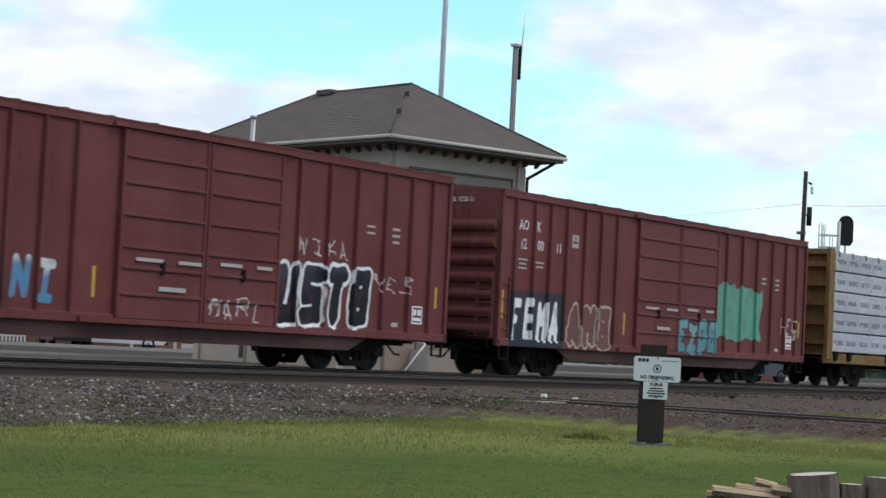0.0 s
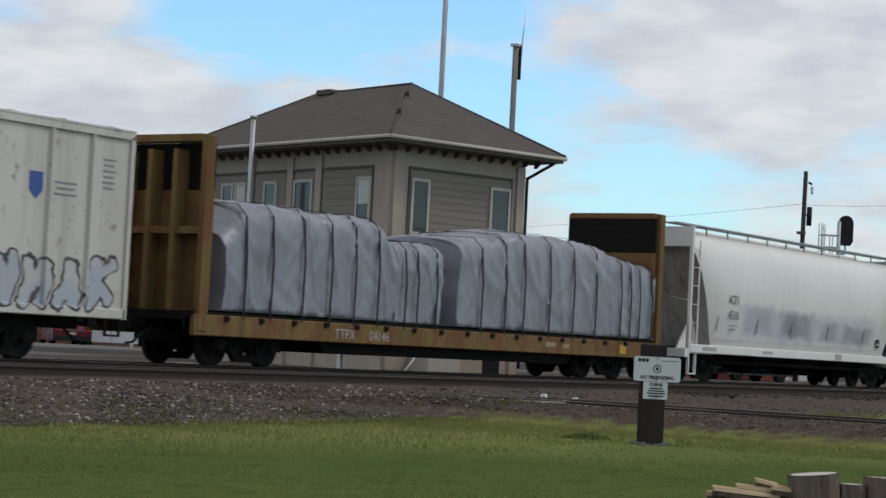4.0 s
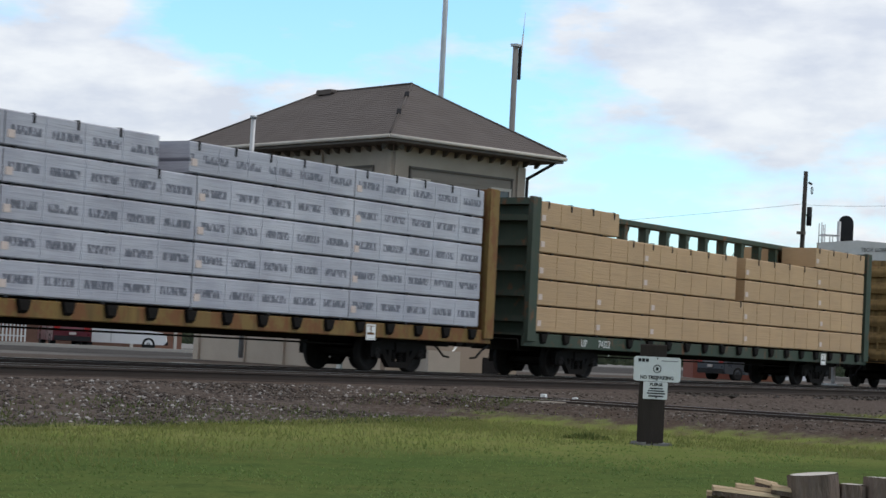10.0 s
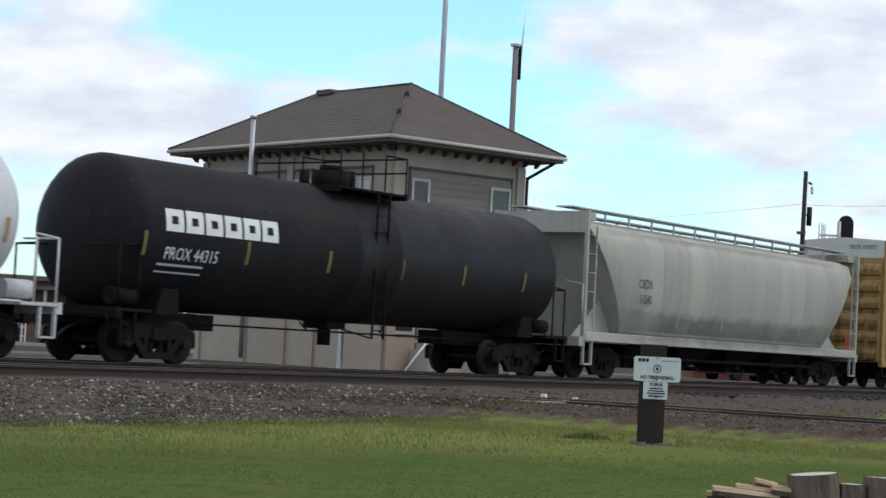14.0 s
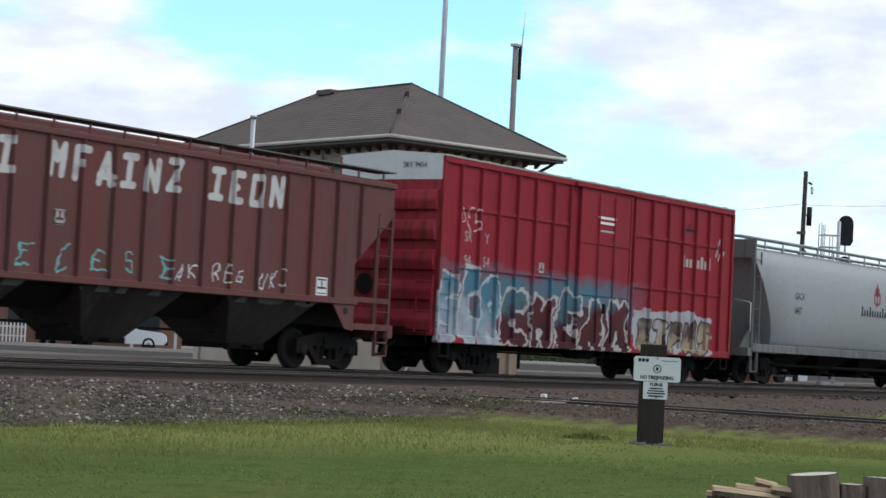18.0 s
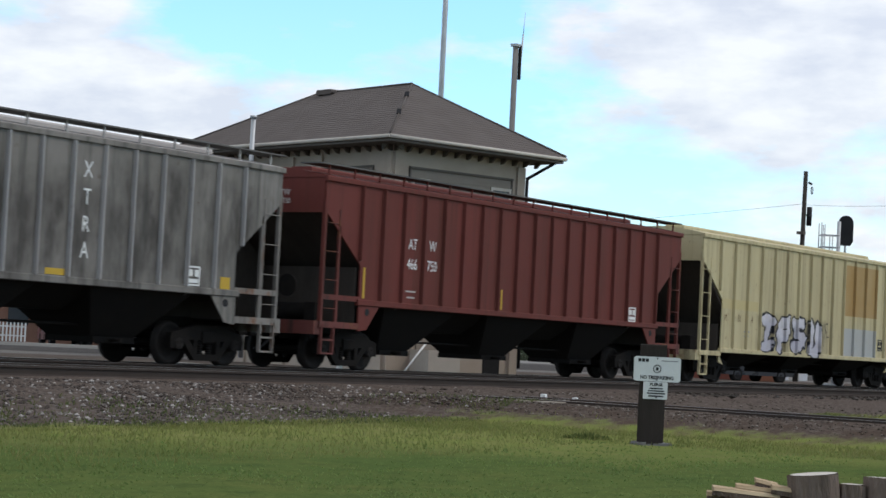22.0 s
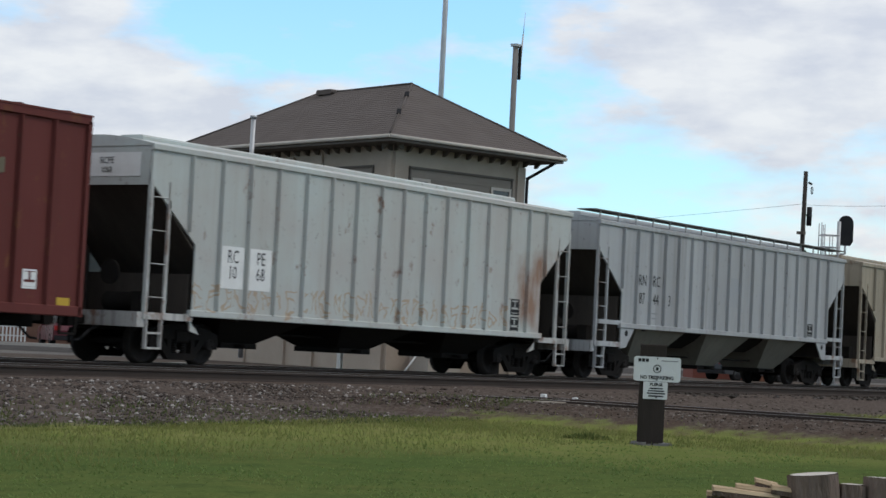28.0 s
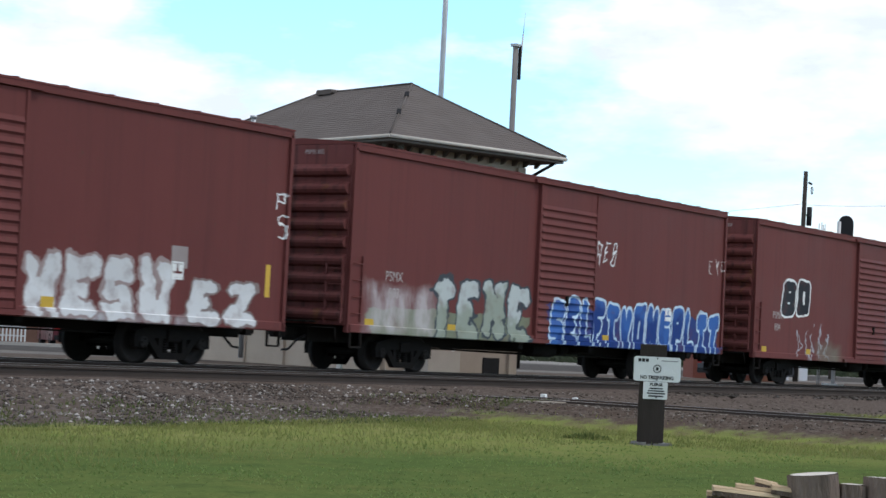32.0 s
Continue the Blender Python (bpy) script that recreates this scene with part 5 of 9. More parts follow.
    # posts: shorter where the end diagonal cuts them
    for p in posts:
        k = h - abs(p)
        zlow = zs + 0.08 if k > run else z1 - drop * max(0.0, min(1.0, (k - 0.04) / (run - 0.04))) + 0.05
        side_parts(c, rib_mat or mat, [p], zlow, zt - 0.10, 0.085, 0.062)
    # gravity bays: steep hoppers with outlet gates, open air between them
    lo, hi = -h + run + 0.45, h - run - 0.45
    w = (hi - lo) / bays
    for k in range(bays):
        a, b = lo + k * w, lo + (k + 1) * w
        m = (a + b) / 2
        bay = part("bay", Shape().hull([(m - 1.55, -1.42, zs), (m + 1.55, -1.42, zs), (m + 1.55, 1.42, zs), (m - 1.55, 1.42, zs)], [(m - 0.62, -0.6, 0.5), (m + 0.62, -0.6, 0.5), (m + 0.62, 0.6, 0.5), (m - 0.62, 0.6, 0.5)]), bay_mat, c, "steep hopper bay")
        part("outlet_gate", Shape().box(m - 0.6, m + 0.6, -0.66, 0.66, 0.38, 0.5).tube((m - 0.1, -0.95, 0.44), (m - 0.1, -0.64, 0.44), 0.04, 6), STEEL_DARK, bay)
        # the ridge is black: the gap's shade is put into its colour
        if k:
            part("cross_ridge", Shape().hull([(a - 1.0, -1.30, zs), (a + 1.0, -1.30, zs), (a + 1.0, 1.30, zs), (a - 1.0, 1.30, zs)], [(a - 0.8, -0.5, 0.98), (a + 0.8, -0.5, 0.98), (a + 0.8, 0.5, 0.98), (a - 0.8, 0.5, 0.98)]), STEEL_DARK, c, "black ridge standing for shade between the bays")
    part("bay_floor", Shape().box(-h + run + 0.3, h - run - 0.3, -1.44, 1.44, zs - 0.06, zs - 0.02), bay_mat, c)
    part("brake_pipe", Shape().tube((-h + 1.0, -0.42, 0.72), (h - 1.0, -0.42, 0.72), 0.03, 6), STEEL_DARK, c)
    running_gear(c, L, inset)
    return c


def round_hopper(name, label, x, L, zt, zs, mat, prof, x_top, x_bot, frame_mat=None, bays=4, inset=1.8, rail_mat=None, ticks=(), end_mat=None):
    """Covered hopper with a smooth bulging body; prof: half section of (y, z), top to bottom;
    the body ends slope from x_top at the roof to x_bot at the sill."""
    c = new_car(name, label, "hopper car", x)
    h = L / 2
    frame_mat, rail_mat = frame_mat or mat, rail_mat or GALV
    top, bot = prof[0][1], prof[-1][1]
    ring = [(y, z) for y, z in prof] + [(-y, z) for y, z in reversed(prof)]
    def xe(z):
        k = (top - z) / (top - bot)
        return x_top + (x_bot - x_top) * max(0.0, (k - 0.12) / 0.88)
    st = [-1.0, -0.995] + [-1 + 0.25 * i for i in range(1, 8)] + [0.995, 1.0]
    rings = []
    for s in st:
        sh = 0.985 if abs(s) == 1.0 else 1.0
        rings.append([(s * xe(z), y * sh, z) for y, z in ring])
    part("body", Shape().loft(rings, caps=False), mat, c)
    for ring_end in (rings[0], rings[-1]):
        part("end_sheet", Shape().face(ring_end), end_mat or mat, c, "sloping end sheet")
    for s in (-1, 1):
        part("end_post", Shape().box(s * (h - 0.08) - 0.05, s * (h - 0.08) + 0.05, -1.5, -1.4, zs - 0.1, zt - 0.1).box(s * (h - 0.08) - 0.05, s * (h - 0.08) + 0.05, 1.4, 1.5, zs - 0.1, zt - 0.1), frame_mat, c)
        part("end_header", Shape().box(min(s * (h - 0.1), s * (x_top - 0.2)), max(s * (h - 0.1), s * (x_top - 0.2)), -1.35, 1.35, zt - 0.35, zt - 0.12).box(s * (h - 0.1) - 0.04, s * (h - 0.1) + 0.04, -1.45, 1.45, zt - 0.7, zt - 0.12), frame_mat, c)
        ladder(c, s * (h - 0.1), s * (h - 0.55), zs - 0.05, zt - 0.5, -1.46, frame_mat, 6)
        part("end_sill", Shape().box(s * h - 0.16, s * h + 0.14, -1.48, 1.48, zs - 0.25, zs), frame_mat, c)
        part("end_floor", Shape().box(min(s * (h - 0.1), s * (x_bot - 0.1)), max(s * (h - 0.1), s * (x_bot - 0.1)), -1.40, 1.40, zs - 0.14, zs - 0.08), frame_mat, c)
        part("sill_web", Shape().hull([(s * (h - 0.35), -0.95, zs), (s * (x_bot + 0.2), -0.95, zs), (s * (x_bot + 0.05), -0.95, zs + 1.5)], [(s * (h - 0.35), -0.9, zs), (s * (x_bot + 0.2), -0.9, zs), (s * (x_bot + 0.05), -0.9, zs + 1.5)]), frame_mat, c, "triangular end web")
        part("step", Shape().box(s * (h - 0.3) - 0.22, s * (h - 0.3) + 0.22, -1.5, -1.42, zs - 0.75, zs - 0.71).box(s * (h - 0.3) - 0.24, s * (h - 0.3) - 0.2, -1.5, -1.42, zs - 0.75, zs - 0.1).box(s * (h - 0.3) + 0.2, s * (h - 0.3) + 0.24, -1.5, -1.42, zs - 0.75, zs - 0.1), frame_mat, c)
        part("stub_sill", Shape().box(min(s * (h - 0.1), s * (x_bot - 1.8)), max(s * (h - 0.1), s * (x_bot - 1.8)), -0.35, 0.35, 0.66, 1.0), STEEL_DARK, c)
        part("handhold", Shape().tube((s * (h + 0.02), -1.45, zs), (s * (h + 0.02), -1.45, zs + 1.4), 0.02, 5).tube((s * (h + 0.02), -1.45, zs + 1.4), (s * (h + 0.02), -0.9, zs + 1.5), 0.02, 5), rail_mat, c)
    part("side_sill", Shape().box(-h + 0.1, h - 0.1, -1.52, -1.36, zs - 0.12, zs + 0.14, 0.02).box(-h + 0.1, h - 0.1, 1.36, 1.52, zs - 0.12, zs + 0.14, 0.02), frame_mat, c)
    # roof walk with stanchions
    for k in range(int(L / 1.3)):
        q = -h + 0.5 + k * (L - 1.0) / (int(L / 1.3) - 1)
        for y in (-0.98, 0.94):
            part("walk_support", Shape().box(q - 0.025, q + 0.025, y, y + 0.04, top - 0.25, zt - 0.02), rail_mat, c)
    for y in (-1.05, 0.5):
        part("running_board", Shape().box(-h - 0.05, h + 0.05, y, y + 0.55, zt - 0.02, zt + 0.015), rail_mat, c, "grated roof walkway")
    part("roof_hatch", Shape().box(-h + 1.5, h - 1.5, -0.28, 0.28, top - 0.1, top + 0.12, 0.04), mat, c)
    lo, hi = -x_bot + 0.3, x_bot - 0.3
    w = (hi - lo) / bays
    for k in range(bays):
        a, e = lo + k * w, lo + (k + 1) * w
        m = (a + e) / 2
        bay = part("bay", Shape().hull([(a + 0.1, -1.2, zs), (e - 0.1, -1.2, zs), (e - 0.1, 1.2, zs), (a + 0.1, 1.2, zs)], [(m - 0.4, -0.5, 0.45), (m + 0.4, -0.5, 0.45), (m + 0.4, 0.5, 0.45), (m - 0.4, 0.5, 0.45)]), STEEL_DARK, c, "steep hopper bay")
        part("outlet_gate", Shape().box(m - 0.5, m + 0.5, -0.6, 0.6, 0.32, 0.45).tube((m, -1.0, 0.38), (m, -0.6, 0.38), 0.05, 8), STEEL_DARK, bay)
    part("pneumatic_pipe", Shape().tube((-x_bot + 0.4, -1.1, 0.62), (x_bot - 0.4, -1.1, 0.62), 0.055, 8), STEEL_DARK, c)
    for q, z in ticks:
        part("panel_mark", Shape().box(q - 0.04, q + 0.04, -1.57, -1.35, z - 0.3, z + 0.3), BLACK_STENCIL, c)
    running_gear(c, L, inset)
    return c


def tank_car(name, label, x, L, r, zc, tank_l, mat, end_mat, strap=None, jacket=False, inset=1.7):
    """Tank car: shell with domed heads, stub sills, valve platform, side rails and ladders."""
    c = new_car(name, label, "tank car", x)
    h, t = L / 2, tank_l / 2
    n = 36
    def ring(xx, rr):
        return [(xx, rr * math.cos(2 * math.pi * k / n), zc + rr * math.sin(2 * math.pi * k / n)) for k in range(n)]
    st = [(-t + 0.7 * (1 - math.cos(a)), r * math.sin(a)) for a in [math.pi / 2 * k / 7 for k in range(1, 8)]]
    prof = [(-t, 0.02)] + st + [(-0.9, r), (-0.88, r + 0.012), (-0.7, r + 0.012), (-0.68, r), (0.68, r), (0.7, r + 0.012), (0.88, r + 0.012), (0.9, r)] + [(-a, b) for a, b in reversed(st)] + [(t, 0.02)]
    part("tank", Shape().loft([ring(a, b) for a, b in prof]), mat, c)
    for s in (-1, 1):
        part("stub_sill", Shape().box(min(s * (h - 0.05), s * (h - 4.2)), max(s * (h - 0.05), s * (h - 4.2)), -0.36, 0.36, 0.72, 1.06), STEEL_DARK, c)
        part("saddle", Shape().hull([(s * (h - inset) - 0.35, -1.25, 1.0), (s * (h - inset) + 0.35, -1.25, 1.0), (s * (h - inset) + 0.35, 1.25, 1.0), (s * (h - inset) - 0.35, 1.25, 1.0)], [(s * (h - inset) - 0.25, -1.3, zc - 0.72 * r), (s * (h - inset) + 0.25, -1.3, zc - 0.72 * r), (s * (h - inset) + 0.25, 1.3, zc - 0.72 * r), (s * (h - inset) - 0.25, 1.3, zc - 0.72 * r)]), end_mat, c)
        part("end_platform", Shape().box(min(s * h, s * (h - 1.0)), max(s * h, s * (h - 1.0)), -1.48, 1.48, 1.02, 1.08).box(s * h - 0.06, s * h + 0.06, -1.5, 1.5, 0.88, 1.1), end_mat, c)
        rl = Shape()
        for y in (-1.42, 1.42):
            for q in (0.04, 0.62):
                rl.tube((s * (h - q), y, 1.05), (s * (h - q), y, 2.3), 0.024, 6)
            rl.tube((s * (h - 0.04), y, 2.3), (s * (h - 0.62), y, 2.36), 0.024, 6)
        rl.tube((s * (h - 0.04), -1.42, 2.3), (s * (h - 0.04), -0.5, 2.3), 0.024, 6).tube((s * (h - 0.04), 0.5, 2.3), (s * (h - 0.04), 1.42, 2.3), 0.024, 6)
        part("end_railing", rl, end_mat, c)
        part("step", Shape().box(s * (h - 0.3) - 0.2, s * (h - 0.3) + 0.2, -1.5, -1.42, 0.42, 0.46).box(s * (h - 0.3) - 0.22, s * (h - 0.3) - 0.18, -1.5, -1.42, 0.42, 1.0).box(s * (h - 0.3) + 0.18, s * (h - 0.3) + 0.22, -1.5, -1.42, 0.42, 1.0), end_mat, c)
        part("brake_cylinder", Shape().tube((s * (h - 1.0), -0.95, 1.32), (s * (h - 0.3), -0.95, 1.32), 0.18, 12), end_mat, c)
    # fittings platform on top, with its dome, valves and railing
    part("manway", Shape().tube((-0.05, 0, zc + r - 0.1), (-0.05, 0, zc + r + 0.38), 0.45, 18).tube((-0.05, 0, zc + r + 0.38), (-0.05, 0, zc + r + 0.5), 0.28, 14), end_mat, c)
    part("valve", Shape().tube((0.75, 0, zc + r - 0.1), (0.75, 0, zc + r + 0.45), 0.1, 10).tube((-0.85, 0.15, zc + r - 0.1), (-0.85, 0.15, zc + r + 0.32), 0.12, 10), end_mat, c)
    part("platform", Shape().box(-1.3, 1.3, -1.25, -0.55, zc + r - 0.12, zc + r - 0.07).box(-1.3, 1.3, 0.55, 1.25, zc + r - 0.12, zc + r - 0.07).box(-1.35, -1.3, -1.25, 1.25, zc + r - 0.2, zc + r - 0.05).box(1.3, 1.35, -1.25, 1.25, zc + r - 0.2, zc + r - 0.05), end_mat, c)
    for q in (-1, 1):
        rl = Shape()
        for y in (-1.22, 1.22):
            for e in (0.45, 1.3):
                rl.tube((q * e, y, zc + r - 0.1), (q * e, y, zc + r + 0.78), 0.022, 6)
            rl.tube((q * 1.3, y, zc + r + 0.78), (q * 0.45, y, zc + r + 0.78), 0.022, 6)
        for e in (0.45, 0.78):
            rl.tube((q * 1.3, -1.22, zc + r + e), (q * 1.3, 1.22, zc + r + e), 0.022, 6)
        part("platform_railing", rl, end_mat, c)
    ladder(c, -0.2, 0.25, 0.75, zc + r - 0.1, -1.5, end_mat, 9)
    part("ladder_brace", Shape().tube((-0.2, -1.52, 0.75), (-0.75, -1.0, 0.95), 0.02, 5).tube((0.25, -1.52, 0.75), (0.8, -1.0, 0.95), 0.02, 5), end_mat, c)
    part("bottom_outlet", Shape().tube((0, 0, zc - r + 0.1), (0, 0, 0.55), 0.16, 12).box(-0.35, 0.35, -0.35, 0.35, zc - r - 0.16, zc - r + 0.02), end_mat, c)
    part("brake_rod", Shape().tube((-h + 3, -0.6, 0.86), (h - 3, -0.6, 0.86), 0.022, 5).tube((-1.4, -0.6, 0.86), (-1.6, -0.5, 1.05), 0.022, 5).tube((1.4, -0.6, 0.86), (1.6, -0.5, 1.05), 0.022, 5), end_mat, c)
    if jacket:
        part("side_rail", Shape().tube((-h + 1, -1.46, 1.08), (h - 1, -1.46, 1.08), 0.03, 6), end_mat, c, "long grab rail")
        for q in (-5.5, -3.6, -1.8, 1.8, 3.6, 5.5):
            part("rail_strut", Shape().tube((q, -1.46, 1.08), (q - 0.35, -1.25, zc - 0.6), 0.022, 5), end_mat, c)
    if strap:
        for q in ((1.2, 4.43, 7.71) if jacket else (-8.0, -4.8, -1.95, 0.88, 3.5, 6.3)):
            if abs(q) < t - 0.3:
                a0, a1 = radians(161), radians(179)
                pts = [(r + 0.006, a0 + (a1 - a0) * k / 5) for k in range(6)]
                st_ = Shape()
                for (ra, aa), (rb, ab) in zip(pts, pts[1:]):
                    st_.face([(q - 0.05, ra * math.cos(aa), zc + ra * math.sin(-aa)), (q + 0.05, ra * math.cos(aa), zc + ra * math.sin(-aa)), (q + 0.05, rb * math.cos(ab), zc + rb * math.sin(-ab)), (q - 0.05, rb * math.cos(ab), zc + rb * math.sin(-ab))])
                part("reflective_stripe", st_, strap, c, "dull yellow reflective stripe")
    running_gear(c, L, inset)
    return c


def beam_flat(name, label, x, L, mat, zt=4.62, inset=3.4):
    """Centre-beam flat: deck, end bulkheads and the trussed beam along the middle."""
    c = new_car(name, label, "flatcar", x)
    h = L / 2
    part("side_sill", Shape().box(-h, h, -1.42, -1.34, 0.78, 1.12, 0.02).box(-h, h, 1.34, 1.42, 0.78, 1.12, 0.02), mat, c)
    part("deck", Shape().box(-h, h, -1.40, 1.40, 1.06, 1.12), mat, c)
    part("centre_sill", Shape().box(-h + 0.2, h - 0.2, -0.32, 0.32, 0.66, 1.06), STEEL_DARK, c)
    n = 19
    for k in range(n):
        q = -h + 0.9 + k * (L - 1.8) / (n - 1)
        if -9.2 < q < -6.0:
            continue
        part("stake_pocket", Shape().hull([(q - 0.16, -1.42, 1.12), (q + 0.16, -1.42, 1.12), (q + 0.10, -1.42, 0.86), (q - 0.10, -1.42, 0.86)], [(q - 0.16, -1.50, 1.12), (q + 0.16, -1.50, 1.12), (q + 0.10, -1.50, 0.92), (q - 0.10, -1.50, 0.92)]), STEEL_DARK, c)
    for s in (-1, 1):
        b = part("bulkhead", Shape().box(min(s * (h - 0.32), s * (h - 0.26)), max(s * (h - 0.32), s * (h - 0.26)), -1.42, 1.42, 1.1, zt), mat, c, "steel end bulkhead")
        for y in (-1.5, 1.36):
            part("bulkhead_post", Shape().box(s * (h - 0.22) - 0.18, s * (h - 0.22) + 0.22, y, y + 0.14, 0.9, zt + 0.02, 0.02), mat, b)
        for z in (1.5, 2.15, 2.8, 3.45, 4.1, zt - 0.1):
            part("bulkhead_rib", Shape().box(min(s * (h - 0.26), s * (h - 0.02)), max(s * (h - 0.26), s * (h - 0.02)), -1.36, 1.36, z - 0.09, z + 0.06), mat, b)
    part("top_chord", Shape().box(-h + 0.3, h - 0.3, -0.17, 0.17, zt - 0.16, zt, 0.02), mat, c)
    for k in range(17):
        q = -h + 1.0 + k * (L - 2.0) / 16
        part("beam_post", Shape().box(q - 0.10, q + 0.10, -0.13, 0.13, 1.12, zt - 0.16), mat, c)
    for k in range(16):
        q = -h + 1.0 + k * (L - 2.0) / 16
        part("gusset", Shape().hull([(q + 0.1, -0.02, zt - 0.16), (q + 0.42, -0.02, zt - 0.16), (q + 0.1, -0.02, zt - 0.75)], [(q + 0.1, 0.02, zt - 0.16), (q + 0.42, 0.02, zt - 0.16), (q + 0.1, 0.02, zt - 0.75)]), mat, c)
    part("brake_rod", Shape().tube((-h + 3, -0.5, 0.6), (h - 3, -0.5, 0.6), 0.022, 5), STEEL_DARK, c)
    running_gear(c, L, inset)
    return c


def wrap_material(name, base, alt, mark=None):
    """Paper or film round lumber packs: creases, board ends telegraphing through, dull prints."""
    m = bpy.data.materials.new(name)
    m.use_nodes = True
    N = Nodes(m.node_tree)
    co = N.add("ShaderNodeTexCoord").outputs["Object"]
    a, b = N.noise(co, 0.8, 4.0), N.noise(N.scaled(co, (0.3, 1, 9)), 3.0, 4.0)
    r = N.add("ShaderNodeObjectInfo").outputs["Random"]
    c = N.mix(N.ramp(a, 0.3, 0.7), base, alt)
    c = N.mix(N.math("MULTIPLY", r, 0.35), c, tuple(0.82 * q for q in alt))
    c = N.mix(N.ramp(b, 0.5, 0.7, 0.0, 0.35), c, tuple(0.7 * q for q in alt))
    if mark:
        sep = N.add("ShaderNodeSeparateXYZ")
        N.put(sep.inputs[0], co)
        w = N.noise(N.scaled(co, (19.0, 0.0, 5.0)), 1.0, 1.0)
        band = N.math("ABSOLUTE", N.math("SUBTRACT", N.math("FRACT", N.math("DIVIDE", N.math("SUBTRACT", sep.outputs[2], 1.14), 0.684)), 0.5))
        word = N.math("ABSOLUTE", N.math("SUBTRACT", N.math("FRACT", N.math("DIVIDE", N.math("ADD", sep.outputs[0], 10.8), 1.08)), 0.5))
        on = N.math("MULTIPLY", N.math("LESS_THAN", band, 0.12), N.math("LESS_THAN", word, 0.37))
        c = N.mix(N.math("MULTIPLY", on, N.ramp(w, 0.40, 0.50, 0.0, 0.85)), c, mark)
    principled(N, c, 0.5 if mark else 0.75, 0.0, N.math("ADD", a, b), 0.35, 0.03)
    return m


def lumber(car, x, L, mat, label, rows, zt=4.56, z0=1.14, strap=BLACK_PAINT, tag=PAPER, seam=None):
    """Two stacks of lumber packs, one on each side of the beam. rows: bottom to top, each a list of (x0, x1)."""
    n = len(rows)
    ph = (zt - z0) / n
    for s in (-1, 1):
        st = thing("lumber_stack", label, "lumber", "lumber loads on the centre-beam cars", m=pose(x, 0, 0))
        MOVERS.append((st, x))
        for k, row in enumerate(rows):
            za, zb = z0 + k * ph + 0.035, z0 + (k + 1) * ph - 0.005
            for a, b in row:
                y0, y1 = (-1.44, -0.22) if s < 0 else (0.22, 1.44)
                p = part("lumber_pack", Shape().box(a + 0.015, b - 0.015, y0, y1, za, zb, 0.025), mat, st)
                if s < 0:
                    m = max(1, round((b - a) / 1.02))
                    for q in range(1, m):
                        xx = a + q * (b - a) / m
                        part("fold", Shape().box(xx - 0.008, xx + 0.008, y0 - 0.006, y0 + 0.01, za + 0.02, zb - 0.02), seam or mat, p)
                    part("paper_tag", Shape().box(a + 0.08, a + 0.26, y0 - 0.012, y0, za + 0.14, za + 0.29), tag, p, "small printed paper tag")
        # timbers between the layers
        for k in range(n):
            for q in even(-L / 2 + 1.2, L / 2 - 1.2, 9):
                yy = (-1.44, -0.3) if s < 0 else (0.3, 1.44)
                if any(a <= q <= b for a, b in rows[k]):
                    part("dunnage", Shape().box(q - 0.05, q + 0.05, yy[0], yy[1], z0 + k * ph - 0.006, z0 + k * ph + 0.035), strap, st)
        if s < 0:
            for q in even(-L / 2 + 0.9, L / 2 - 0.9, 19):
                top = z0
                for k, row in enumerate(rows):
                    if any(a + 0.05 <= q <= b - 0.05 for a, b in row):
                        top = z0 + (k + 1) * ph
                part("tie_down", Shape().box(q - 0.022, q + 0.022, -1.462, -1.448, top - 0.18, top + 0.01).box(q - 0.022, q + 0.022, -1.46, -0.2, top, top + 0.012), strap, st, "dark steel tie-down cable end")


def beam_car(name, label, x, L, mat, wrap, load_label, rows, seam=None):
    beam = beam_flat(name, label, x, L, mat)
    lumber(beam, x, L, wrap, load_label, rows, seam=seam)
    return beam
# ---------- the cars, front to back ----------
OXIDE = (0.128, 0.037, 0.035)
W, K = (0.72, 0.73, 0.72), (0.02, 0.02, 0.025)
TAN_WRAP = wrap_material("tan_paper_wrap", (0.45, 0.295, 0.155), (0.38, 0.25, 0.135))
TAN_SEAM = surface("tan_fold_shadow", (0.36, 0.24, 0.12), (0.30, 0.2, 0.1), 0.8)
WHITE_WRAP = wrap_material("white_printed_film", (0.45, 0.445, 0.48), (0.30, 0.295, 0.33), (0.05, 0.05, 0.07))
WHITE_SEAM = surface("white_film_fold", (0.40, 0.41, 0.46), (0.33, 0.34, 0.38), 0.6)
YEL_FLAT = paint("yellow_flat_paint", (0.175, 0.112, 0.038), streak=(0.05, 0.035, 0.025), streaks=0.7, rust=0.75)
GREEN_FLAT = paint("green_flat_paint", (0.034, 0.052, 0.036), rust=0.3)
TAN_FLAT = paint("brown_flat_paint", (0.22, 0.15, 0.075), rust=0.6)

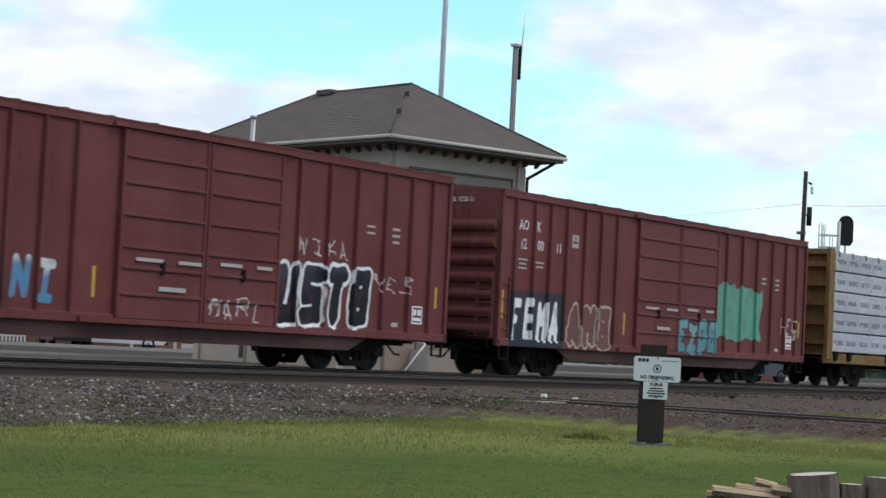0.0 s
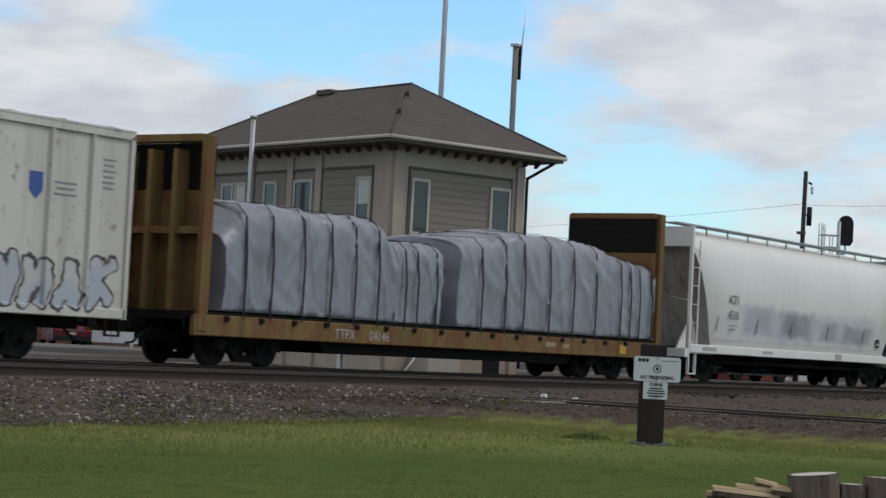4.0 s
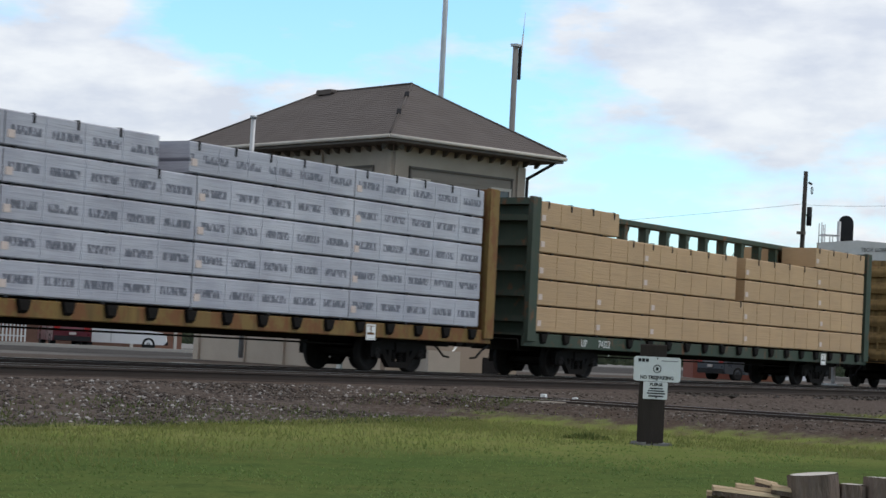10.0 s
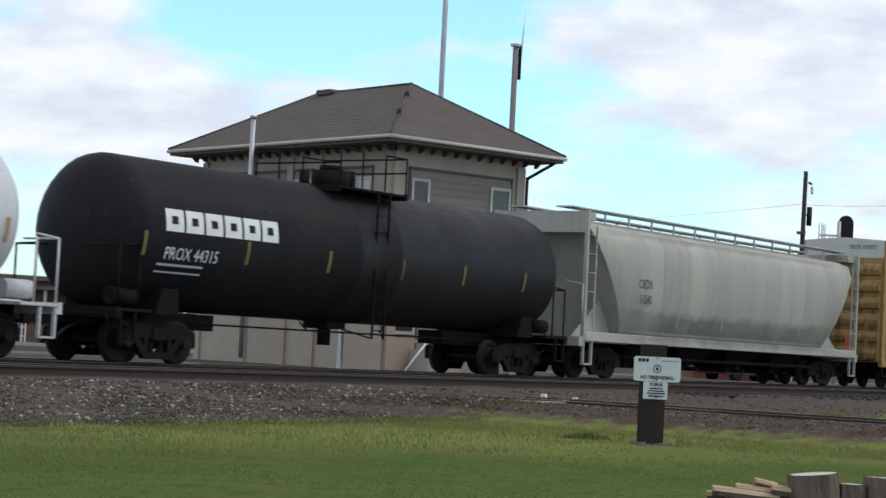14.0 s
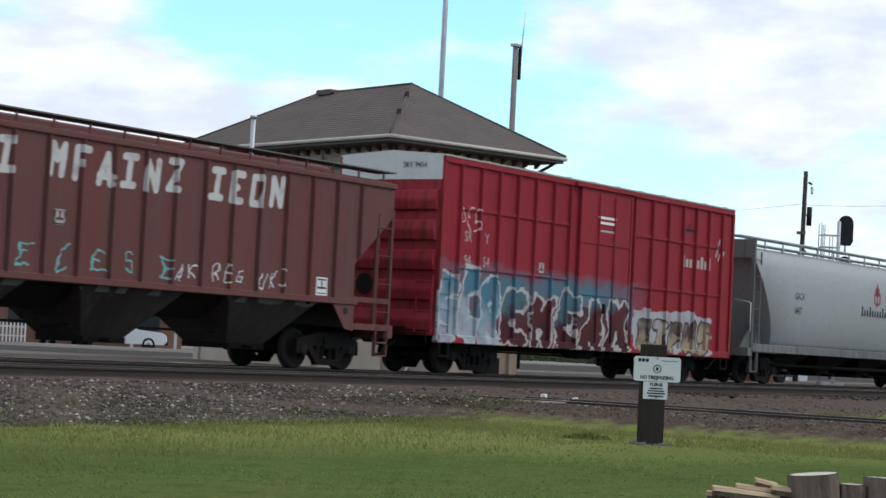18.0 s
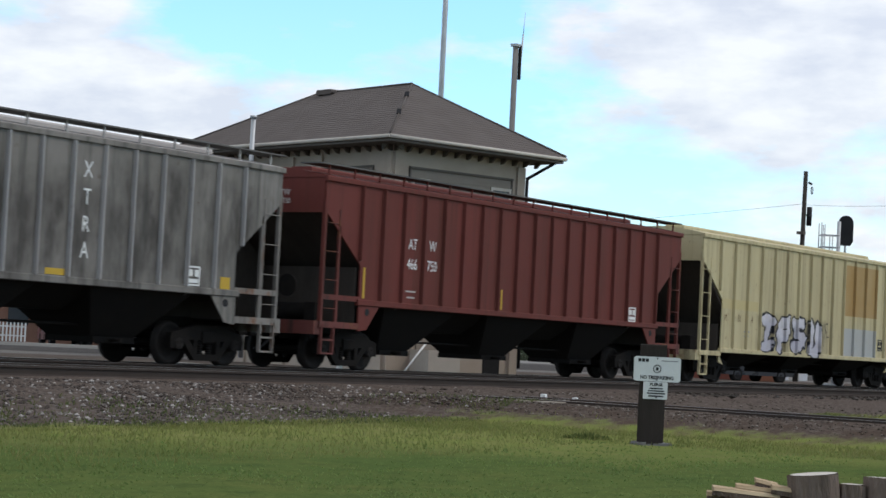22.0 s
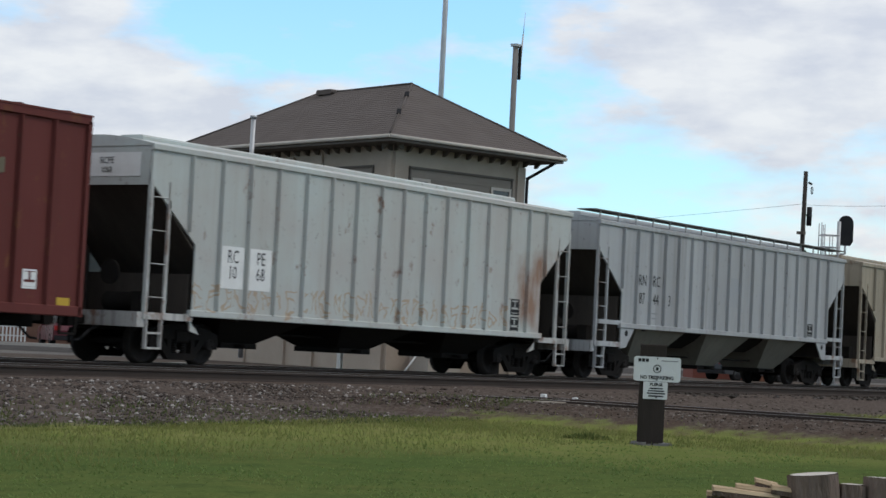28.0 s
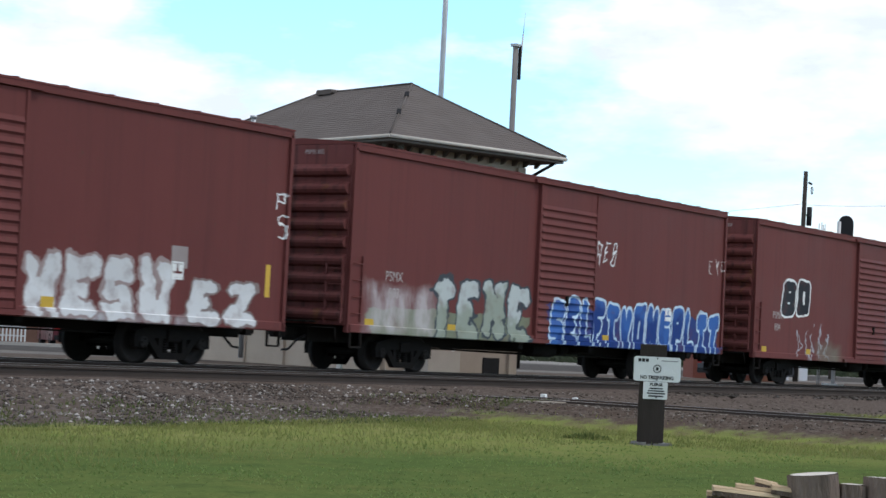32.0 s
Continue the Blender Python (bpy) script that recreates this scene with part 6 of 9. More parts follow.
FULL5 = [[(-10.7, -5.3), (-5.3, 0.0), (0.0, 5.8), (5.8, 10.7)], [(-10.7, -5.3), (-5.3, -1.0), (-1.0, 5.1), (5.1, 10.7)], [(-10.7, -5.3), (-5.3, -1.0), (-1.0, 5.1), (5.1, 10.7)], [(-10.7, -5.3), (-5.3, -1.0), (-1.0, 5.1), (5.1, 10.7)], [(-10.7, -5.3), (-5.3, -1.0), (-1.0, 5.1), (5.1, 10.7)]]
PART5 = [[(-10.9, -7.8), (-7.8, -4.7), (-4.7, 1.45), (1.45, 7.2), (7.2, 10.9)], [(-10.9, -7.8), (-7.8, -4.7), (-4.7, 1.4), (1.4, 7.2), (7.2, 10.9)], [(-10.9, -5.2), (-5.2, 0.8), (1.4, 7.0), (7.0, 10.9)], [(-10.9, -5.2), (-5.2, 0.8), (1.4, 6.9), (6.9, 10.9)], [(-10.9, -6.7), (6.7, 10.9)]]
FILM5 = [[(-10.8, -5.4), (-5.4, 0.0), (0.0, 5.4), (5.4, 10.8)], [(-10.8, -5.4), (-5.4, 0.0), (0.0, 5.4), (5.4, 10.8)], [(-10.8, -5.4), (-5.4, 0.0), (0.0, 5.4), (5.4, 10.8)], [(-10.8, -5.4), (-5.4, 0.0), (0.0, 5.4), (5.4, 10.8)], [(-10.8, -5.4), (-5.4, -1.2), (-0.3, 5.4), (5.4, 10.8)]]

CARS = {}


def build_train():
    C = CARS
    C[0] = beam_car("centre_beam_flatcar", "yellow centre-beam flatcar with steel end bulkheads", 350.5, 22.8, YEL_FLAT, WHITE_WRAP, "lumber packs in white printed film strapped to the car", FILM5, WHITE_SEAM)
    aok_posts = [-8.67, -7.75, -6.95, -6.1, -5.15, -4.27, -3.4, 3.46, 4.55, 5.6, 6.7, 7.75, 8.6]
    p = paint("oxide_paint_green_tag", OXIDE, streak=(0.075, 0.026, 0.024), zones=[("block", -8.85, -6.1, 0.75, 2.2, [(0.035, 0.04, 0.05)], K, 1), ("letters", -8.75, -6.2, 0.82, 2.12, [W], K, "FEMA"), ("fat", -5.9, -3.5, 0.8, 2.0, [(0.15, 0.075, 0.06)], (0.42, 0.34, 0.28), "AMB"), ("wash", 2.9, 6.1, 1.3, 3.0, [(0.12, 0.31, 0.235)], K, 2.0), ("piece", 0.3, 2.9, 0.8, 1.85, [(0.10, 0.24, 0.26), (0.16, 0.30, 0.32)], (0.06, 0.05, 0.06), "EIOB"), ("tag", 7.5, 8.8, 1.5, 2.2, [(0.5, 0.46, 0.44)], K, "HES")])
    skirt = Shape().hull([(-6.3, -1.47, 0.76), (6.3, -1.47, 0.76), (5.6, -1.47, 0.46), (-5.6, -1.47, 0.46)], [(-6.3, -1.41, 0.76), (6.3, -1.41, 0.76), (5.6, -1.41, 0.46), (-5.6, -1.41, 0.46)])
    C[1] = box_car("boxcar", "oxide red ribbed boxcar with white and green graffiti", 327.8, 18.7, 4.66, 0.75, p, aok_posts, [(-2.2, 0.4), (0.4, 2.85)])
    p = paint("oxide_paint_bubble_tag", OXIDE, streak=(0.075, 0.026, 0.024), zones=[("fat", 2.8, 6.3, 0.9, 2.3, [K, (0.05, 0.05, 0.07)], W, "USTB"), ("tag", 3.5, 5.4, 2.42, 2.95, [(0.52, 0.48, 0.46)], K, "NIKA"), ("tag", 6.4, 8.0, 1.75, 2.25, [(0.46, 0.38, 0.36)], K, "YES"), ("letters", -8.4, -6.3, 0.8, 2.1, [(0.10, 0.30, 0.30), (0.62, 0.62, 0.60)], K, "CVA"), ("smear", -6.5, -4.9, 0.9, 2.0, [(0.05, 0.035, 0.035)], K, 3.0), ("letters", -5.0, -3.7, 1.0, 2.0, [(0.10, 0.22, 0.36), (0.55, 0.56, 0.56)], K, "NI")])
    d = paint("oxide_door_small_tag", OXIDE, streak=(0.075, 0.026, 0.024), zones=[("tag", 0.5, 2.4, 0.98, 1.5, [(0.52, 0.48, 0.46)], K, "MARL")])
    C[2] = box_car("boxcar", "oxide red ribbed boxcar with black bubble graffiti", 306.75, 18.8, 4.72, 0.75, p, aok_posts, [(-2.2, 0.4), (0.4, 2.85)], d)
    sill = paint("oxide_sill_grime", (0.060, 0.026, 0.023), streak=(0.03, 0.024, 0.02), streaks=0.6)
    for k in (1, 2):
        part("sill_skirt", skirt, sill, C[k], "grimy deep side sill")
    p = paint("slate_blue_paint", (0.078, 0.098, 0.122), (0.11, 0.135, 0.16), zones=[("wash", -8.1, 8.1, 0.7, 2.05, [(0.26, 0.27, 0.275)], K, 2.2), ("block", -5.92, -5.25, 1.3, 1.95, [(0.04, 0.08, 0.24)], K, 1), ("piece", -5.9, -2.5, 0.75, 2.2, [(0.38, 0.395, 0.40), (0.30, 0.33, 0.355)], K, "REV"), ("piece", 2.6, 8.1, 0.75, 2.0, [(0.38, 0.40, 0.40), (0.30, 0.335, 0.35)], K, "CIAEF"), ("tag", -8.2, -6.6, 3.0, 3.75, [(0.42, 0.43, 0.44)], K, "LEYA"), ("smear", -7.8, -5.9, 0.75, 2.0, [(0.28, 0.36, 0.40), (0.04, 0.04, 0.045)], K, 4.0), ("smear", -7.9, -6.9, 0.75, 1.1, [(0.42, 0.16, 0.05)], K, 2.0)])
    d = paint("pale_blue_door_paint", (0.085, 0.115, 0.15), zones=[("wash", -2.7, 2.6, 0.75, 2.05, [(0.26, 0.265, 0.27)], K, 8.0), ("piece", -2.5, 2.4, 0.8, 2.0, [(0.40, 0.415, 0.415), (0.32, 0.345, 0.365)], K, "KENT")])
    C[3] = box_car("boxcar", "weathered slate blue boxcar covered in white graffiti", 287.4, 16.5, 4.5, 0.75, p, [-7.4, -6.6, -5.85, -5.08, -4.3, -3.53, 3.5, 4.28, 5.03, 5.8, 6.56, 7.33], [(-2.64, -0.05), (-0.05, 2.55)], d, "panel", inset=2.4, roof_mat=ROOF_GREY)
    white = paint("white_hopper_paint", (0.72, 0.70, 0.65), (0.64, 0.62, 0.57), zones=[("mist", -5.6, 6.4, 1.25, 2.45, [(0.46, 0.465, 0.50)], K, 9.0), ("mist", -4.9, -2.7, 1.5, 2.5, [(0.36, 0.37, 0.41)], K, 6.0), ("mist", -2.3, 0.5, 1.45, 2.4, [(0.24, 0.245, 0.28)], K, 2.0), ("mist", 1.0, 2.6, 1.45, 2.15, [(0.32, 0.33, 0.37)], K, 4.0), ("mist", 3.0, 5.7, 1.4, 2.1, [(0.25, 0.255, 0.29)], K, 3.0)], streaks=0.05, rough=0.4, chipped=0.12)
    bulge = [(-0.55, 4.50), (-0.95, 4.42), (-1.25, 4.18), (-1.46, 3.75), (-1.55, 3.2), (-1.55, 2.6), (-1.50, 2.0), (-1.42, 1.4), (-1.38, 1.05)]
    C[4] = round_hopper("covered_hopper", "white smooth-sided covered hopper with grey smudges", 268.95, 16.9, 4.68, 0.98, white, bulge, 8.25, 6.75, end_mat=paint("rusty_end_paint", (0.34, 0.31, 0.28), (0.40, 0.37, 0.34), streak=(0.12, 0.09, 0.07), streaks=0.7, rust=0.3))
    C[5] = bulkhead_flat("bulkhead_flatcar", "yellow bulkhead flatcar with worn black lettering", 248.65, 20.3)
    p = paint("white_reefer_paint", (0.63, 0.60, 0.54), (0.53, 0.49, 0.425), streak=(0.25, 0.22, 0.18), zones=[("smear", -5.3, -2.2, 0.95, 2.2, [(0.10, 0.10, 0.11)], K, 4.1), ("smear", -1.9, 1.5, 0.95, 4.2, [(0.30, 0.22, 0.15)], K, 6.1), ("piece", 1.9, 3.6, 1.0, 2.1, [(0.40, 0.40, 0.40), (0.22, 0.22, 0.23)], (0.08, 0.08, 0.08), "D"), ("piece", 4.0, 8.4, 0.95, 2.0, [(0.40, 0.42, 0.46), (0.50, 0.48, 0.46)], (0.08, 0.07, 0.07), "RNMAK"), ("tag", -8.5, -7.8, 1.0, 2.0, [K], K, 2.0)], rust=0.15)
    C[6] = box_car("refrigerator_car", "dirty white refrigerator boxcar with grey graffiti", 227.75, 17.3, 4.5, 0.85, p, [-7.5, -6.45, -5.35, -4.35, -3.3, -2.3, 3.65, 4.9, 6.4, 7.5], [(-1.9, 1.5)], None, "plug", end_ribs=10, inset=3.0)
    C[7] = beam_car("centre_beam_flatcar", "brown-yellow centre-beam flatcar with full lumber load", 205.15, 22.9, TAN_FLAT, TAN_WRAP, "tan paper-wrapped lumber packs stacked five high", FULL5, TAN_SEAM)
    tb_posts = [-8.72, -7.82, -6.97, -6.09, -5.18, -4.34, -3.46, -2.62, 3.47, 4.37, 5.29, 6.19, 7.08, 8.01, 8.8]
    black_door = paint("black_door_paint", (0.009, 0.010, 0.016), (0.016, 0.017, 0.025), streaks=0.1)
    z66 = [("smear", -6.6, -3.0, 1.5, 2.4, [(0.22, 0.06, 0.04)], K, 4.0), ("piece", -6.7, -2.2, 0.65, 2.25, [(0.11, 0.14, 0.085), (0.17, 0.20, 0.13)], (0.56, 0.56, 0.50), "HOUCI"), ("smear", 2.6, 7.3, 0.7, 2.1, [(0.18, 0.03, 0.03)], K, 6.0), ("fat", 2.8, 6.9, 0.65, 2.0, [(0.70, 0.70, 0.72)], (0.10, 0.03, 0.06), "YAYA!"), ("smear", 7.2, 8.9, 0.9, 2.6, [(0.40, 0.17, 0.09)], K, 2.0)]
    p = paint("boxcar_yellow_green_tag", (0.235, 0.148, 0.058), (0.28, 0.185, 0.08), zones=z66)
    C[8] = box_car("boxcar", "mustard yellow high boxcar with black double doors and graffiti", 182.85, 19.05, 5.15, 0.73, p, tb_posts, [(-2.5, 0.03), (0.03, 2.6)], black_door, "plug", end_ribs=6, trim=None, roof_mat=ROOF_GREY, end_cap=END_GREY)
    C[9] = beam_car("centre_beam_flatcar", "dark green centre-beam flatcar partly loaded with lumber", 159.7, 22.8, GREEN_FLAT, TAN_WRAP, "tan paper-wrapped lumber packs with a stepped top", PART5, TAN_SEAM)
    C[10] = beam_car("centre_beam_flatcar", "yellow centre-beam flatcar with steel end bulkheads", 135.28, 22.85, YEL_FLAT, WHITE_WRAP, "lumber packs in white printed film strapped to the car", FILM5, WHITE_SEAM)
    z67 = [("piece", -7.7, -4.3, 0.75, 1.8, [(0.50, 0.44, 0.38), (0.40, 0.35, 0.30)], (0.08, 0.07, 0.06), "UTB"), ("wash", 2.7, 6.9, 0.85, 2.0, [(0.30, 0.30, 0.265)], K, 5.0), ("piece", 2.7, 7.0, 0.8, 2.1, [(0.33, 0.335, 0.30), (0.28, 0.28, 0.25)], (0.10, 0.10, 0.09), "OBNH"), ("tag", -3.5, -2.6, 1.1, 1.7, [(0.07, 0.05, 0.03)], K, "JES")]
    p = paint("boxcar_yellow_grey_tag", (0.315, 0.20, 0.078), (0.36, 0.24, 0.10), zones=z67)
    C[11] = box_car("boxcar", "bright yellow high boxcar with black double doors", 112.7, 19.0, 5.18, 0.75, p, tb_posts, [(-2.5, 0.03), (0.03, 2.6)], black_door, "plug", end_ribs=6, roof_mat=ROOF_GREY, end_cap=END_GREY)
    grey = paint("pale_grey_hopper_paint", (0.385, 0.368, 0.318), (0.43, 0.415, 0.362), streaks=0.2, zones=[("mist", -7.4, 7.6, 1.05, 2.0, [(0.17, 0.165, 0.14)], K, 4.0), ("mist", -8.8, 8.8, 3.95, 4.4, [(0.24, 0.225, 0.20)], K, 7.0)], chipped=0.2)
    bulge2 = [(-0.6, 4.28), (-1.0, 4.24), (-1.3, 4.1), (-1.5, 3.7), (-1.55, 3.2), (-1.55, 2.65), (-1.50, 2.15), (-1.40, 1.7), (-1.27, 1.35), (-1.16, 1.15)]
    C[12] = round_hopper("covered_hopper", "pale grey smooth-sided covered hopper with roof walk", 91.6, 18.85, 4.62, 1.12, grey, bulge2, 8.95, 6.85, inset=1.8)
    C[13] = tank_car("tank_car", "glossy black tank car with yellow reflective stripes", 72.7, 17.2, 1.57, 2.66, 16.9, paint("black_tank_paint", (0.016, 0.015, 0.016), (0.026, 0.025, 0.026), streak=(0.035, 0.032, 0.03), streaks=0.3, rough=0.52), STEEL_DARK, surface("dull_yellow_tape", (0.20, 0.155, 0.055), (0.13, 0.10, 0.04)))
    C[14] = tank_car("tank_car", "white pressure tank car with railings and side ladder", 53.35, 18.3, 1.5, 2.62, 17.0, paint("white_tank_paint", (0.56, 0.56, 0.56), (0.50, 0.50, 0.50), streak=(0.34, 0.32, 0.30), streaks=0.2, rough=0.35), paint("white_frame_paint", (0.55, 0.55, 0.55)), surface("faded_orange_stripe", (0.42, 0.28, 0.16), (0.3, 0.2, 0.12)), jacket=True)
    grey2 = paint("silver_grey_hopper_paint", (0.30, 0.305, 0.305), (0.34, 0.345, 0.345), streaks=0.05)
    C[15] = round_hopper("covered_hopper", "silver grey smooth-sided covered hopper with mill logo", 32.85, 18.9, 4.62, 1.12, grey2, bulge2, 9.3, 7.4, frame_mat=paint("sooty_frame_paint", (0.145, 0.143, 0.139), streak=(0.03, 0.027, 0.024), streaks=0.7), inset=1.8)
    zr = [("mist", -7.8, 2.2, 1.1, 2.75, [(0.06, 0.16, 0.21)], K, 5.0), ("wash", -5.2, 1.5, 0.7, 1.9, [(0.075, 0.022, 0.026)], K, 6.0), ("piece", -8.0, -5.1, 0.65, 2.5, [(0.30, 0.33, 0.37), (0.17, 0.25, 0.30), (0.07, 0.16, 0.21)], (0.40, 0.42, 0.43), "SCR"), ("piece", -5.1, 1.5, 0.65, 2.2, [(0.06, 0.018, 0.022), (0.08, 0.02, 0.022), (0.07, 0.12, 0.15)], (0.40, 0.37, 0.35), "CHEAM"), ("wash", 1.8, 6.8, 0.75, 2.0, [(0.36, 0.36, 0.37)], K, 2.0), ("piece", 2.1, 6.7, 0.75, 1.75, [(0.30, 0.24, 0.15), (0.33, 0.29, 0.29), (0.10, 0.07, 0.055)], (0.06, 0.04, 0.04), "EIFUS"), ("tag", -7.1, -6.2, 3.5, 4.2, [(0.6, 0.45, 0.45)], K, "DES")]
    p = paint("bright_red_paint", (0.25, 0.022, 0.031), (0.285, 0.032, 0.041), streak=(0.13, 0.018, 0.022), zones=zr)
    C[16] = box_car("boxcar", "bright red high boxcar with blue and white graffiti", 13.85, 15.9, 5.24, 0.75, p, [-7.15, -6.25, -5.4, -4.52, -3.65, -2.74, -1.9, 1.65, 2.72, 3.71, 4.62, 5.44, 6.28, 7.15], [(-1.44, 1.45)], None, "plug", inset=2.4, end_ribs=5, hrails=(4.05, 2.62), roof_mat=ROOF_GREY, end_cap=END_GREY)
    p = paint("brown_hopper_paint", (0.130, 0.047, 0.042), (0.165, 0.062, 0.056), zones=[("letters", -4.75, 4.5, 3.32, 4.18, [(0.50, 0.48, 0.46)], K, "II MFAINZ IEON"), ("tag", -3.4, 1.0, 1.66, 2.25, [(0.16, 0.38, 0.36)], K, "E C E S E"), ("tag", 1.0, 4.7, 1.68, 2.14, [(0.55, 0.56, 0.55)], K, "AK REG UKI"), ("block", -7.4, -6.9, 1.65, 1.9, [(0.45, 0.25, 0.04)], K, 1)])
    # bays far darker than the body: underside shade put into this paint
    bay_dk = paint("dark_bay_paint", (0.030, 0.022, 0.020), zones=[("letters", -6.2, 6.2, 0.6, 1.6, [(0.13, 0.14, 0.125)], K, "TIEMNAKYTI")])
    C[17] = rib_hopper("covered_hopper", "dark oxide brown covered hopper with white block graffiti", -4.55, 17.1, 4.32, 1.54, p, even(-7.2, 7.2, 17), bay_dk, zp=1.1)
    p = paint("dark_green_hopper_paint", (0.031, 0.051, 0.036), (0.044, 0.067, 0.049), zones=[("smear", 1.0, 2.7, 3.0, 3.65, [(0.02, 0.022, 0.02)], K, 2.0), ("tag", 2.4, 3.9, 1.7, 2.1, [(0.45, 0.50, 0.46)], K, 3.0)])
    C[18] = rib_hopper("covered_hopper", "dark green ribbed covered hopper with white lettered panels", -22.95, 17.3, 4.26, 1.54, p, even(-7.2, 7.05, 18), None, zp=1.1)
    p = paint("cream_hopper_paint", (0.47, 0.40, 0.235), (0.52, 0.45, 0.28), streak=(0.16, 0.12, 0.07), streaks=0.45, zones=[("block", 2.4, 5.3, 2.4, 4.15, [(0.33, 0.21, 0.085)], K, 1), ("block", 2.4, 5.3, 1.05, 2.0, [(0.36, 0.36, 0.35)], K, 1), ("block", -7.4, -4.3, 2.25, 2.55, [(0.46, 0.38, 0.20)], K, 1), ("smear", -4.3, 1.3, 1.0, 2.2, [(0.03, 0.028, 0.035)], K, 5.0), ("piece", -4.2, 0.6, 1.0, 2.2, [(0.40, 0.38, 0.43), (0.52, 0.50, 0.54)], K, "IPSU"), ("tag", 0.5, 1.3, 1.6, 2.1, [K], K, "YE")])
    C[19] = rib_hopper("covered_hopper", "cream covered hopper with patched paint and purple graffiti", -41.25, 16.6, 4.4, 0.98, p, [-7.12, -6.13, -5.18, -4.22, -3.25, -2.32, -1.4, -0.45, 0.45, 1.37, 2.32, 3.25, 4.22, 5.17, 6.03, 7.03], None, walk_rail=False)
    p = paint("faded_red_hopper_paint", (0.122, 0.035, 0.029), (0.165, 0.052, 0.044), streak=(0.06, 0.03, 0.022), streaks=0.45)
    C[20] = rib_hopper("covered_hopper", "faded oxide red ribbed covered hopper", -59.5, 17.15, 4.28, 1.54, p, even(-7.2, 7.05, 18), None, zp=1.1)
    p = paint("weathered_grey_hopper_paint", (0.19, 0.173, 0.155), (0.30, 0.28, 0.258), zones=[("smear", -8.4, -2.0, 1.2, 4.1, [(0.045, 0.04, 0.036)], K, 2.0), ("smear", -2.5, 3.5, 1.2, 3.6, [(0.05, 0.044, 0.04)], K, 5.0), ("smear", 2.5, 8.4, 1.2, 4.1, [(0.045, 0.04, 0.036)], K, 8.0)], streak=(0.04, 0.042, 0.037), streaks=0.85)
    # posts paler than the sheets, with their highlight put into this paint
    C[21] = rib_hopper("covered_hopper", "heavily weathered grey covered hopper with streaked sides", -78.1, 17.05, 4.28, 1.52, p, even(-7.2, 7.2, 18), None, zp=1.08, rib_mat=paint("bare_post_paint", (0.36, 0.35, 0.34), streaks=0.5), roof_mat=ROOF_GREY)
    sil = paint("blue_grey_hopper_paint", (0.27, 0.285, 0.295), (0.32, 0.335, 0.345), streaks=0.3)
    bay_g = paint("grey_bay_paint", (0.20, 0.19, 0.158), (0.135, 0.128, 0.108))
    C[22] = rib_hopper("covered_hopper", "light blue-grey ribbed covered hopper with yellow marks", -96.6, 17.2, 4.32, 1.53, sil, even(-7.2, 7.05, 18), bay_g, zp=1.08)
    p = paint("light_grey_hopper_paint", (0.36, 0.37, 0.375), (0.41, 0.42, 0.425), streaks=0.25, zones=[("block", -0.6, 0.3, 2.4, 3.3, [(0.40, 0.41, 0.41)], K, 1)])
    C[23] = rib_hopper("covered_hopper", "light grey ribbed covered hopper with patched panel", -115.2, 17.1, 4.25, 1.52, p, even(-7.2, 7.05, 18), bay_g, zp=1.06)
    p = paint("dirty_cream_hopper_paint", (0.30, 0.26, 0.20), (0.36, 0.315, 0.245), streak=(0.13, 0.105, 0.08), streaks=0.5, zones=[("fat", -3.05, 0.5, 1.0, 2.0, [(0.022, 0.025, 0.04)], W, "JORE"), ("wash", 0.5, 6.0, 1.0, 2.1, [(0.34, 0.32, 0.28)], K, 3.0), ("piece", 0.9, 5.9, 1.0, 1.95, [(0.40, 0.39, 0.35), (0.30, 0.30, 0.28)], (0.06, 0.06, 0.055), "ESORE"), ("tag", 1.0, 6.0, 2.1, 2.6, [(0.22, 0.07, 0.05)], K, "WOKUAMS"), ("tag", 6.0, 7.1, 1.35, 1.8, [(0.22, 0.06, 0.05)], K, "EVS")], rust=0.2)
    C[24] = rib_hopper("covered_hopper", "dirty cream covered hopper with black and white graffiti", -133.5, 16.7, 4.3, 1.0, p, even(-7.2, 7.05, 16), None, walk_rail=False)
    C[25] = rib_hopper("covered_hopper", "light grey ribbed covered hopper with dark patch", -151.8, 16.95, 4.3, 1.49, paint("cool_grey_hopper_paint", (0.35, 0.36, 0.365), (0.40, 0.41, 0.415), streaks=0.25, zones=[("block", -0.35, 0.3, 2.3, 3.2, [(0.30, 0.31, 0.32)], K, 1)]), even(-7.1, 7.0, 18), bay_g, zp=1.06)
    p = paint("dull_white_hopper_paint", (0.42, 0.41, 0.39), (0.48, 0.57, 0.55), streak=(0.35, 0.31, 0.27), streaks=0.3, zones=[("smear", 5.6, 7.6, 1.1, 3.3, [(0.22, 0.10, 0.05)], K, 2.0), ("tag", -6.8, 5.2, 1.1, 1.8, [(0.38, 0.30, 0.22)], K, 7.0)], rust=0.12)
    C[26] = rib_hopper("covered_hopper", "dull white covered hopper with rust streaks", -170.0, 16.5, 4.35, 1.05, p, [-7.04, -6.07, -5.16, -4.21, -3.23, -2.31, -1.37, -0.43, 0.47, 1.38, 2.3, 3.25, 4.15, 5.13, 6.09, 6.93], None, walk_rail=False)
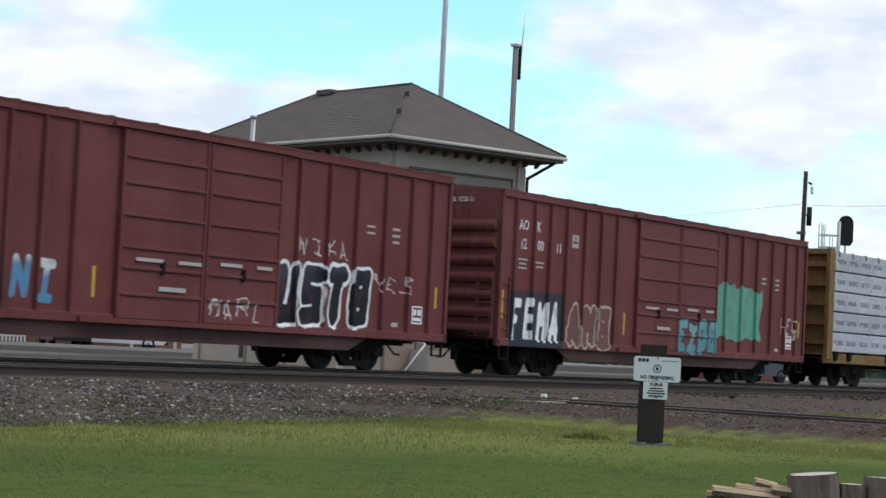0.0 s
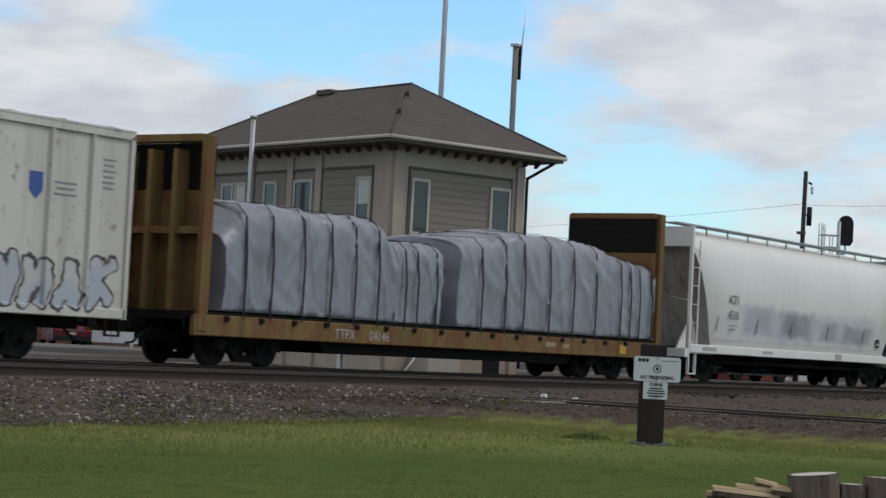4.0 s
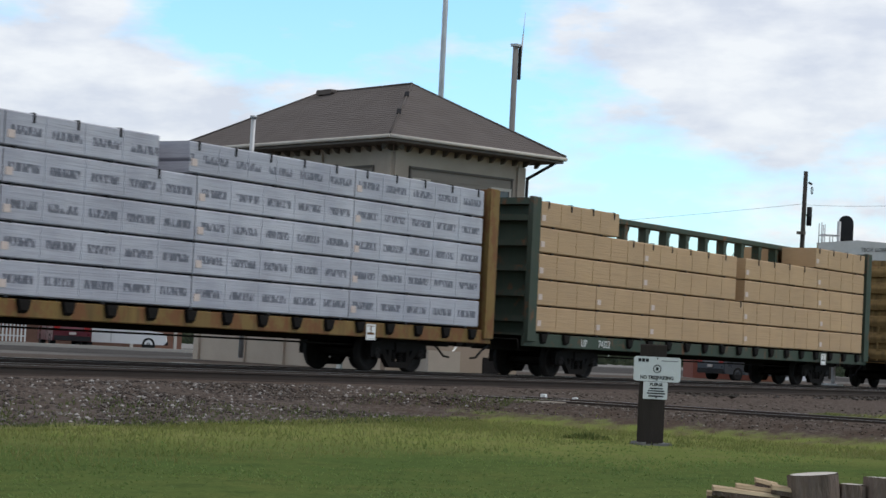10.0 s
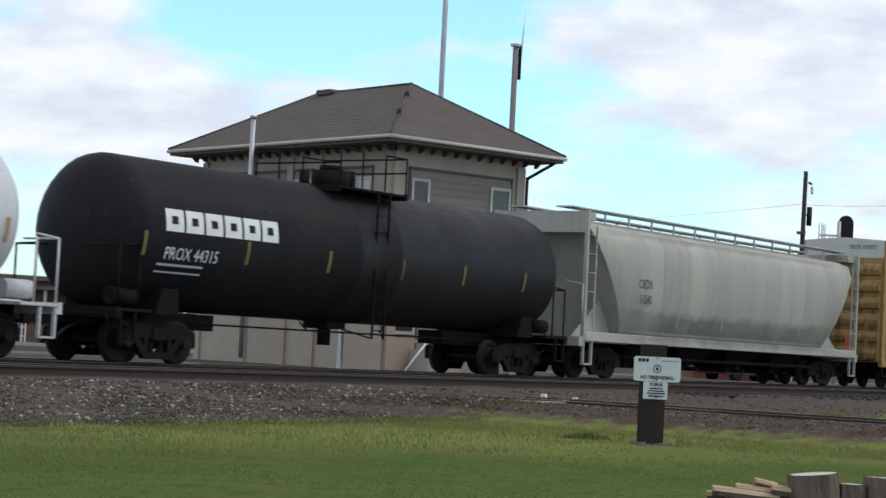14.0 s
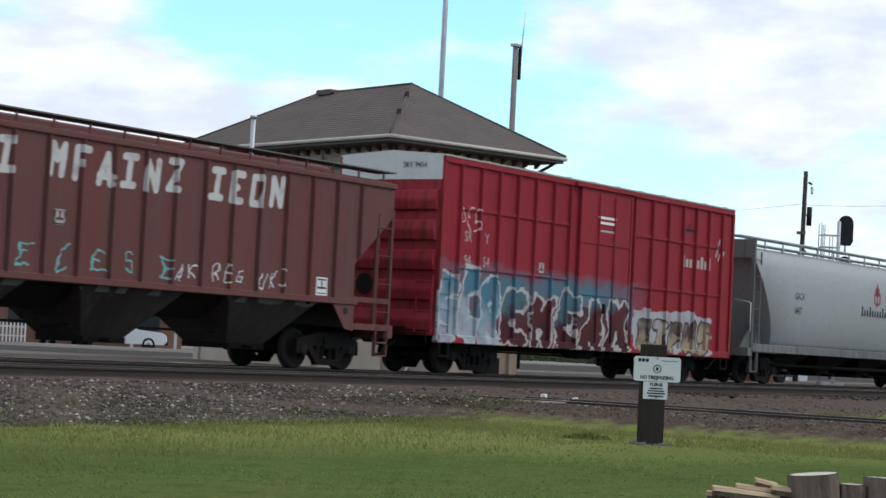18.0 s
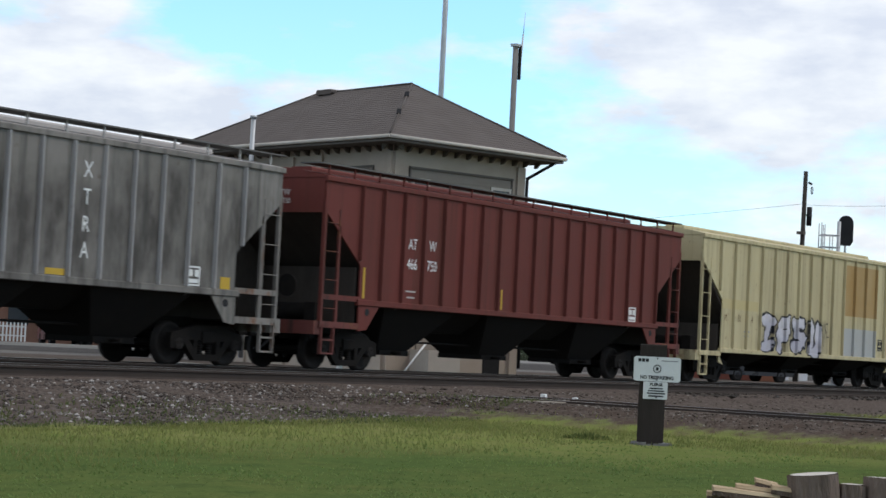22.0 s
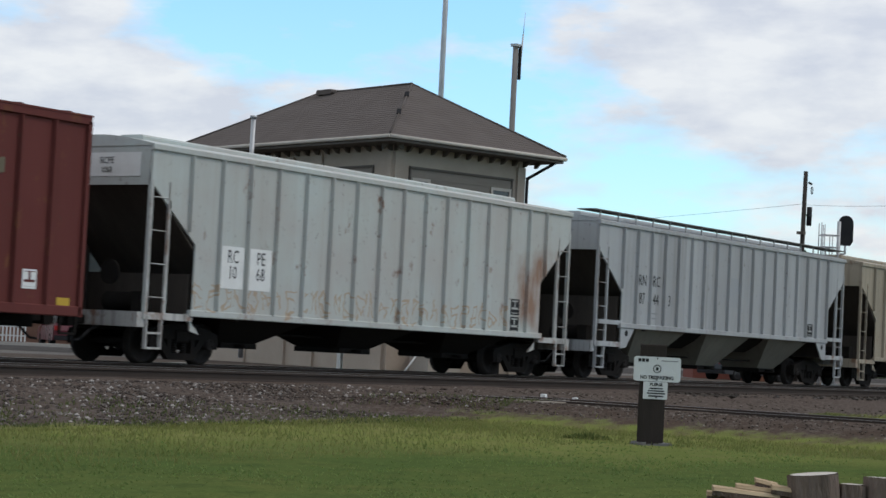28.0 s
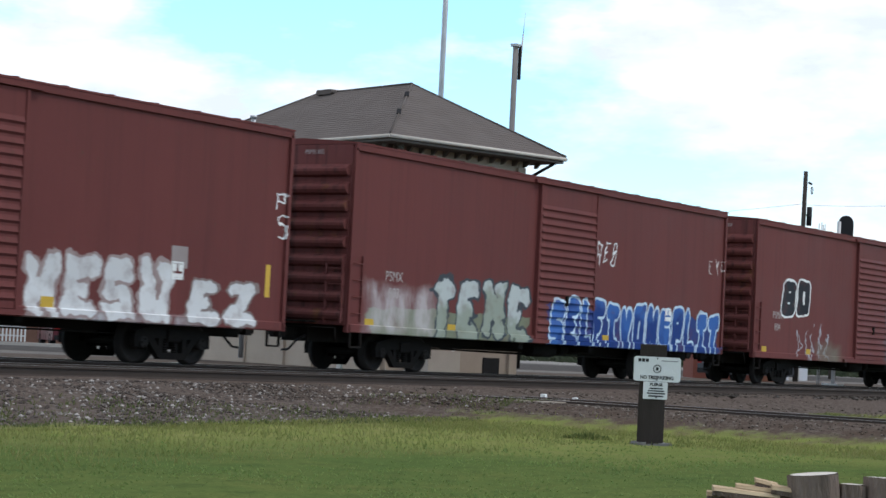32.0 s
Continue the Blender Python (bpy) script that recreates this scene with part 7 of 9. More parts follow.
    p = paint("rust_red_boxcar_paint", (0.120, 0.035, 0.031), (0.150, 0.050, 0.044), streak=(0.07, 0.026, 0.022), zones=[("block", -6.1, -5.45, 0.92, 1.85, [(0.18, 0.095, 0.088)], K, 1), ("block", -5.35, -4.75, 0.92, 1.5, [(0.165, 0.085, 0.078)], K, 1), ("tag", -9.35, -8.85, 2.72, 3.2, [(0.36, 0.29, 0.27)], K, "EK"), ("tag", -8.6, -7.75, 2.6, 3.25, [(0.36, 0.29, 0.27)], K, "YIN"), ("smear", 2.0, 5.0, 1.15, 1.9, [(0.28, 0.22, 0.17)], K, 3.0)], rust=0.2)
    d = paint("faded_maroon_door_paint", (0.155, 0.050, 0.046), (0.18, 0.066, 0.060))
    C[27] = box_car("boxcar", "rust red ribbed boxcar with faded maroon double doors", -189.5, 18.95, 4.66, 0.85, p, [-8.75, -7.85, -6.95, -6.15, -5.4, -4.7, -3.95, 2.77, 3.49, 4.34, 5.21, 6.0, 6.81, 7.65, 8.51], [(-3.4, -1.42), (-1.42, 1.71)], d, "louvre")
    for k, (x, zs) in {28: (-210.8, 0.83), 29: (-231.95, 0.86), 30: (-253.2, 0.8)}.items():
        z = {28: [("mist", 1.3, 7.4, 0.4, 2.75, [(0.05, 0.13, 0.16)], K, 3.0), ("smear", 6.0, 9.0, 0.6, 1.7, [(0.06, 0.15, 0.18)], K, 3.0), ("wash", 2.2, 6.6, 0.6, 2.3, [(0.085, 0.02, 0.018)], K, 2.4), ("fat", 2.2, 6.7, 0.62, 2.45, [(0.50, 0.44, 0.29), (0.60, 0.57, 0.50)], (0.03, 0.05, 0.06), "TCN"), ("fat", -7.4, -5.15, 2.2, 3.4, [K], W, "BO"), ("tag", -6.4, -3.0, 0.6, 2.1, [(0.34, 0.34, 0.36)], K, "DUAL"), ("mist", -4.6, -2.4, 0.5, 1.5, [(0.15, 0.13, 0.10)], K, 5.0), ("tag", 8.4, 9.3, 2.9, 3.5, [(0.50, 0.46, 0.44)], K, "RYE")],
             29: [("wash", -8.6, -1.7, 0.65, 1.5, [(0.17, 0.19, 0.13)], K, 4.9), ("smear", -8.9, -5.8, 0.8, 2.1, [(0.46, 0.42, 0.42)], K, 4.0), ("piece", -6.2, -1.6, 0.75, 2.35, [(0.26, 0.29, 0.24), (0.42, 0.45, 0.44)], (0.05, 0.06, 0.07), "TEME"), ("wash", -0.75, 9.3, 0.6, 1.9, [(0.02, 0.045, 0.17)], K, 7.0), ("fat", -0.75, 9.3, 0.62, 2.1, [(0.015, 0.04, 0.17), (0.04, 0.11, 0.33)], (0.46, 0.58, 0.68), "SELFIVONSPLIT"), ("tag", 1.7, 2.9, 3.0, 3.8, [W], K, "REB"), ("tag", 8.4, 9.5, 3.2, 3.7, [(0.5, 0.46, 0.44)], K, "EYE")],
             30: [("smear", 1.9, 7.0, 0.5, 1.0, [(0.45, 0.45, 0.46)], K, 3.0), ("piece", 1.7, 5.9, 0.75, 2.1, [(0.58, 0.58, 0.58), (0.50, 0.50, 0.50)], (0.28, 0.22, 0.21), "WESU"), ("piece", 6.3, 8.6, 0.8, 1.75, [(0.56, 0.56, 0.56), (0.50, 0.50, 0.50)], (0.20, 0.16, 0.15), "EZ"), ("block", 5.8, 6.3, 1.95, 2.4, [(0.30, 0.27, 0.26)], K, 1), ("block", 8.82, 8.98, 1.5, 2.2, [(0.55, 0.36, 0.06)], K, 1), ("tag", 9.0, 9.5, 3.3, 3.9, [W], K, "P"), ("tag", 9.0, 9.5, 2.7, 3.3, [W], K, "S")]}[k]
        p = paint("smooth_oxide_paint", (0.122, 0.037, 0.034), (0.148, 0.049, 0.045), streak=(0.075, 0.028, 0.026), streaks=0.4, zones=z)
        C[k] = box_car("boxcar", {28: "smooth oxide red boxcar with cream and skull-like graffiti", 29: "smooth oxide red boxcar with large blue graffiti", 30: "smooth oxide red boxcar with silver graffiti"}[k], x, 19.0, 5.12, zs, p, [], [(-1.45, 1.6)], None, "louvre", end_ribs=9, inset=3.0, end_top=0.35)


TARP = surface("grey_woven_tarpaulin", (0.245, 0.245, 0.275), (0.145, 0.145, 0.168), 0.4, 0.0, 1.0, 4.2, bump=0.32, dist=0.05, stretch=(2.6, 1.0, 0.6), amount=0.6)


def tarp_load(x, label, cx, length, top, dips, seed):
    """A load under tarpaulin: a lumpy sheet drawn down by straps."""
    st = thing("tarped_load", label, "tarpaulin", "tarped loads on the bulkhead car", m=pose(x, 0, 0))
    MOVERS.append((st, x))
    nx = 170
    wall = [(-1.45 - 0.02 * math.sin(3.2 * k / 15), 0.78 * k / 15) for k in range(16)]
    side = wall + [(-1.41, 0.83), (-1.37, 0.88), (-1.28, 0.93), (-1.12, 0.965), (-0.8, 0.99), (-0.4, 1.0)]
    prof = side + [(0.0, 1.01)] + [(-y, k) for y, k in reversed(side)]
    rings = []
    for i in range(nx + 1):
        u = i / nx
        xx = cx - length / 2 + length * u
        z = top(u)
        ring = []
        for y, k in prof:
            # soft lumps, folds that hang down, and fans of creases pulled slantwise by the straps
            zz = k * (z - 1.16)
            f1 = 1 - abs(noise.noise((xx * 1.5 + k * 1.2 + seed, y * 0.5, k * 0.9)) * 2.6)
            p, a = xx * 0.60 + zz * 0.80, xx * 0.80 - zz * 0.60
            f2 = 1 - abs(noise.noise((p * 3.6 + seed, a * 0.5, y * 0.4 + 5)) * 2.8)
            p, a = xx * 0.72 - zz * 0.69, xx * 0.69 + zz * 0.72
            f3 = 1 - abs(noise.noise((p * 2.6 + seed, a * 0.45, y * 0.4 + 9)) * 2.8)
            pull = 0.5 + 0.9 * noise.noise((xx * 0.55 + seed, k * 1.4, 3.0))
            w = 0.07 * noise.noise((xx * 0.9 + seed, y * 0.8, k * 1.5)) + 0.05 * max(0.0, f1) ** 4 + 0.075 * max(0.0, f2) ** 3 * max(0.0, min(1.0, pull)) + 0.05 * max(0.0, f3) ** 3 * max(0.0, min(1.0, 1 - pull)) - 0.05
            ring.append((xx + (0.12 * noise.noise((y, k * 3, seed)) if i in (0, nx) else 0), y * (1 + 0.6 * w), 1.16 + (z - 1.16) * k + (w if k > 0.05 else 0)))
        rings.append(ring)
    part("tarpaulin", Shape().loft(rings), TARP, st, "grey tarpaulin drawn tight by straps")
    for q in dips:
        u = (q - (cx - length / 2)) / length
        z = top(u)
        s = Shape()
        pts = [(-1.5, 1.0), (-1.52, 1.16 + (z - 1.16) * 0.5), (-1.45, 1.16 + (z - 1.16) * 0.87), (-1.18, 1.16 + (z - 1.16) * 0.985), (0, z + 0.02), (1.2, 1.16 + (z - 1.16) * 0.985), (1.47, 1.16 + (z - 1.16) * 0.88), (1.5, 1.0)]
        for (ya, za), (yb, zb) in zip(pts, pts[1:]):
            s.hull([(q - 0.03, ya, za), (q + 0.03, ya, za), (q + 0.03, ya + 0.012, za + 0.012), (q - 0.03, ya + 0.012, za + 0.012)], [(q - 0.03, yb, zb), (q + 0.03, yb, zb), (q + 0.03, yb + 0.012, zb + 0.012), (q - 0.03, yb + 0.012, zb + 0.012)])
        part("strap", s, BLACK_PAINT, st)


def bulkhead_flat(name, label, x, L):
    c = new_car(name, label, "flatcar", x)
    mat = YEL_FLAT
    h = L / 2
    part("deck", Shape().box(-h, h, -1.42, 1.42, 0.98, 1.12), STEEL_DARK, c)
    part("side_sill", Shape().box(-h, h, -1.5, -1.38, 0.62, 1.06, 0.02).box(-h, h, 1.38, 1.5, 0.62, 1.06, 0.02), mat, c)
    # centre sill, with a dark belly added where shade lies below the deck
    part("centre_sill", Shape().box(-h + 0.3, h - 0.3, -0.4, 0.4, 0.5, 1.0).hull([(-h + 4.2, -1.3, 0.98), (h - 4.2, -1.3, 0.98), (h - 4.8, -1.2, 0.36), (-h + 4.8, -1.2, 0.36)], [(-h + 4.2, 1.3, 0.98), (h - 4.2, 1.3, 0.98), (h - 4.8, 1.2, 0.36), (-h + 4.8, 1.2, 0.36)]), STEEL_DARK, c)
    for k in range(17):
        q = -h + 1.0 + k * (L - 2.0) / 16
        part("stake_pocket", Shape().box(q - 0.07, q + 0.07, -1.54, -1.5, 0.94, 1.05), STEEL_DARK, c)
    for s in (-1, 1):
        xa, xb = sorted((s * (h - 0.5), s * (h - 0.42)))
        b = part("bulkhead", Shape().box(xa, xb, -1.42, 1.42, 1.1, 3.62), mat, c, "yellow steel lower half of the end bulkhead")
        for k in range(5):
            part("board", Shape().box(xa, xb, -1.42, 1.42, 3.624 + 0.196 * k, 3.815 + 0.196 * k, 0.008), STEEL_DARK, b, "dark bulkhead board")
        part("bulkhead_frame", Shape().box(s * (h - 0.22) - 0.13, s * (h - 0.22) + 0.13, -1.52, -1.38, 0.7, 4.74, 0.02).box(s * (h - 0.22) - 0.13, s * (h - 0.22) + 0.13, 1.38, 1.52, 0.7, 4.74, 0.02).box(s * (h - 0.3) - 0.2, s * (h - 0.3) + 0.2, -1.38, 1.38, 4.61, 4.76, 0.02), mat, b, "yellow bulkhead frame")
        for y in (-0.7, 0.0, 0.7):
            part("bulkhead_post", Shape().box(min(s * (h - 0.42), s * (h - 0.05)), max(s * (h - 0.42), s * (h - 0.05)), y - 0.06, y + 0.06, 1.0, 4.45), mat, b)
        part("bulkhead_rib", Shape().box(min(s * (h - 0.42), s * (h - 0.1)), max(s * (h - 0.42), s * (h - 0.1)), -1.38, 1.38, 2.7, 2.85), mat, b)
    running_gear(c, L, 2.3)
    for lab, cx, ln, top, dips, seed in TARPS:
        tarp_load(x, lab, cx, ln, top, dips, seed)
    return c


TARPS = (("lumpy load under dark grey tarpaulin with black straps", 4.7, 10.2, lambda u: 3.34 + 0.40 * math.exp(-((u - 0.47) / 0.33) ** 4) - 12.0 * max(0.0, u - 0.94) ** 2, (0.6, 1.7, 2.6, 3.87, 5.1, 6.3, 7.7, 8.25, 8.78, 9.5), 1.0),
         ("low tarped load between two taller ones", -2.05, 1.9, lambda u: 3.1 + 0.03 * u, (-2.7, -2.2, -1.4), 4.0),
         ("tall load under grey tarpaulin with black straps", -6.15, 6.2, lambda u: 3.55 - 0.9 * max(0.0, 0.12 - u) * 6 - 1.2 * max(0.0, u - 0.93) * 5, (-8.6, -7.7, -6.6, -5.6, -4.7, -3.8), 7.0))

build_train()
# ---------- lettering and marks on the cars ----------
RED_MARK = surface("faded_red_mark", (0.30, 0.035, 0.03), (0.22, 0.04, 0.03), 0.6)
BLUE_MARK = surface("faded_blue_mark", (0.06, 0.11, 0.30), (0.10, 0.14, 0.28), 0.6)
GREY_MARK = surface("grey_mark", (0.27, 0.27, 0.28), (0.22, 0.22, 0.22), 0.6)
TAN_MARK = surface("brown_stencil_paint", (0.09, 0.055, 0.025), (0.14, 0.09, 0.04), 0.6)
PALE_YELLOW = surface("faded_yellow_paint", (0.50, 0.45, 0.14), (0.36, 0.33, 0.12), 0.7, 0.0, 5.0, 25.0)
RUST_STENCIL = surface("rust_stained_stencil", (0.36, 0.28, 0.18), (0.2, 0.13, 0.08), 0.7, 0.0, 5.0, 25.0)
DULL_WHITE = surface("dull_white_stencil", (0.42, 0.38, 0.36), (0.30, 0.265, 0.25), 0.6)


def strokes(parent, material, pts, wide, y=-1.507, name="painted_stroke"):
    """Straight painted strokes: each a thin plate from (x, z) to (x, z)."""
    for (xa, za), (xb, zb) in pts:
        d = Vector((xb - xa, 0, zb - za)).normalized()
        n = Vector((-d.z, 0, d.x)) * wide / 2
        a, b = Vector((xa, y, za)), Vector((xb, y, zb))
        ring = [a - n, b - n, b + n, a + n]
        part(name, Shape().hull(ring, [p + Vector((0, 0.006, 0)) for p in ring]), material, parent)


def marks(k, material, rows, h, y=-1.507, squeeze=0.85, bold=0.0):
    for text, x, z in rows:
        lettering(text, material, CARS[k], x, z, h, y, squeeze, bold=bold)


def data_panel(k, x, z, material, frame_mat=None, w=0.42, y=-1.508):
    """A small framed consolidated stencil."""
    f = frame_mat or material
    o = part("stencil_frame", Shape().box(x - w / 2, x - w / 2 + 0.035, y, y + 0.01, z - w / 2, z + w / 2).box(x + w / 2 - 0.035, x + w / 2, y, y + 0.01, z - w / 2, z + w / 2).box(x - w / 2 + 0.035, x + w / 2 - 0.035, y, y + 0.01, z + w / 2 - 0.035, z + w / 2).box(x - w / 2 + 0.035, x + w / 2 - 0.035, y, y + 0.01, z - w / 2, z - w / 2 + 0.035), f, CARS[k])
    bars(o, material, [(x - 0.09, z + 0.06, 0.12, 0.14), (x + 0.09, z + 0.06, 0.12, 0.14), (x, z - 0.1, 0.3, 0.08)], y)


def small_rows(k, material, x, z, n, w=0.5, gap=0.11, h=0.04, y=-1.507):
    bars(CARS[k], material, [(x, z - gap * i, w * (1 - 0.2 * (i % 2)), h) for i in range(n)], y)


def end_mark(k, text, x, z, material, h=0.15, y=-0.3):
    """Reporting marks on the leading end of a car, which faces -x."""
    lettering(text, material, CARS[k], 0, 0, h, name="end_mark", m=Matrix(((0, 0, -1, x - 0.008), (-0.85, 0, 0, y), (0, 1, 0, z - h / 2), (0, 0, 0, 1))))


def oval(parent, name, material, x, z, rx, rz, y, lean=0.0, label="", n=20):
    """A flat sprayed oval on the near side."""
    ring = [(x + rx * math.cos(6.283 * k / n) + lean * rz * math.sin(6.283 * k / n), z + rz * math.sin(6.283 * k / n)) for k in range(n)]
    return part(name, Shape().hull([(a, y, b) for a, b in ring], [(a, y + 0.004, b) for a, b in ring]), material, parent, label)


def sprayed_skull(k, x, z):
    o = oval(CARS[k], "sprayed_oval", BLACK_STENCIL, x, z, 0.42, 0.80, -1.508, 0.0, "sprayed pale skull shape")
    oval(o, "skull_face", CREAM_SPRAY, x, z + 0.02, 0.34, 0.70, -1.514)
    for dx in (-0.12, 0.13):
        oval(o, "eye_hole", BLACK_STENCIL, x + dx, z - 0.12, 0.075, 0.12, -1.520)
    oval(o, "nose_hole", BLACK_STENCIL, x, z - 0.32, 0.035, 0.06, -1.520)
    for q in range(4):
        part("tooth_gap", Shape().box(x - 0.16 + 0.1 * q, x - 0.14 + 0.1 * q, -1.520, -1.514, z - 0.62, z - 0.46), BLACK_STENCIL, o)


CREAM_SPRAY = surface("cream_spray_paint", (0.55, 0.51, 0.42), (0.46, 0.42, 0.34), 0.7)


def letter_cars():
    sprayed_skull(28, 8.2, 1.55)
    for k, num in ((1, ("12", "00", "11")), (2, ("12", "01", "30"))):
        marks(k, WHITE_PAINT, [("AO", -8.22, 3.87), ("K", -7.5, 3.87), (num[0], -8.22, 3.39), (num[1], -7.38, 3.39), (num[2], -6.45, 3.39)], 0.27)
        small_rows(k, DULL_WHITE, -8.22, 2.98, 3, 0.42)
        small_rows(k, DULL_WHITE, -7.38, 2.94, 2, 0.42)
        data_panel(k, -5.6, 3.62, DULL_WHITE, w=0.34)
        data_panel(k, 8.2, 1.36, WHITE_PAINT)
        bars(CARS[k], DULL_WHITE, [(-1.8, 1.05, 0.3, 0.12), (1.4, 1.02, 0.3, 0.12), (7.3, 1.1, 0.25, 0.1), (7.2, 3.3, 0.3, 0.06), (7.2, 3.15, 0.3, 0.06), (7.2, 3.0, 0.25, 0.06), (6.2, 3.3, 0.3, 0.05), (6.2, 3.15, 0.3, 0.05)])
        bars(CARS[k], YELLOW_PAINT, [(-9.1, 1.8, 0.09, 0.7), (-2.75, 1.55, 0.09, 0.6), (8.95, 1.8, 0.09, 0.5)])
        bars(CARS[k], DULL_WHITE, [(-1.3, 2.05, 0.8, 0.07), (-0.1, 2.05, 0.7, 0.07), (1.2, 2.1, 0.7, 0.07), (2.3, 2.1, 0.5, 0.07), (-0.6, 1.5, 0.8, 0.09)], y=-1.617)
        end_mark(k, "AOK 1200 11" if k == 1 else "AOK 1201 30", -9.42, 4.42, WHITE_PAINT, 0.13)
    # the blue car: its service slogan as plain yellow blocks
    for z, x, w, n in ((3.74, 4.78, 1.9, 6), (3.31, 5.05, 1.3, 4), (2.88, 4.79, 1.9, 7)):
        for i in range(n):
            q = x - w / 2 + (i + 0.5) * w / n
            if min(abs(q - p) for p in (3.5, 4.28, 5.03, 5.8)) > 0.04:
                bars(CARS[3], PALE_YELLOW, [(q, z, w / n * 0.62, 0.30)], name="slogan_block")
    bars(CARS[3], RED_MARK, [(6.2, 3.55, 0.3, 0.3), (6.2, 3.1, 0.3, 0.3), (6.2, 2.7, 0.3, 0.3)])
    bars(CARS[3], PALE_YELLOW, [(6.95, 3.3, 0.32, 0.34), (6.95, 2.83, 0.32, 0.34), (7.7, 2.85, 0.3, 0.34)])
    marks(3, DULL_WHITE, [("SP", -7.0, 2.43)], 0.24)
    data_panel(3, 6.1, 1.35, BLACK_STENCIL)
    # white hopper
    marks(4, BLACK_STENCIL, [("ACFX", -5.62, 2.55), ("45106", -5.62, 2.08)], 0.28, -1.558, 0.75)
    small_rows(4, GREY_MARK, -5.6, 1.75, 2, 0.5, y=-1.545)
    data_panel(4, 6.1, 1.55, BLACK_STENCIL, w=0.3, y=-1.50)
    strokes(CARS[4], GREY_MARK, [((x, 1.55), (x + 0.16, 2.0)) for x in (-6.7, -3.9, -1.3, 1.6, 4.7)], 0.07, y=-1.515)
    bars(CARS[4], DULL_WHITE, [(-7.1, 1.0, 0.9, 0.10), (-3.0, 1.0, 0.7, 0.08), (2.6, 1.0, 0.5, 0.2)], y=-1.532)
    # flat with tarps
    marks(5, DULL_WHITE, [("TTPX", -5.0, 0.82), ("04146", -3.68, 0.82)], 0.24, -1.506, 0.95)
    bars(CARS[5], YELLOW_PAINT, [(7.9, 0.84, 0.35, 0.25)])
    bars(CARS[5], RUST_STENCIL, [(4.0, 0.86, 0.5, 0.12), (4.8, 0.84, 0.3, 0.1)])
    # reefer
    marks(6, BLACK_STENCIL, [("A", -7.0, 2.36), ("R", -6.66, 2.36), ("M", -6.18, 2.36), ("N", -5.72, 2.36), ("769", -6.95, 1.84), ("084", -5.88, 1.84)], 0.33)
    part("rail_shield", Shape().hull([(5.9, -1.507, 3.5), (6.25, -1.507, 3.5), (6.25, -1.507, 3.15), (6.08, -1.507, 2.98), (5.9, -1.507, 3.15)], [(5.9, -1.5, 3.5), (6.25, -1.5, 3.5), (6.25, -1.5, 3.15), (6.08, -1.5, 2.98), (5.9, -1.5, 3.15)]), BLUE_MARK, CARS[6], "faded blue shield emblem")
    small_rows(6, GREY_MARK, 6.85, 3.35, 3, 0.6)
    small_rows(6, GREY_MARK, 8.0, 3.9, 6, 0.35)
    part("upper_door_rail", Shape().box(-2.05, 4.95, -1.66, -1.58, 4.28, 4.42), DULL_WHITE, CARS[6])
    part("lower_door_rail", Shape().box(-2.05, 4.95, -1.66, -1.58, 0.86, 0.98), DULL_WHITE, CARS[6])
    # lumber cars
    part("number_panel", Shape().box(-8.9, -5.9, -1.44, -1.425, 0.82, 1.06), BLACK_PAINT, CARS[7], "black number panel")
    marks(7, WHITE_PAINT, [("TTZX", -8.3, 0.94), ("864", -7.1, 0.94), ("19", -6.3, 0.94)], 0.19, -1.445, 0.95)
    marks(9, WHITE_PAINT, [("UP", -8.31, 0.95), ("74322", -7.2, 0.95)], 0.2, -1.425, 0.95)
    part("number_panel", Shape().box(-8.9, -5.9, -1.44, -1.425, 0.82, 1.06), BLACK_PAINT, CARS[10], "black number panel")
    marks(10, DULL_WHITE, [("TZX", -8.3, 0.94), ("75792", -7.1, 0.94)], 0.19, -1.445, 0.95)
    for k, x in ((7, 6.6), (9, 7.5), (10, 6.2), (0, 6.2)):
        data_panel(k, x, 0.9, WHITE_PAINT, w=0.36, y=-1.515)
    # yellow boxcars
    for k, mk, num, ink in ((8, (("IB", -8.2, 2.65), ("OX", -7.4, 2.65)), (("66", -8.3, 2.18), ("28", -7.42, 2.18), ("84", -6.5, 2.18)), TAN_MARK), (11, (("TB", -7.42, 2.65), ("OX", -6.55, 2.65)), (("6", -8.25, 2.15), ("70", -7.42, 2.15), ("05", -6.55, 2.15), ("2", -5.66, 2.15)), BLACK_STENCIL)):
        marks(k, ink, mk, 0.34, squeeze=0.8)
        marks(k, ink, num, 0.30, squeeze=0.8)
        marks(k, ink, [("next", -8.27, 4.02), ("load", -8.27, 3.76), ("any", -5.65, 3.98), ("road", -5.65, 3.76)], 0.17)
        strokes(CARS[k], RED_MARK, [((-7.72, 4.4), (-7.1, 3.85)), ((-6.85, 3.75), (-6.15, 3.15)), ((-6.15, 4.4), (-6.85, 3.85)), ((-7.1, 3.75), (-7.72, 3.15))], 0.27)
        strokes(CARS[k], BLUE_MARK if k == 8 else GREY_MARK, [((-7.72, 4.52), (-7.1, 3.97)), ((-6.85, 3.63), (-6.15, 3.03)), ((-6.15, 4.52), (-6.85, 3.97)), ((-7.1, 3.63), (-7.72, 3.03)), ((-6.9, 4.05), (-6.9, 3.5))], 0.17, y=-1.512)
        data_panel(k, 8.4, 1.45, WHITE_PAINT, w=0.4)
        for x in (-1.24, 1.2):
            small_rows(k, WHITE_PAINT, x, 4.4, 4, 0.8, 0.1, 0.05, y=-1.583)
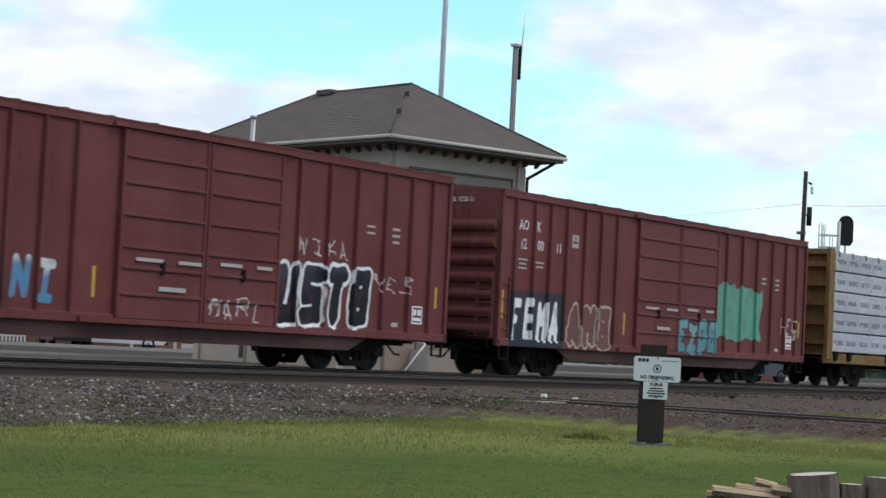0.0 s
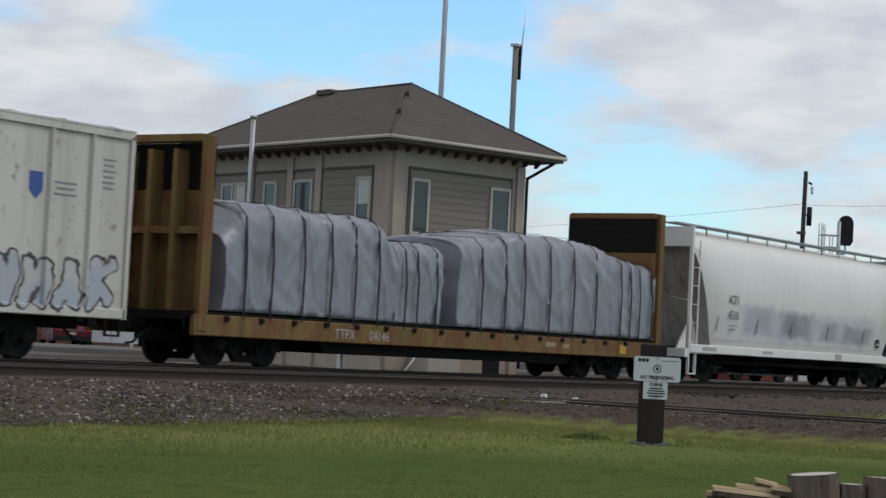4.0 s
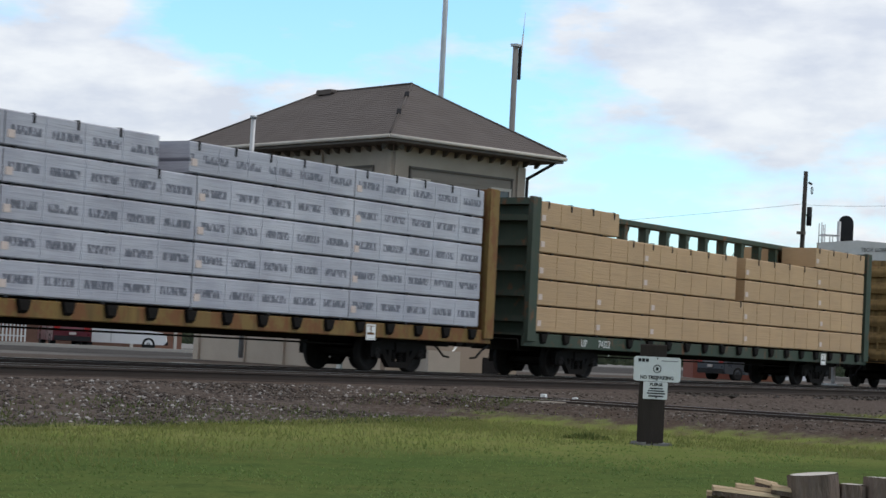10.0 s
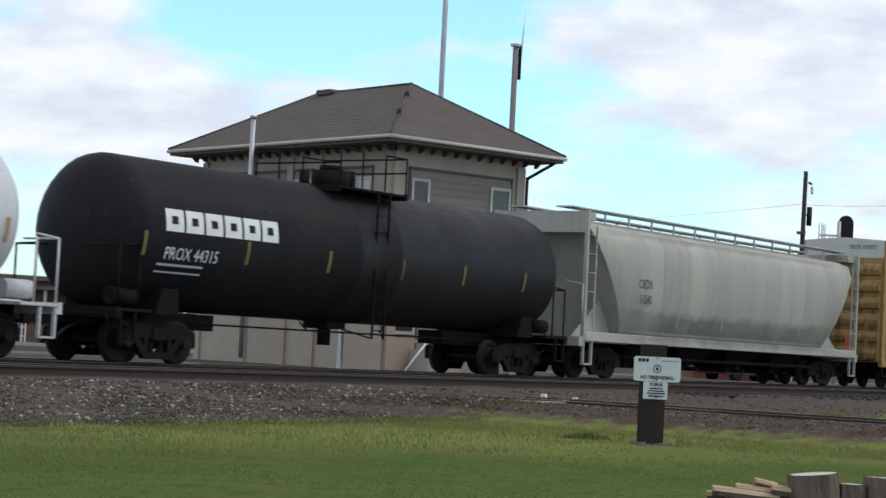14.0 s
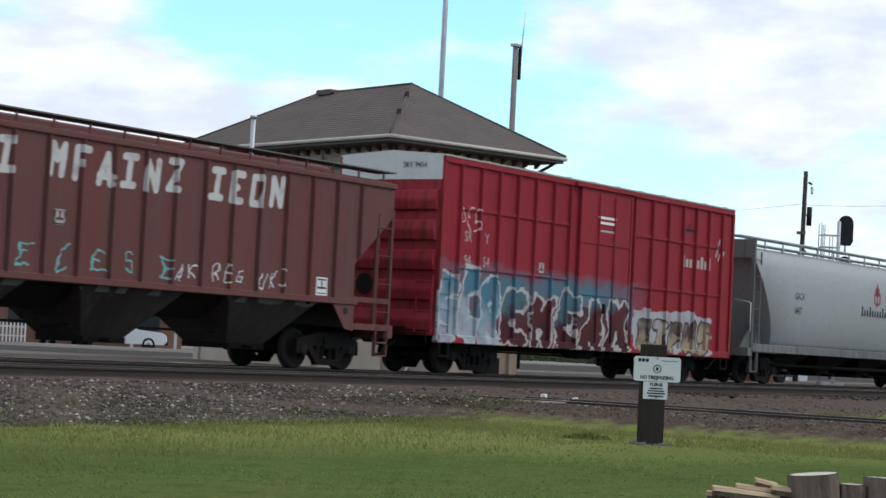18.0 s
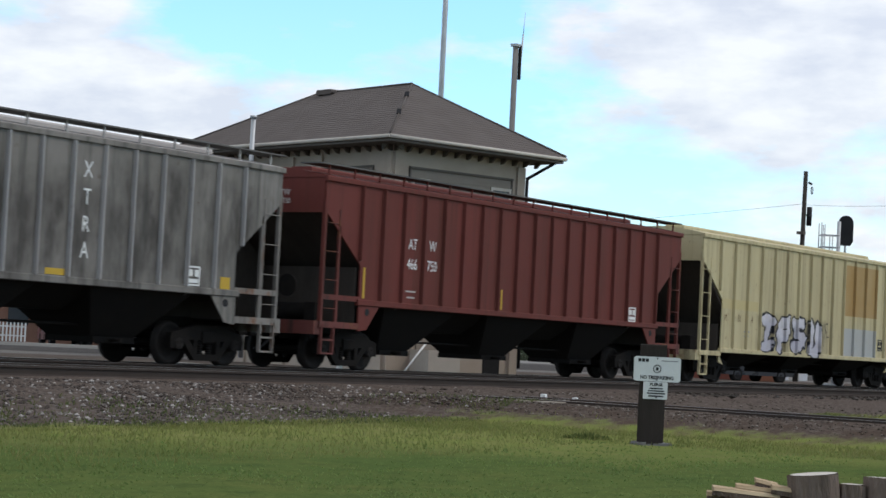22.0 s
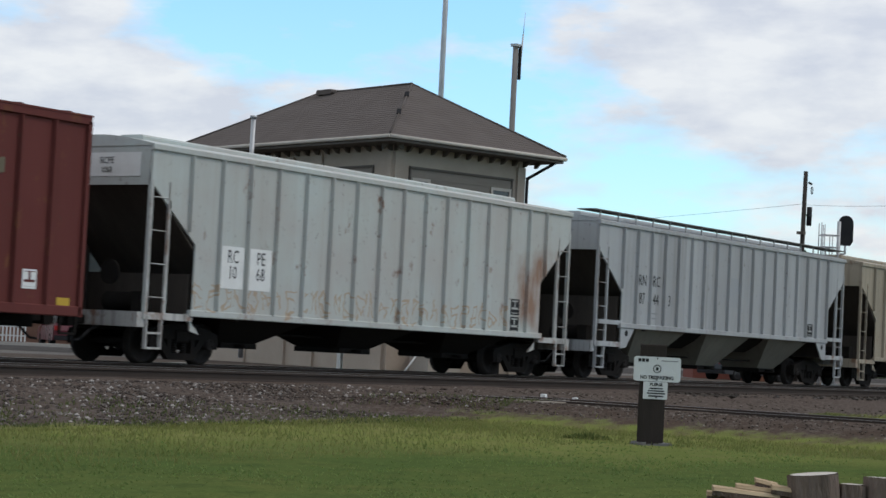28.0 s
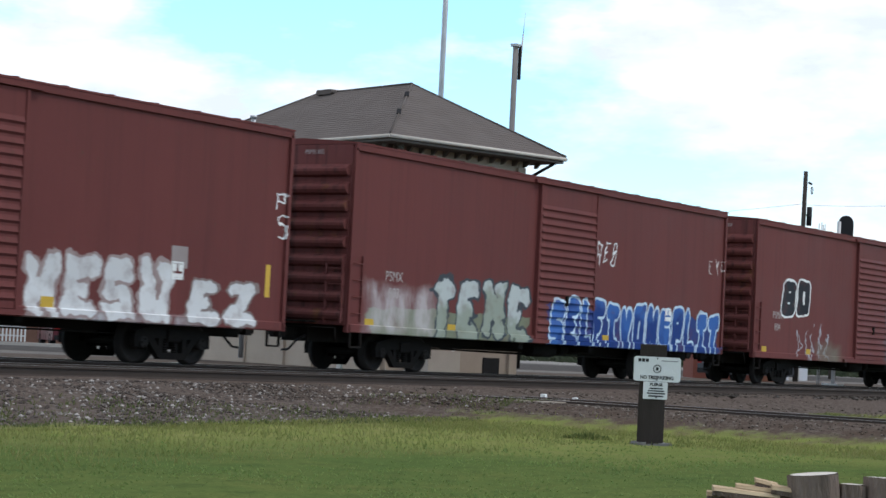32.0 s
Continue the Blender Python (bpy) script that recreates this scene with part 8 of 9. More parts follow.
        for x in (-1.1, 1.25):
            small_rows(k, DULL_WHITE, x, 2.4, 2, 0.7, 0.12, 0.05, y=-1.583)
            bars(CARS[k], WHITE_PAINT, [(x, 1.75, 0.14, 0.24), (x - 0.1, 2.05, 0.3, 0.06), (x + 0.35, 1.4, 0.1, 0.3)], y=-1.583)
        bars(CARS[k], YELLOW_PAINT, [(-0.25, 1.2, 0.08, 0.4), (1.9, 1.2, 0.08, 0.4)], y=-1.583)
    bars(CARS[11], WHITE_PAINT, [(-1.7, 3.55, 0.12, 0.22), (-1.4, 3.55, 0.4, 0.12), (-1.05, 3.55, 0.1, 0.2)], y=-1.583)
    marks(8, TAN_MARK, [("Rail", 4.83, 3.5), ("car", 5.74, 3.5), ("Pool", 6.63, 3.5), ("ing", 7.54, 3.5), ("Exp", 8.1, 3.5), ("erts", 8.95, 3.5)], 0.26, bold=0.02)
    marks(11, BLACK_STENCIL, [("Rail", 5.72, 3.52), ("car", 6.6, 3.52), ("Pool", 7.52, 3.52), ("ing", 8.38, 3.52), ("Ex", 6.6, 2.97), ("perts", 7.52, 2.97)], 0.34, bold=0.02)
    bars(CARS[11], BLACK_STENCIL, [(6.45, 2.45, 0.4, 0.2), (7.4, 2.43, 0.7, 0.16)])
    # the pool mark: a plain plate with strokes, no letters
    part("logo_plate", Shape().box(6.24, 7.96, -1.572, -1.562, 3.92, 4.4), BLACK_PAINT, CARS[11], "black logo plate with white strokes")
    strokes(CARS[11], WHITE_PAINT, [((6.35, 4.3), (7.35, 4.3)), ((6.6, 4.3), (6.6, 4.0)), ((7.1, 4.3), (7.1, 4.0)), ((7.4, 4.32), (7.85, 4.0)), ((7.4, 4.0), (7.85, 4.32))], 0.11, y=-1.578)
    strokes(CARS[8], RED_MARK, [((5.4, 4.3), (6.1, 4.3)), ((5.55, 4.25), (5.55, 3.75)), ((6.75, 4.25), (6.75, 3.75)), ((6.3, 4.3), (6.9, 4.3))], 0.14)
    strokes(CARS[8], TAN_MARK, [((5.4, 4.75), (5.4, 4.6)), ((5.42, 4.62), (6.1, 4.62))], 0.1)
    strokes(CARS[11], BLACK_STENCIL, [((-6.03, 4.28), (-5.25, 4.28)), ((5.35, 4.55), (5.35, 4.35)), ((5.4, 4.42), (6.1, 4.42))], 0.06)
    data_panel(11, -8.3, 1.3, DULL_WHITE, w=0.3)
    # round hoppers
    marks(12, BLACK_STENCIL, [("CRDX", -6.1, 2.71), ("11340", -6.08, 2.28)], 0.27, -1.558, 0.8)
    marks(15, BLACK_STENCIL, [("GACX", -6.04, 2.89), ("9437", -6.1, 2.42)], 0.24, -1.558, 0.8)
    for i in range(12):
        bars(CARS[15], BLACK_STENCIL, [(-0.75 + 0.23 * i, 2.58 + (0.06 if i in (0, 3, 8) else 0), 0.1, 0.34 if i in (0, 3, 8) else 0.2)], y=-1.558, name="company_mark")
    strokes(CARS[15], RED_MARK, [((0.3, 2.98), (0.3, 3.3)), ((0.55, 2.9), (0.55, 3.65)), ((0.8, 2.98), (0.8, 3.3)), ((0.3, 2.98), (0.55, 2.88)), ((0.55, 2.88), (0.8, 2.98)), ((0.43, 3.2), (0.43, 3.5)), ((0.67, 3.2), (0.67, 3.5))], 0.07, y=-1.558)
    strokes(CARS[15], BLACK_STENCIL, [((7.85, 3.75), (7.85, 3.4)), ((7.85, 3.75), (8.15, 3.75)), ((8.3, 3.4), (8.45, 3.78)), ((8.45, 3.78), (8.6, 3.4)), ((8.65, 3.78), (8.95, 3.78))], 0.08, y=-1.562)
    strokes(CARS[12], GREY_MARK, [((x, 1.55), (x + 0.14, 1.95)) for x in (-4.1, -1.2, 1.6, 4.4, 6.9)], 0.05, y=-1.522)
    data_panel(12, 8.6, 1.5, RED_MARK, w=0.36, y=-1.5)
    # tanks: company mark as six plain white blocks
    tank_w = (1.57, 2.66)
    for i in range(6):
        x = -7.43 + 0.61 * i
        s = Shape()
        for j in range(4):
            z0, z1 = 2.67 + 0.1125 * j, 2.67 + 0.1125 * (j + 1)
            ya, yb = [-math.sqrt(tank_w[0] ** 2 - (z - tank_w[1]) ** 2) - 0.006 for z in (z0, z1)]
            s.face([(x, ya, z0), (x + 0.54, ya, z0), (x + 0.54, yb, z1), (x, yb, z1)])
        o = part("company_block", s, WHITE_PAINT, CARS[13], "plain white block of a company mark")
        ym = -math.sqrt(tank_w[0] ** 2 - 0.16 ** 2) - 0.014
        part("block_gap", Shape().face([(x + 0.17, ym, 2.82), (x + 0.37, ym, 2.82), (x + 0.37, ym + 0.03, 2.98), (x + 0.17, ym + 0.03, 2.98)]), BLACK_PAINT, o)
    lettering("PROX 44315", WHITE_PAINT, CARS[13], -6.55, 2.24, 0.26, squeeze=0.85, wrap=tank_w)
    for z in (2.0, 1.86):
        bars(CARS[13], GREY_MARK, [(-6.8, z, 1.4, 0.05)], y=-math.sqrt(1.57 ** 2 - (z - 2.66) ** 2) - 0.006)
    bars(CARS[14], YELLOW_PAINT, [(2.8, 1.95, 0.6, 0.2)], y=-1.36)
    bars(CARS[14], BLACK_STENCIL, [(4.54, 1.9, 0.4, 0.26)], y=-1.335)
    part("placard", Shape().hull([(4.82, -1.32, 1.15), (5.07, -1.32, 1.4), (4.82, -1.32, 1.65), (4.57, -1.32, 1.4)], [(4.82, -1.28, 1.15), (5.07, -1.28, 1.4), (4.82, -1.28, 1.65), (4.57, -1.28, 1.4)]), RED_MARK, CARS[14], "red diamond hazard placard")
    bars(CARS[14], BLACK_STENCIL, [(-5.4, 2.62, 0.5, 0.16), (-4.75, 2.62, 0.55, 0.16)], y=-1.507)
    # red boxcar
    marks(16, DULL_WHITE, [("SR", -6.7, 3.38), ("Y", -5.85, 3.38), ("94", -6.7, 2.8), ("54", -5.85, 2.8)], 0.26)
    for i in range(8):
        bars(CARS[16], DULL_WHITE, [(4.75 + 0.24 * i, 3.46 + (0.05 if i in (0, 5, 7) else 0), 0.15, 0.36 if i in (0, 5, 7) else 0.24)], name="company_mark")
    strokes(CARS[16], DULL_WHITE, [((6.85, 3.75), (7.1, 4.3)), ((7.0, 3.65), (7.3, 4.15)), ((7.2, 3.6), (7.4, 3.95))], 0.07)
    small_rows(16, WHITE_PAINT, 0.05, 4.36, 2, 1.0, 0.14, 0.07, y=-1.583)
    small_rows(16, DULL_WHITE, 0.1, 4.0, 1, 0.8, 0.14, 0.05, y=-1.583)
    data_panel(16, -3.2, 2.8, DULL_WHITE, w=0.3)
    strokes(CARS[16], BLACK_STENCIL, [((5.05, 4.62), (5.05, 4.42)), ((4.72, 4.42), (5.4, 4.42))], 0.08)
    # ribbed hoppers
    marks(17, WHITE_PAINT, [("AT", -4.98, 2.86), ("W", -4.1, 2.86), ("366", -4.98, 2.52), ("360", -4.1, 2.52)], 0.24, squeeze=0.75, bold=0.02)
    marks(17, YELLOW_PAINT, [("M", -5.87, 2.07), ("T", -4.98, 2.07), ("E", -4.1, 2.05)], 0.3)
    small_rows(17, DULL_WHITE, -4.98, 1.75, 2, 0.4)
    small_rows(17, DULL_WHITE, -4.1, 1.78, 2, 0.4)
    data_panel(17, -2.3, 2.7, DULL_WHITE, w=0.3)
    data_panel(17, 5.9, 1.84, WHITE_PAINT, w=0.4)
    for x, t in ((-5.1, "RC"), (-4.26, "PE"), (-3.42, "")):
        part("white_panel", Shape().box(x - 0.32, x + 0.32, -1.508, -1.5, 2.66, 3.1), WHITE_PAINT, CARS[18], "white lettered panel")
        if t:
            lettering(t, BLACK_STENCIL, CARS[18], x, 2.88, 0.28, -1.512, 0.8)
    data_panel(18, 3.6, 1.84, DULL_WHITE, w=0.4)
    data_panel(18, 4.5, 1.84, DULL_WHITE, w=0.4)
    bars(CARS[18], WHITE_PAINT, [(6.6, 1.78, 0.26, 0.22)])
    for i in range(4):
        small_rows(18, DULL_WHITE, -5.1 + 0.84 * i, 1.9, 3, 0.4, 0.14)
    for k, x, a, b in ((17, -8.52, "ATW", "366360"), (18, -8.62, "RCPE", "1025"), (20, -8.56, "ATW", "466750"), (21, -8.50, "CFWR", "76201"), (22, -8.58, "ATW", "97994"), (23, -8.53, "DSRC", "8732"), (25, -8.45, "RNRC", "87443")):
        ink = WHITE_PAINT if k in (17, 18, 20) else BLACK_STENCIL
        end_mark(k, a, x, 3.93, ink, 0.14)
        end_mark(k, b, x, 3.74, ink, 0.12)
    end_mark(19, "MCGX", -8.27, 3.95, TAN_MARK, 0.14)
    end_mark(26, "RCPE", -8.245, 4.05, BLACK_STENCIL, 0.14)
    end_mark(26, "1068", -8.245, 3.86, BLACK_STENCIL, 0.12)
    for k, text, x, z in ((8, "TBOX 662884", -9.54, 4.95), (11, "TBOX 670052", -9.52, 4.98), (16, "SRY 9454", -7.97, 5.02)):
        end_mark(k, text, x, z, BLACK_STENCIL, 0.15, -0.7)
    for k, text in ((28, "PSMX 804"), (29, "PSMX 803")):
        end_mark(k, text, -9.508, 4.94, DULL_WHITE, 0.11, -0.4)
    end_mark(27, "PSMX 77011", -9.488, 4.39, BLACK_STENCIL, 0.13)
    for k, rows, ink, hh in ((19, [("M", -6.6, 2.0), ("01", -5.65, 2.0), ("A", -4.75, 2.0)], TAN_MARK, 0.22),
                             (20, [("AT", -5.1, 3.02), ("W", -4.27, 3.02), ("466", -5.1, 2.55), ("750", -4.27, 2.55)], WHITE_PAINT, 0.26),
                             (21, [("X", 2.55, 3.68), ("T", 2.55, 3.16), ("R", 2.55, 2.64), ("A", 2.55, 2.14)], WHITE_PAINT, 0.32),
                             (22, [("AT", -5.95, 2.94), ("W", -5.1, 2.94), ("97", -5.95, 2.3), ("99", -5.1, 2.3), ("4", -4.27, 2.3)], BLACK_STENCIL, 0.3),
                             (23, [("DS", -5.95, 2.88), ("RC", -5.1, 2.88), ("87", -5.95, 2.24), ("32", -5.1, 2.24)], BLACK_STENCIL, 0.3),
                             (25, [("RN", -5.88, 2.82), ("RC", -5.05, 2.82), ("87", -5.88, 2.31), ("44", -5.05, 2.31), ("3", -4.22, 2.31)], BLACK_STENCIL, 0.32)):
        marks(k, ink, rows, hh, squeeze=0.78)
    for x, a, b in ((-5.9, "CF", "76"), (-5.08, "WR", "20")):
        part("grey_panel", Shape().box(x - 0.34, x + 0.34, -1.508, -1.5, 1.62, 2.6), GREY_MARK, CARS[21], "pale grey lettered panel")
        lettering(a, BLACK_STENCIL, CARS[21], x, 2.34, 0.32, -1.512, 0.78)
        lettering(b, BLACK_STENCIL, CARS[21], x, 1.88, 0.34, -1.512, 0.78)
    lettering("1", BLACK_STENCIL, CARS[21], -4.3, 1.88, 0.34, -1.512, 0.78)
    for k in (19, 20, 21, 22, 23, 24, 25):
        data_panel(k, 5.75, 1.5 if k in (19, 24) else 1.82, WHITE_PAINT if k in (20, 21) else BLACK_STENCIL, w=0.4)
        small_rows(k, DULL_WHITE if k in (20, 21) else GREY_MARK, -5.1, 1.6 if k in (19, 24) else 1.9, 2, 0.4, 0.14)
    for k in (20, 21, 22):
        bars(CARS[k], YELLOW_PAINT, [(-7.0, 1.85, 0.3, 0.35), (6.75, 1.7, 0.3, 0.3), (-3.9, 1.68, 0.5, 0.12), (-1.0, 1.68, 0.5, 0.12), (1.8, 1.68, 0.5, 0.12)] if k != 20 else [(-6.98, 2.0, 0.07, 0.7), (-1.1, 1.9, 0.07, 0.5), (4.6, 1.9, 0.07, 0.5)])
    for x, a, b in ((-5.6, "RC", "10"), (-4.68, "PE", "68")):
        part("white_panel", Shape().box(x - 0.36, x + 0.36, -1.508, -1.5, 1.62, 2.5), WHITE_PAINT, CARS[26], "white lettered panel")
        lettering(a, BLACK_STENCIL, CARS[26], x, 2.3, 0.28, -1.512, 0.75)
        lettering(b, BLACK_STENCIL, CARS[26], x, 1.97, 0.28, -1.512, 0.75)
    data_panel(26, 5.6, 1.75, BLACK_STENCIL, w=0.4)
    data_panel(26, 5.6, 1.3, BLACK_STENCIL, w=0.4)
    part("header_panel", Shape().box(-8.24, -8.232, -1.2, 0.4, 3.72, 4.2), WHITE_PAINT, CARS[26], "white end panel")
    # rust red boxcar
    for i, x in enumerate((-8.29, -7.39, -6.56)):
        part("white_panel", Shape().box(x - 0.32, x + 0.32, -1.508, -1.5, 1.71, 2.46), WHITE_PAINT, CARS[27], "white repainted panel")
    lettering("PSMX", BLACK_STENCIL, CARS[27], -8.29, 2.2, 0.18, -1.512, 0.72)
    lettering("770", BLACK_STENCIL, CARS[27], -8.29, 1.88, 0.25, -1.512, 0.78)
    lettering("11", BLACK_STENCIL, CARS[27], -7.39, 1.88, 0.25, -1.512, 0.8)
    olive = surface("faded_olive_mark", (0.055, 0.050, 0.032), (0.085, 0.065, 0.045))
    disc = oval(CARS[27], "herald", olive, 6.42, 3.3, 0.62, 0.63, -1.508, 0.0, "faded round railway herald")
    part("herald_banner", Shape().hull([(5.55, -1.520, 3.05), (7.3, -1.520, 3.4), (7.3, -1.520, 3.68), (5.55, -1.520, 3.33)], [(5.55, -1.513, 3.05), (7.3, -1.513, 3.4), (7.3, -1.513, 3.68), (5.55, -1.513, 3.33)]), surface("pale_olive_mark", (0.15, 0.13, 0.09), (0.09, 0.07, 0.05)), disc)
    bars(CARS[27], YELLOW_PAINT, [(-9.1, 1.12, 0.44, 0.24)] + [(x, 1.12, 0.34, 0.15) for x in (-6.75, -4.45, 2.2, 5.25, 9.0)])
    data_panel(27, 8.1, 1.5, WHITE_PAINT, w=0.36)
    part("end_placard", Shape().box(-9.486, -9.478, -0.9, 0.3, 4.28, 4.5), WHITE_PAINT, CARS[27], "white end number plate")
    for k, num in ((28, "804"), (29, "803")):
        marks(k, DULL_WHITE, [("PSMX", -7.7, 2.22), (num, -7.68, 1.84)], 0.24)
    for k in (28, 29, 30):
        bars(CARS[k], YELLOW_PAINT, [(x, 1.1, 0.34, 0.2) for x in (-8.6, -5.2, 2.4)])
        data_panel(k, 6.0, 1.9, WHITE_PAINT, w=0.36)


letter_cars()

# ---------- the trackside: sign, firewood, parked cars, sheds ----------


def build_sign():
    t = thing("no_trespassing_sign", "white trespass notices on a dark upright timber post", "sign", m=pose(22.29, -17.05, GRASS_Z, 0, 0, -61))
    part("post", Shape().box(-0.16, 0.16, -0.08, 0.12, -0.1, 1.22, 0.012), surface("tarred_post_timber", (0.030, 0.025, 0.022), (0.055, 0.045, 0.04), 0.9, 0.0, 3.0, 30.0, stretch=(3, 3, 0.4)), t, "dark creosoted timber post")
    plate = surface("pale_sign_enamel", (0.62, 0.63, 0.62), (0.52, 0.53, 0.52), 0.5)
    ink = BLACK_STENCIL
    for name, x0, x1, z0, z1 in (("upper_plate", -0.235, 0.335, 0.77, 1.07), ("lower_plate", -0.11, 0.185, 0.555, 0.765)):
        c = 0.022 if name == "upper_plate" else 0.006
        ring = [(x0 + c, z0), (x1 - c, z0), (x1, z0 + c), (x1, z1 - c), (x1 - c, z1), (x0 + c, z1), (x0, z1 - c), (x0, z0 + c)]
        o = part(name, Shape().hull([(x, -0.095, z) for x, z in ring], [(x, -0.085, z) for x, z in ring]), plate, t, "white enamelled notice plate")
        if name == "upper_plate":
            bars(o, ink, [(-0.165 + 0.045 * i, 1.025, 0.036, 0.04) for i in range(3)], -0.099, "railway_mark")
            bars(o, GREY_MARK, [(0.2, 1.025, 0.2, 0.012)], -0.099)
            rg = Shape()
            for i in range(14):
                a, b = 6.283 * i / 14, 6.283 * (i + 1) / 14
                rg.box(0.05 + 0.045 * math.cos(a) - 0.006, 0.05 + 0.045 * math.cos(a) + 0.006, -0.099, -0.093, 0.925 + 0.045 * math.sin(a) - 0.008, 0.925 + 0.045 * math.sin(a) + 0.008)
            part("round_emblem", rg, ink, o)
            bars(o, ink, [(0.05, 0.925, 0.03, 0.04)], -0.099)
            lettering("NO TRESPASSING", ink, o, 0.05, 0.82, 0.042, -0.099, 0.88, bold=0.05)
        else:
            lettering("PLEASE", ink, o, 0.047, 0.735, 0.036, -0.099, 1.0, bold=0.05)
            bars(o, ink, [(0.047, 0.685, 0.16, 0.014), (0.047, 0.655, 0.2, 0.014), (0.047, 0.625, 0.22, 0.016), (0.047, 0.592, 0.18, 0.018)], -0.099)
        for z in (z0 + 0.02, z1 - 0.02):
            part("bolt", Shape().tube((0.05, -0.105, z), (0.05, -0.09, z), 0.009, 8), STEEL_DARK, o)
    rng = random.Random(4)
    st = Shape()
    for _ in range(60):
        a, r = rng.random() * 6.28, 0.17 + 0.08 * rng.random()
        x, y, q = r * math.cos(a), r * math.sin(a), 0.012 + 0.02 * rng.random()
        st.box(x - q, x + q, y - q, y + q, -0.02, q)
    tagged(part("gravel_patch", st, surface("pale_stone", (0.22, 0.21, 0.20), (0.12, 0.115, 0.11)), t), kind="stuff")


def build_wood():
    bark = surface("grey_bark", (0.215, 0.165, 0.138), (0.085, 0.062, 0.052), 0.95, 0.0, 9.0, 45.0, bump=1.0, dist=0.03, stretch=(1, 1, 0.22), amount=0.9)
    cut = surface("pale_cut_wood", (0.56, 0.52, 0.47), (0.36, 0.31, 0.26), 0.85, 0.0, 9.0, 40.0, amount=0.8)
    split = surface("split_wood_face", (0.50, 0.40, 0.26), (0.26, 0.175, 0.105), 0.85, 0.0, 6.0, 40.0, stretch=(0.5, 0.5, 5), amount=0.9, vary=0.35)

    def round_log(x, y, z0, z1, r, tilt, label):
        t = thing("log_round", label, "log", "firewood by the lawn", m=pose(x, y, z0, tilt[0], tilt[1], 0))
        rings = []
        for z in (0.0, 0.06, 0.12, 0.18, 0.25, 0.31, z1 - z0):
            ring = []
            for k in range(64):
                a = 6.283 * k / 64
                q = r * (0.94 + 0.14 * z) + 0.010 * math.sin(3 * a + 1) + 0.006 * math.sin(9 * a + 7 * z) + 0.007 * noise.noise((9 * math.cos(a), 9 * math.sin(a), 2.5 * z + x))
                ring.append((q * math.cos(a), q * math.sin(a), z + (0.008 * noise.noise((4 * math.cos(a), 4 * math.sin(a), x)) if z > 0.3 else 0.0)))
            rings.append(ring)
        part("bark", Shape().loft(rings, caps=False), bark, t, "furrowed grey bark")
        for z in (0.002, z1 - z0 + 0.003):
            part("cut_face", Shape().face([((r - 0.008) * math.cos(6.283 * k / 24), (r - 0.008) * math.sin(6.283 * k / 24), z) for k in range(24)]), cut, t, "pale sawn face")
        if z1 - z0 > 0.3:
            part("split_crack", Shape().box(r * 0.86, r * 1.04, 0.02, 0.035, 0.02, z1 - z0), BLACK_PAINT, t, "dark drying crack")

    round_log(11.36, -23.985, GRASS_Z - 0.02, -0.048, 0.146, (-5, -3.4), "upright sawn log round with pale top")
    round_log(11.60, -24.33, GRASS_Z - 0.02, -0.055, 0.16, (0, 2), "upright sawn log round at the pile's end")
    round_log(11.47, -24.14, GRASS_Z - 0.02, -0.10, 0.075, (0, 0), "thin short log between thicker rounds")
    rng = random.Random(9)
    toward = Vector((-0.83, -0.56, 0))
    rows = (((11.0, -23.46, -0.150), (11.23, -23.78, -0.182), 0.05, 0.0), ((11.09, -23.57, -0.133), (11.31, -23.89, -0.165), 0.03, -0.03), ((11.15, -23.67, -0.095), (11.23, -23.78, -0.122), 0.04, -0.06), ((11.2, -23.74, -0.125), (11.38, -24.0, -0.165), 0.035, 0.02),
            ((11.02, -23.5, -0.235), (11.26, -23.83, -0.245), 0.06, 0.02), ((11.14, -23.66, -0.225), (11.40, -24.02, -0.235), 0.05, 0.03), ((11.0, -23.47, -0.33), (11.24, -23.8, -0.33), 0.06, 0.04), ((11.16, -23.7, -0.32), (11.42, -24.05, -0.325), 0.06, 0.03), ((11.02, -23.5, -0.43), (11.28, -23.86, -0.43), 0.07, 0.02), ((11.2, -23.75, -0.42), (11.44, -24.08, -0.42), 0.07, 0.02))
    # thinner splinters on top and in front
    rows += tuple(((10.98 + 0.05 * k, -23.44 - 0.075 * k, -0.185 - 0.02 * (k % 3)), (11.16 + 0.05 * k, -23.70 - 0.075 * k, -0.195 - 0.024 * (k % 3)), 0.022 + 0.008 * (k % 2), -0.05 - 0.02 * (k % 2)) for k in range(5))
    for a, b, w, fwd in rows:
        a, b = Vector(a) + toward * fwd, Vector(b) + toward * fwd
        t = thing("split_log", "freshly split firewood billet with pale faces", "firewood", "firewood by the lawn", m=pose(a.x, a.y, a.z))
        d = b - a
        side = Vector((0.83, 0.56, 0))
        upv = Vector((0, 0, 1))
        prof = [(-w, -0.022), (w * 0.4, -0.03), (w, -0.010), (w * 0.8, 0.008), (-w * 0.75, 0.0)]
        k1, k2 = 0.85 + 0.3 * rng.random(), 0.75 + 0.3 * rng.random()
        part("split_face", Shape().hull([side * (y * k1) + upv * (q * k1) for y, q in prof], [d + side * (y * k2) + upv * (q * k2) for y, q in prof]), split, t)
        low = [(-w * 0.9, -0.024), (w * 0.4, -0.034), (w * 0.35, -0.055), (-w * 0.7, -0.05)]
        part("bark_strip", Shape().hull([side * (y * k1) + upv * q for y, q in low], [d + side * (y * k2) + upv * q for y, q in low]), bark, t)


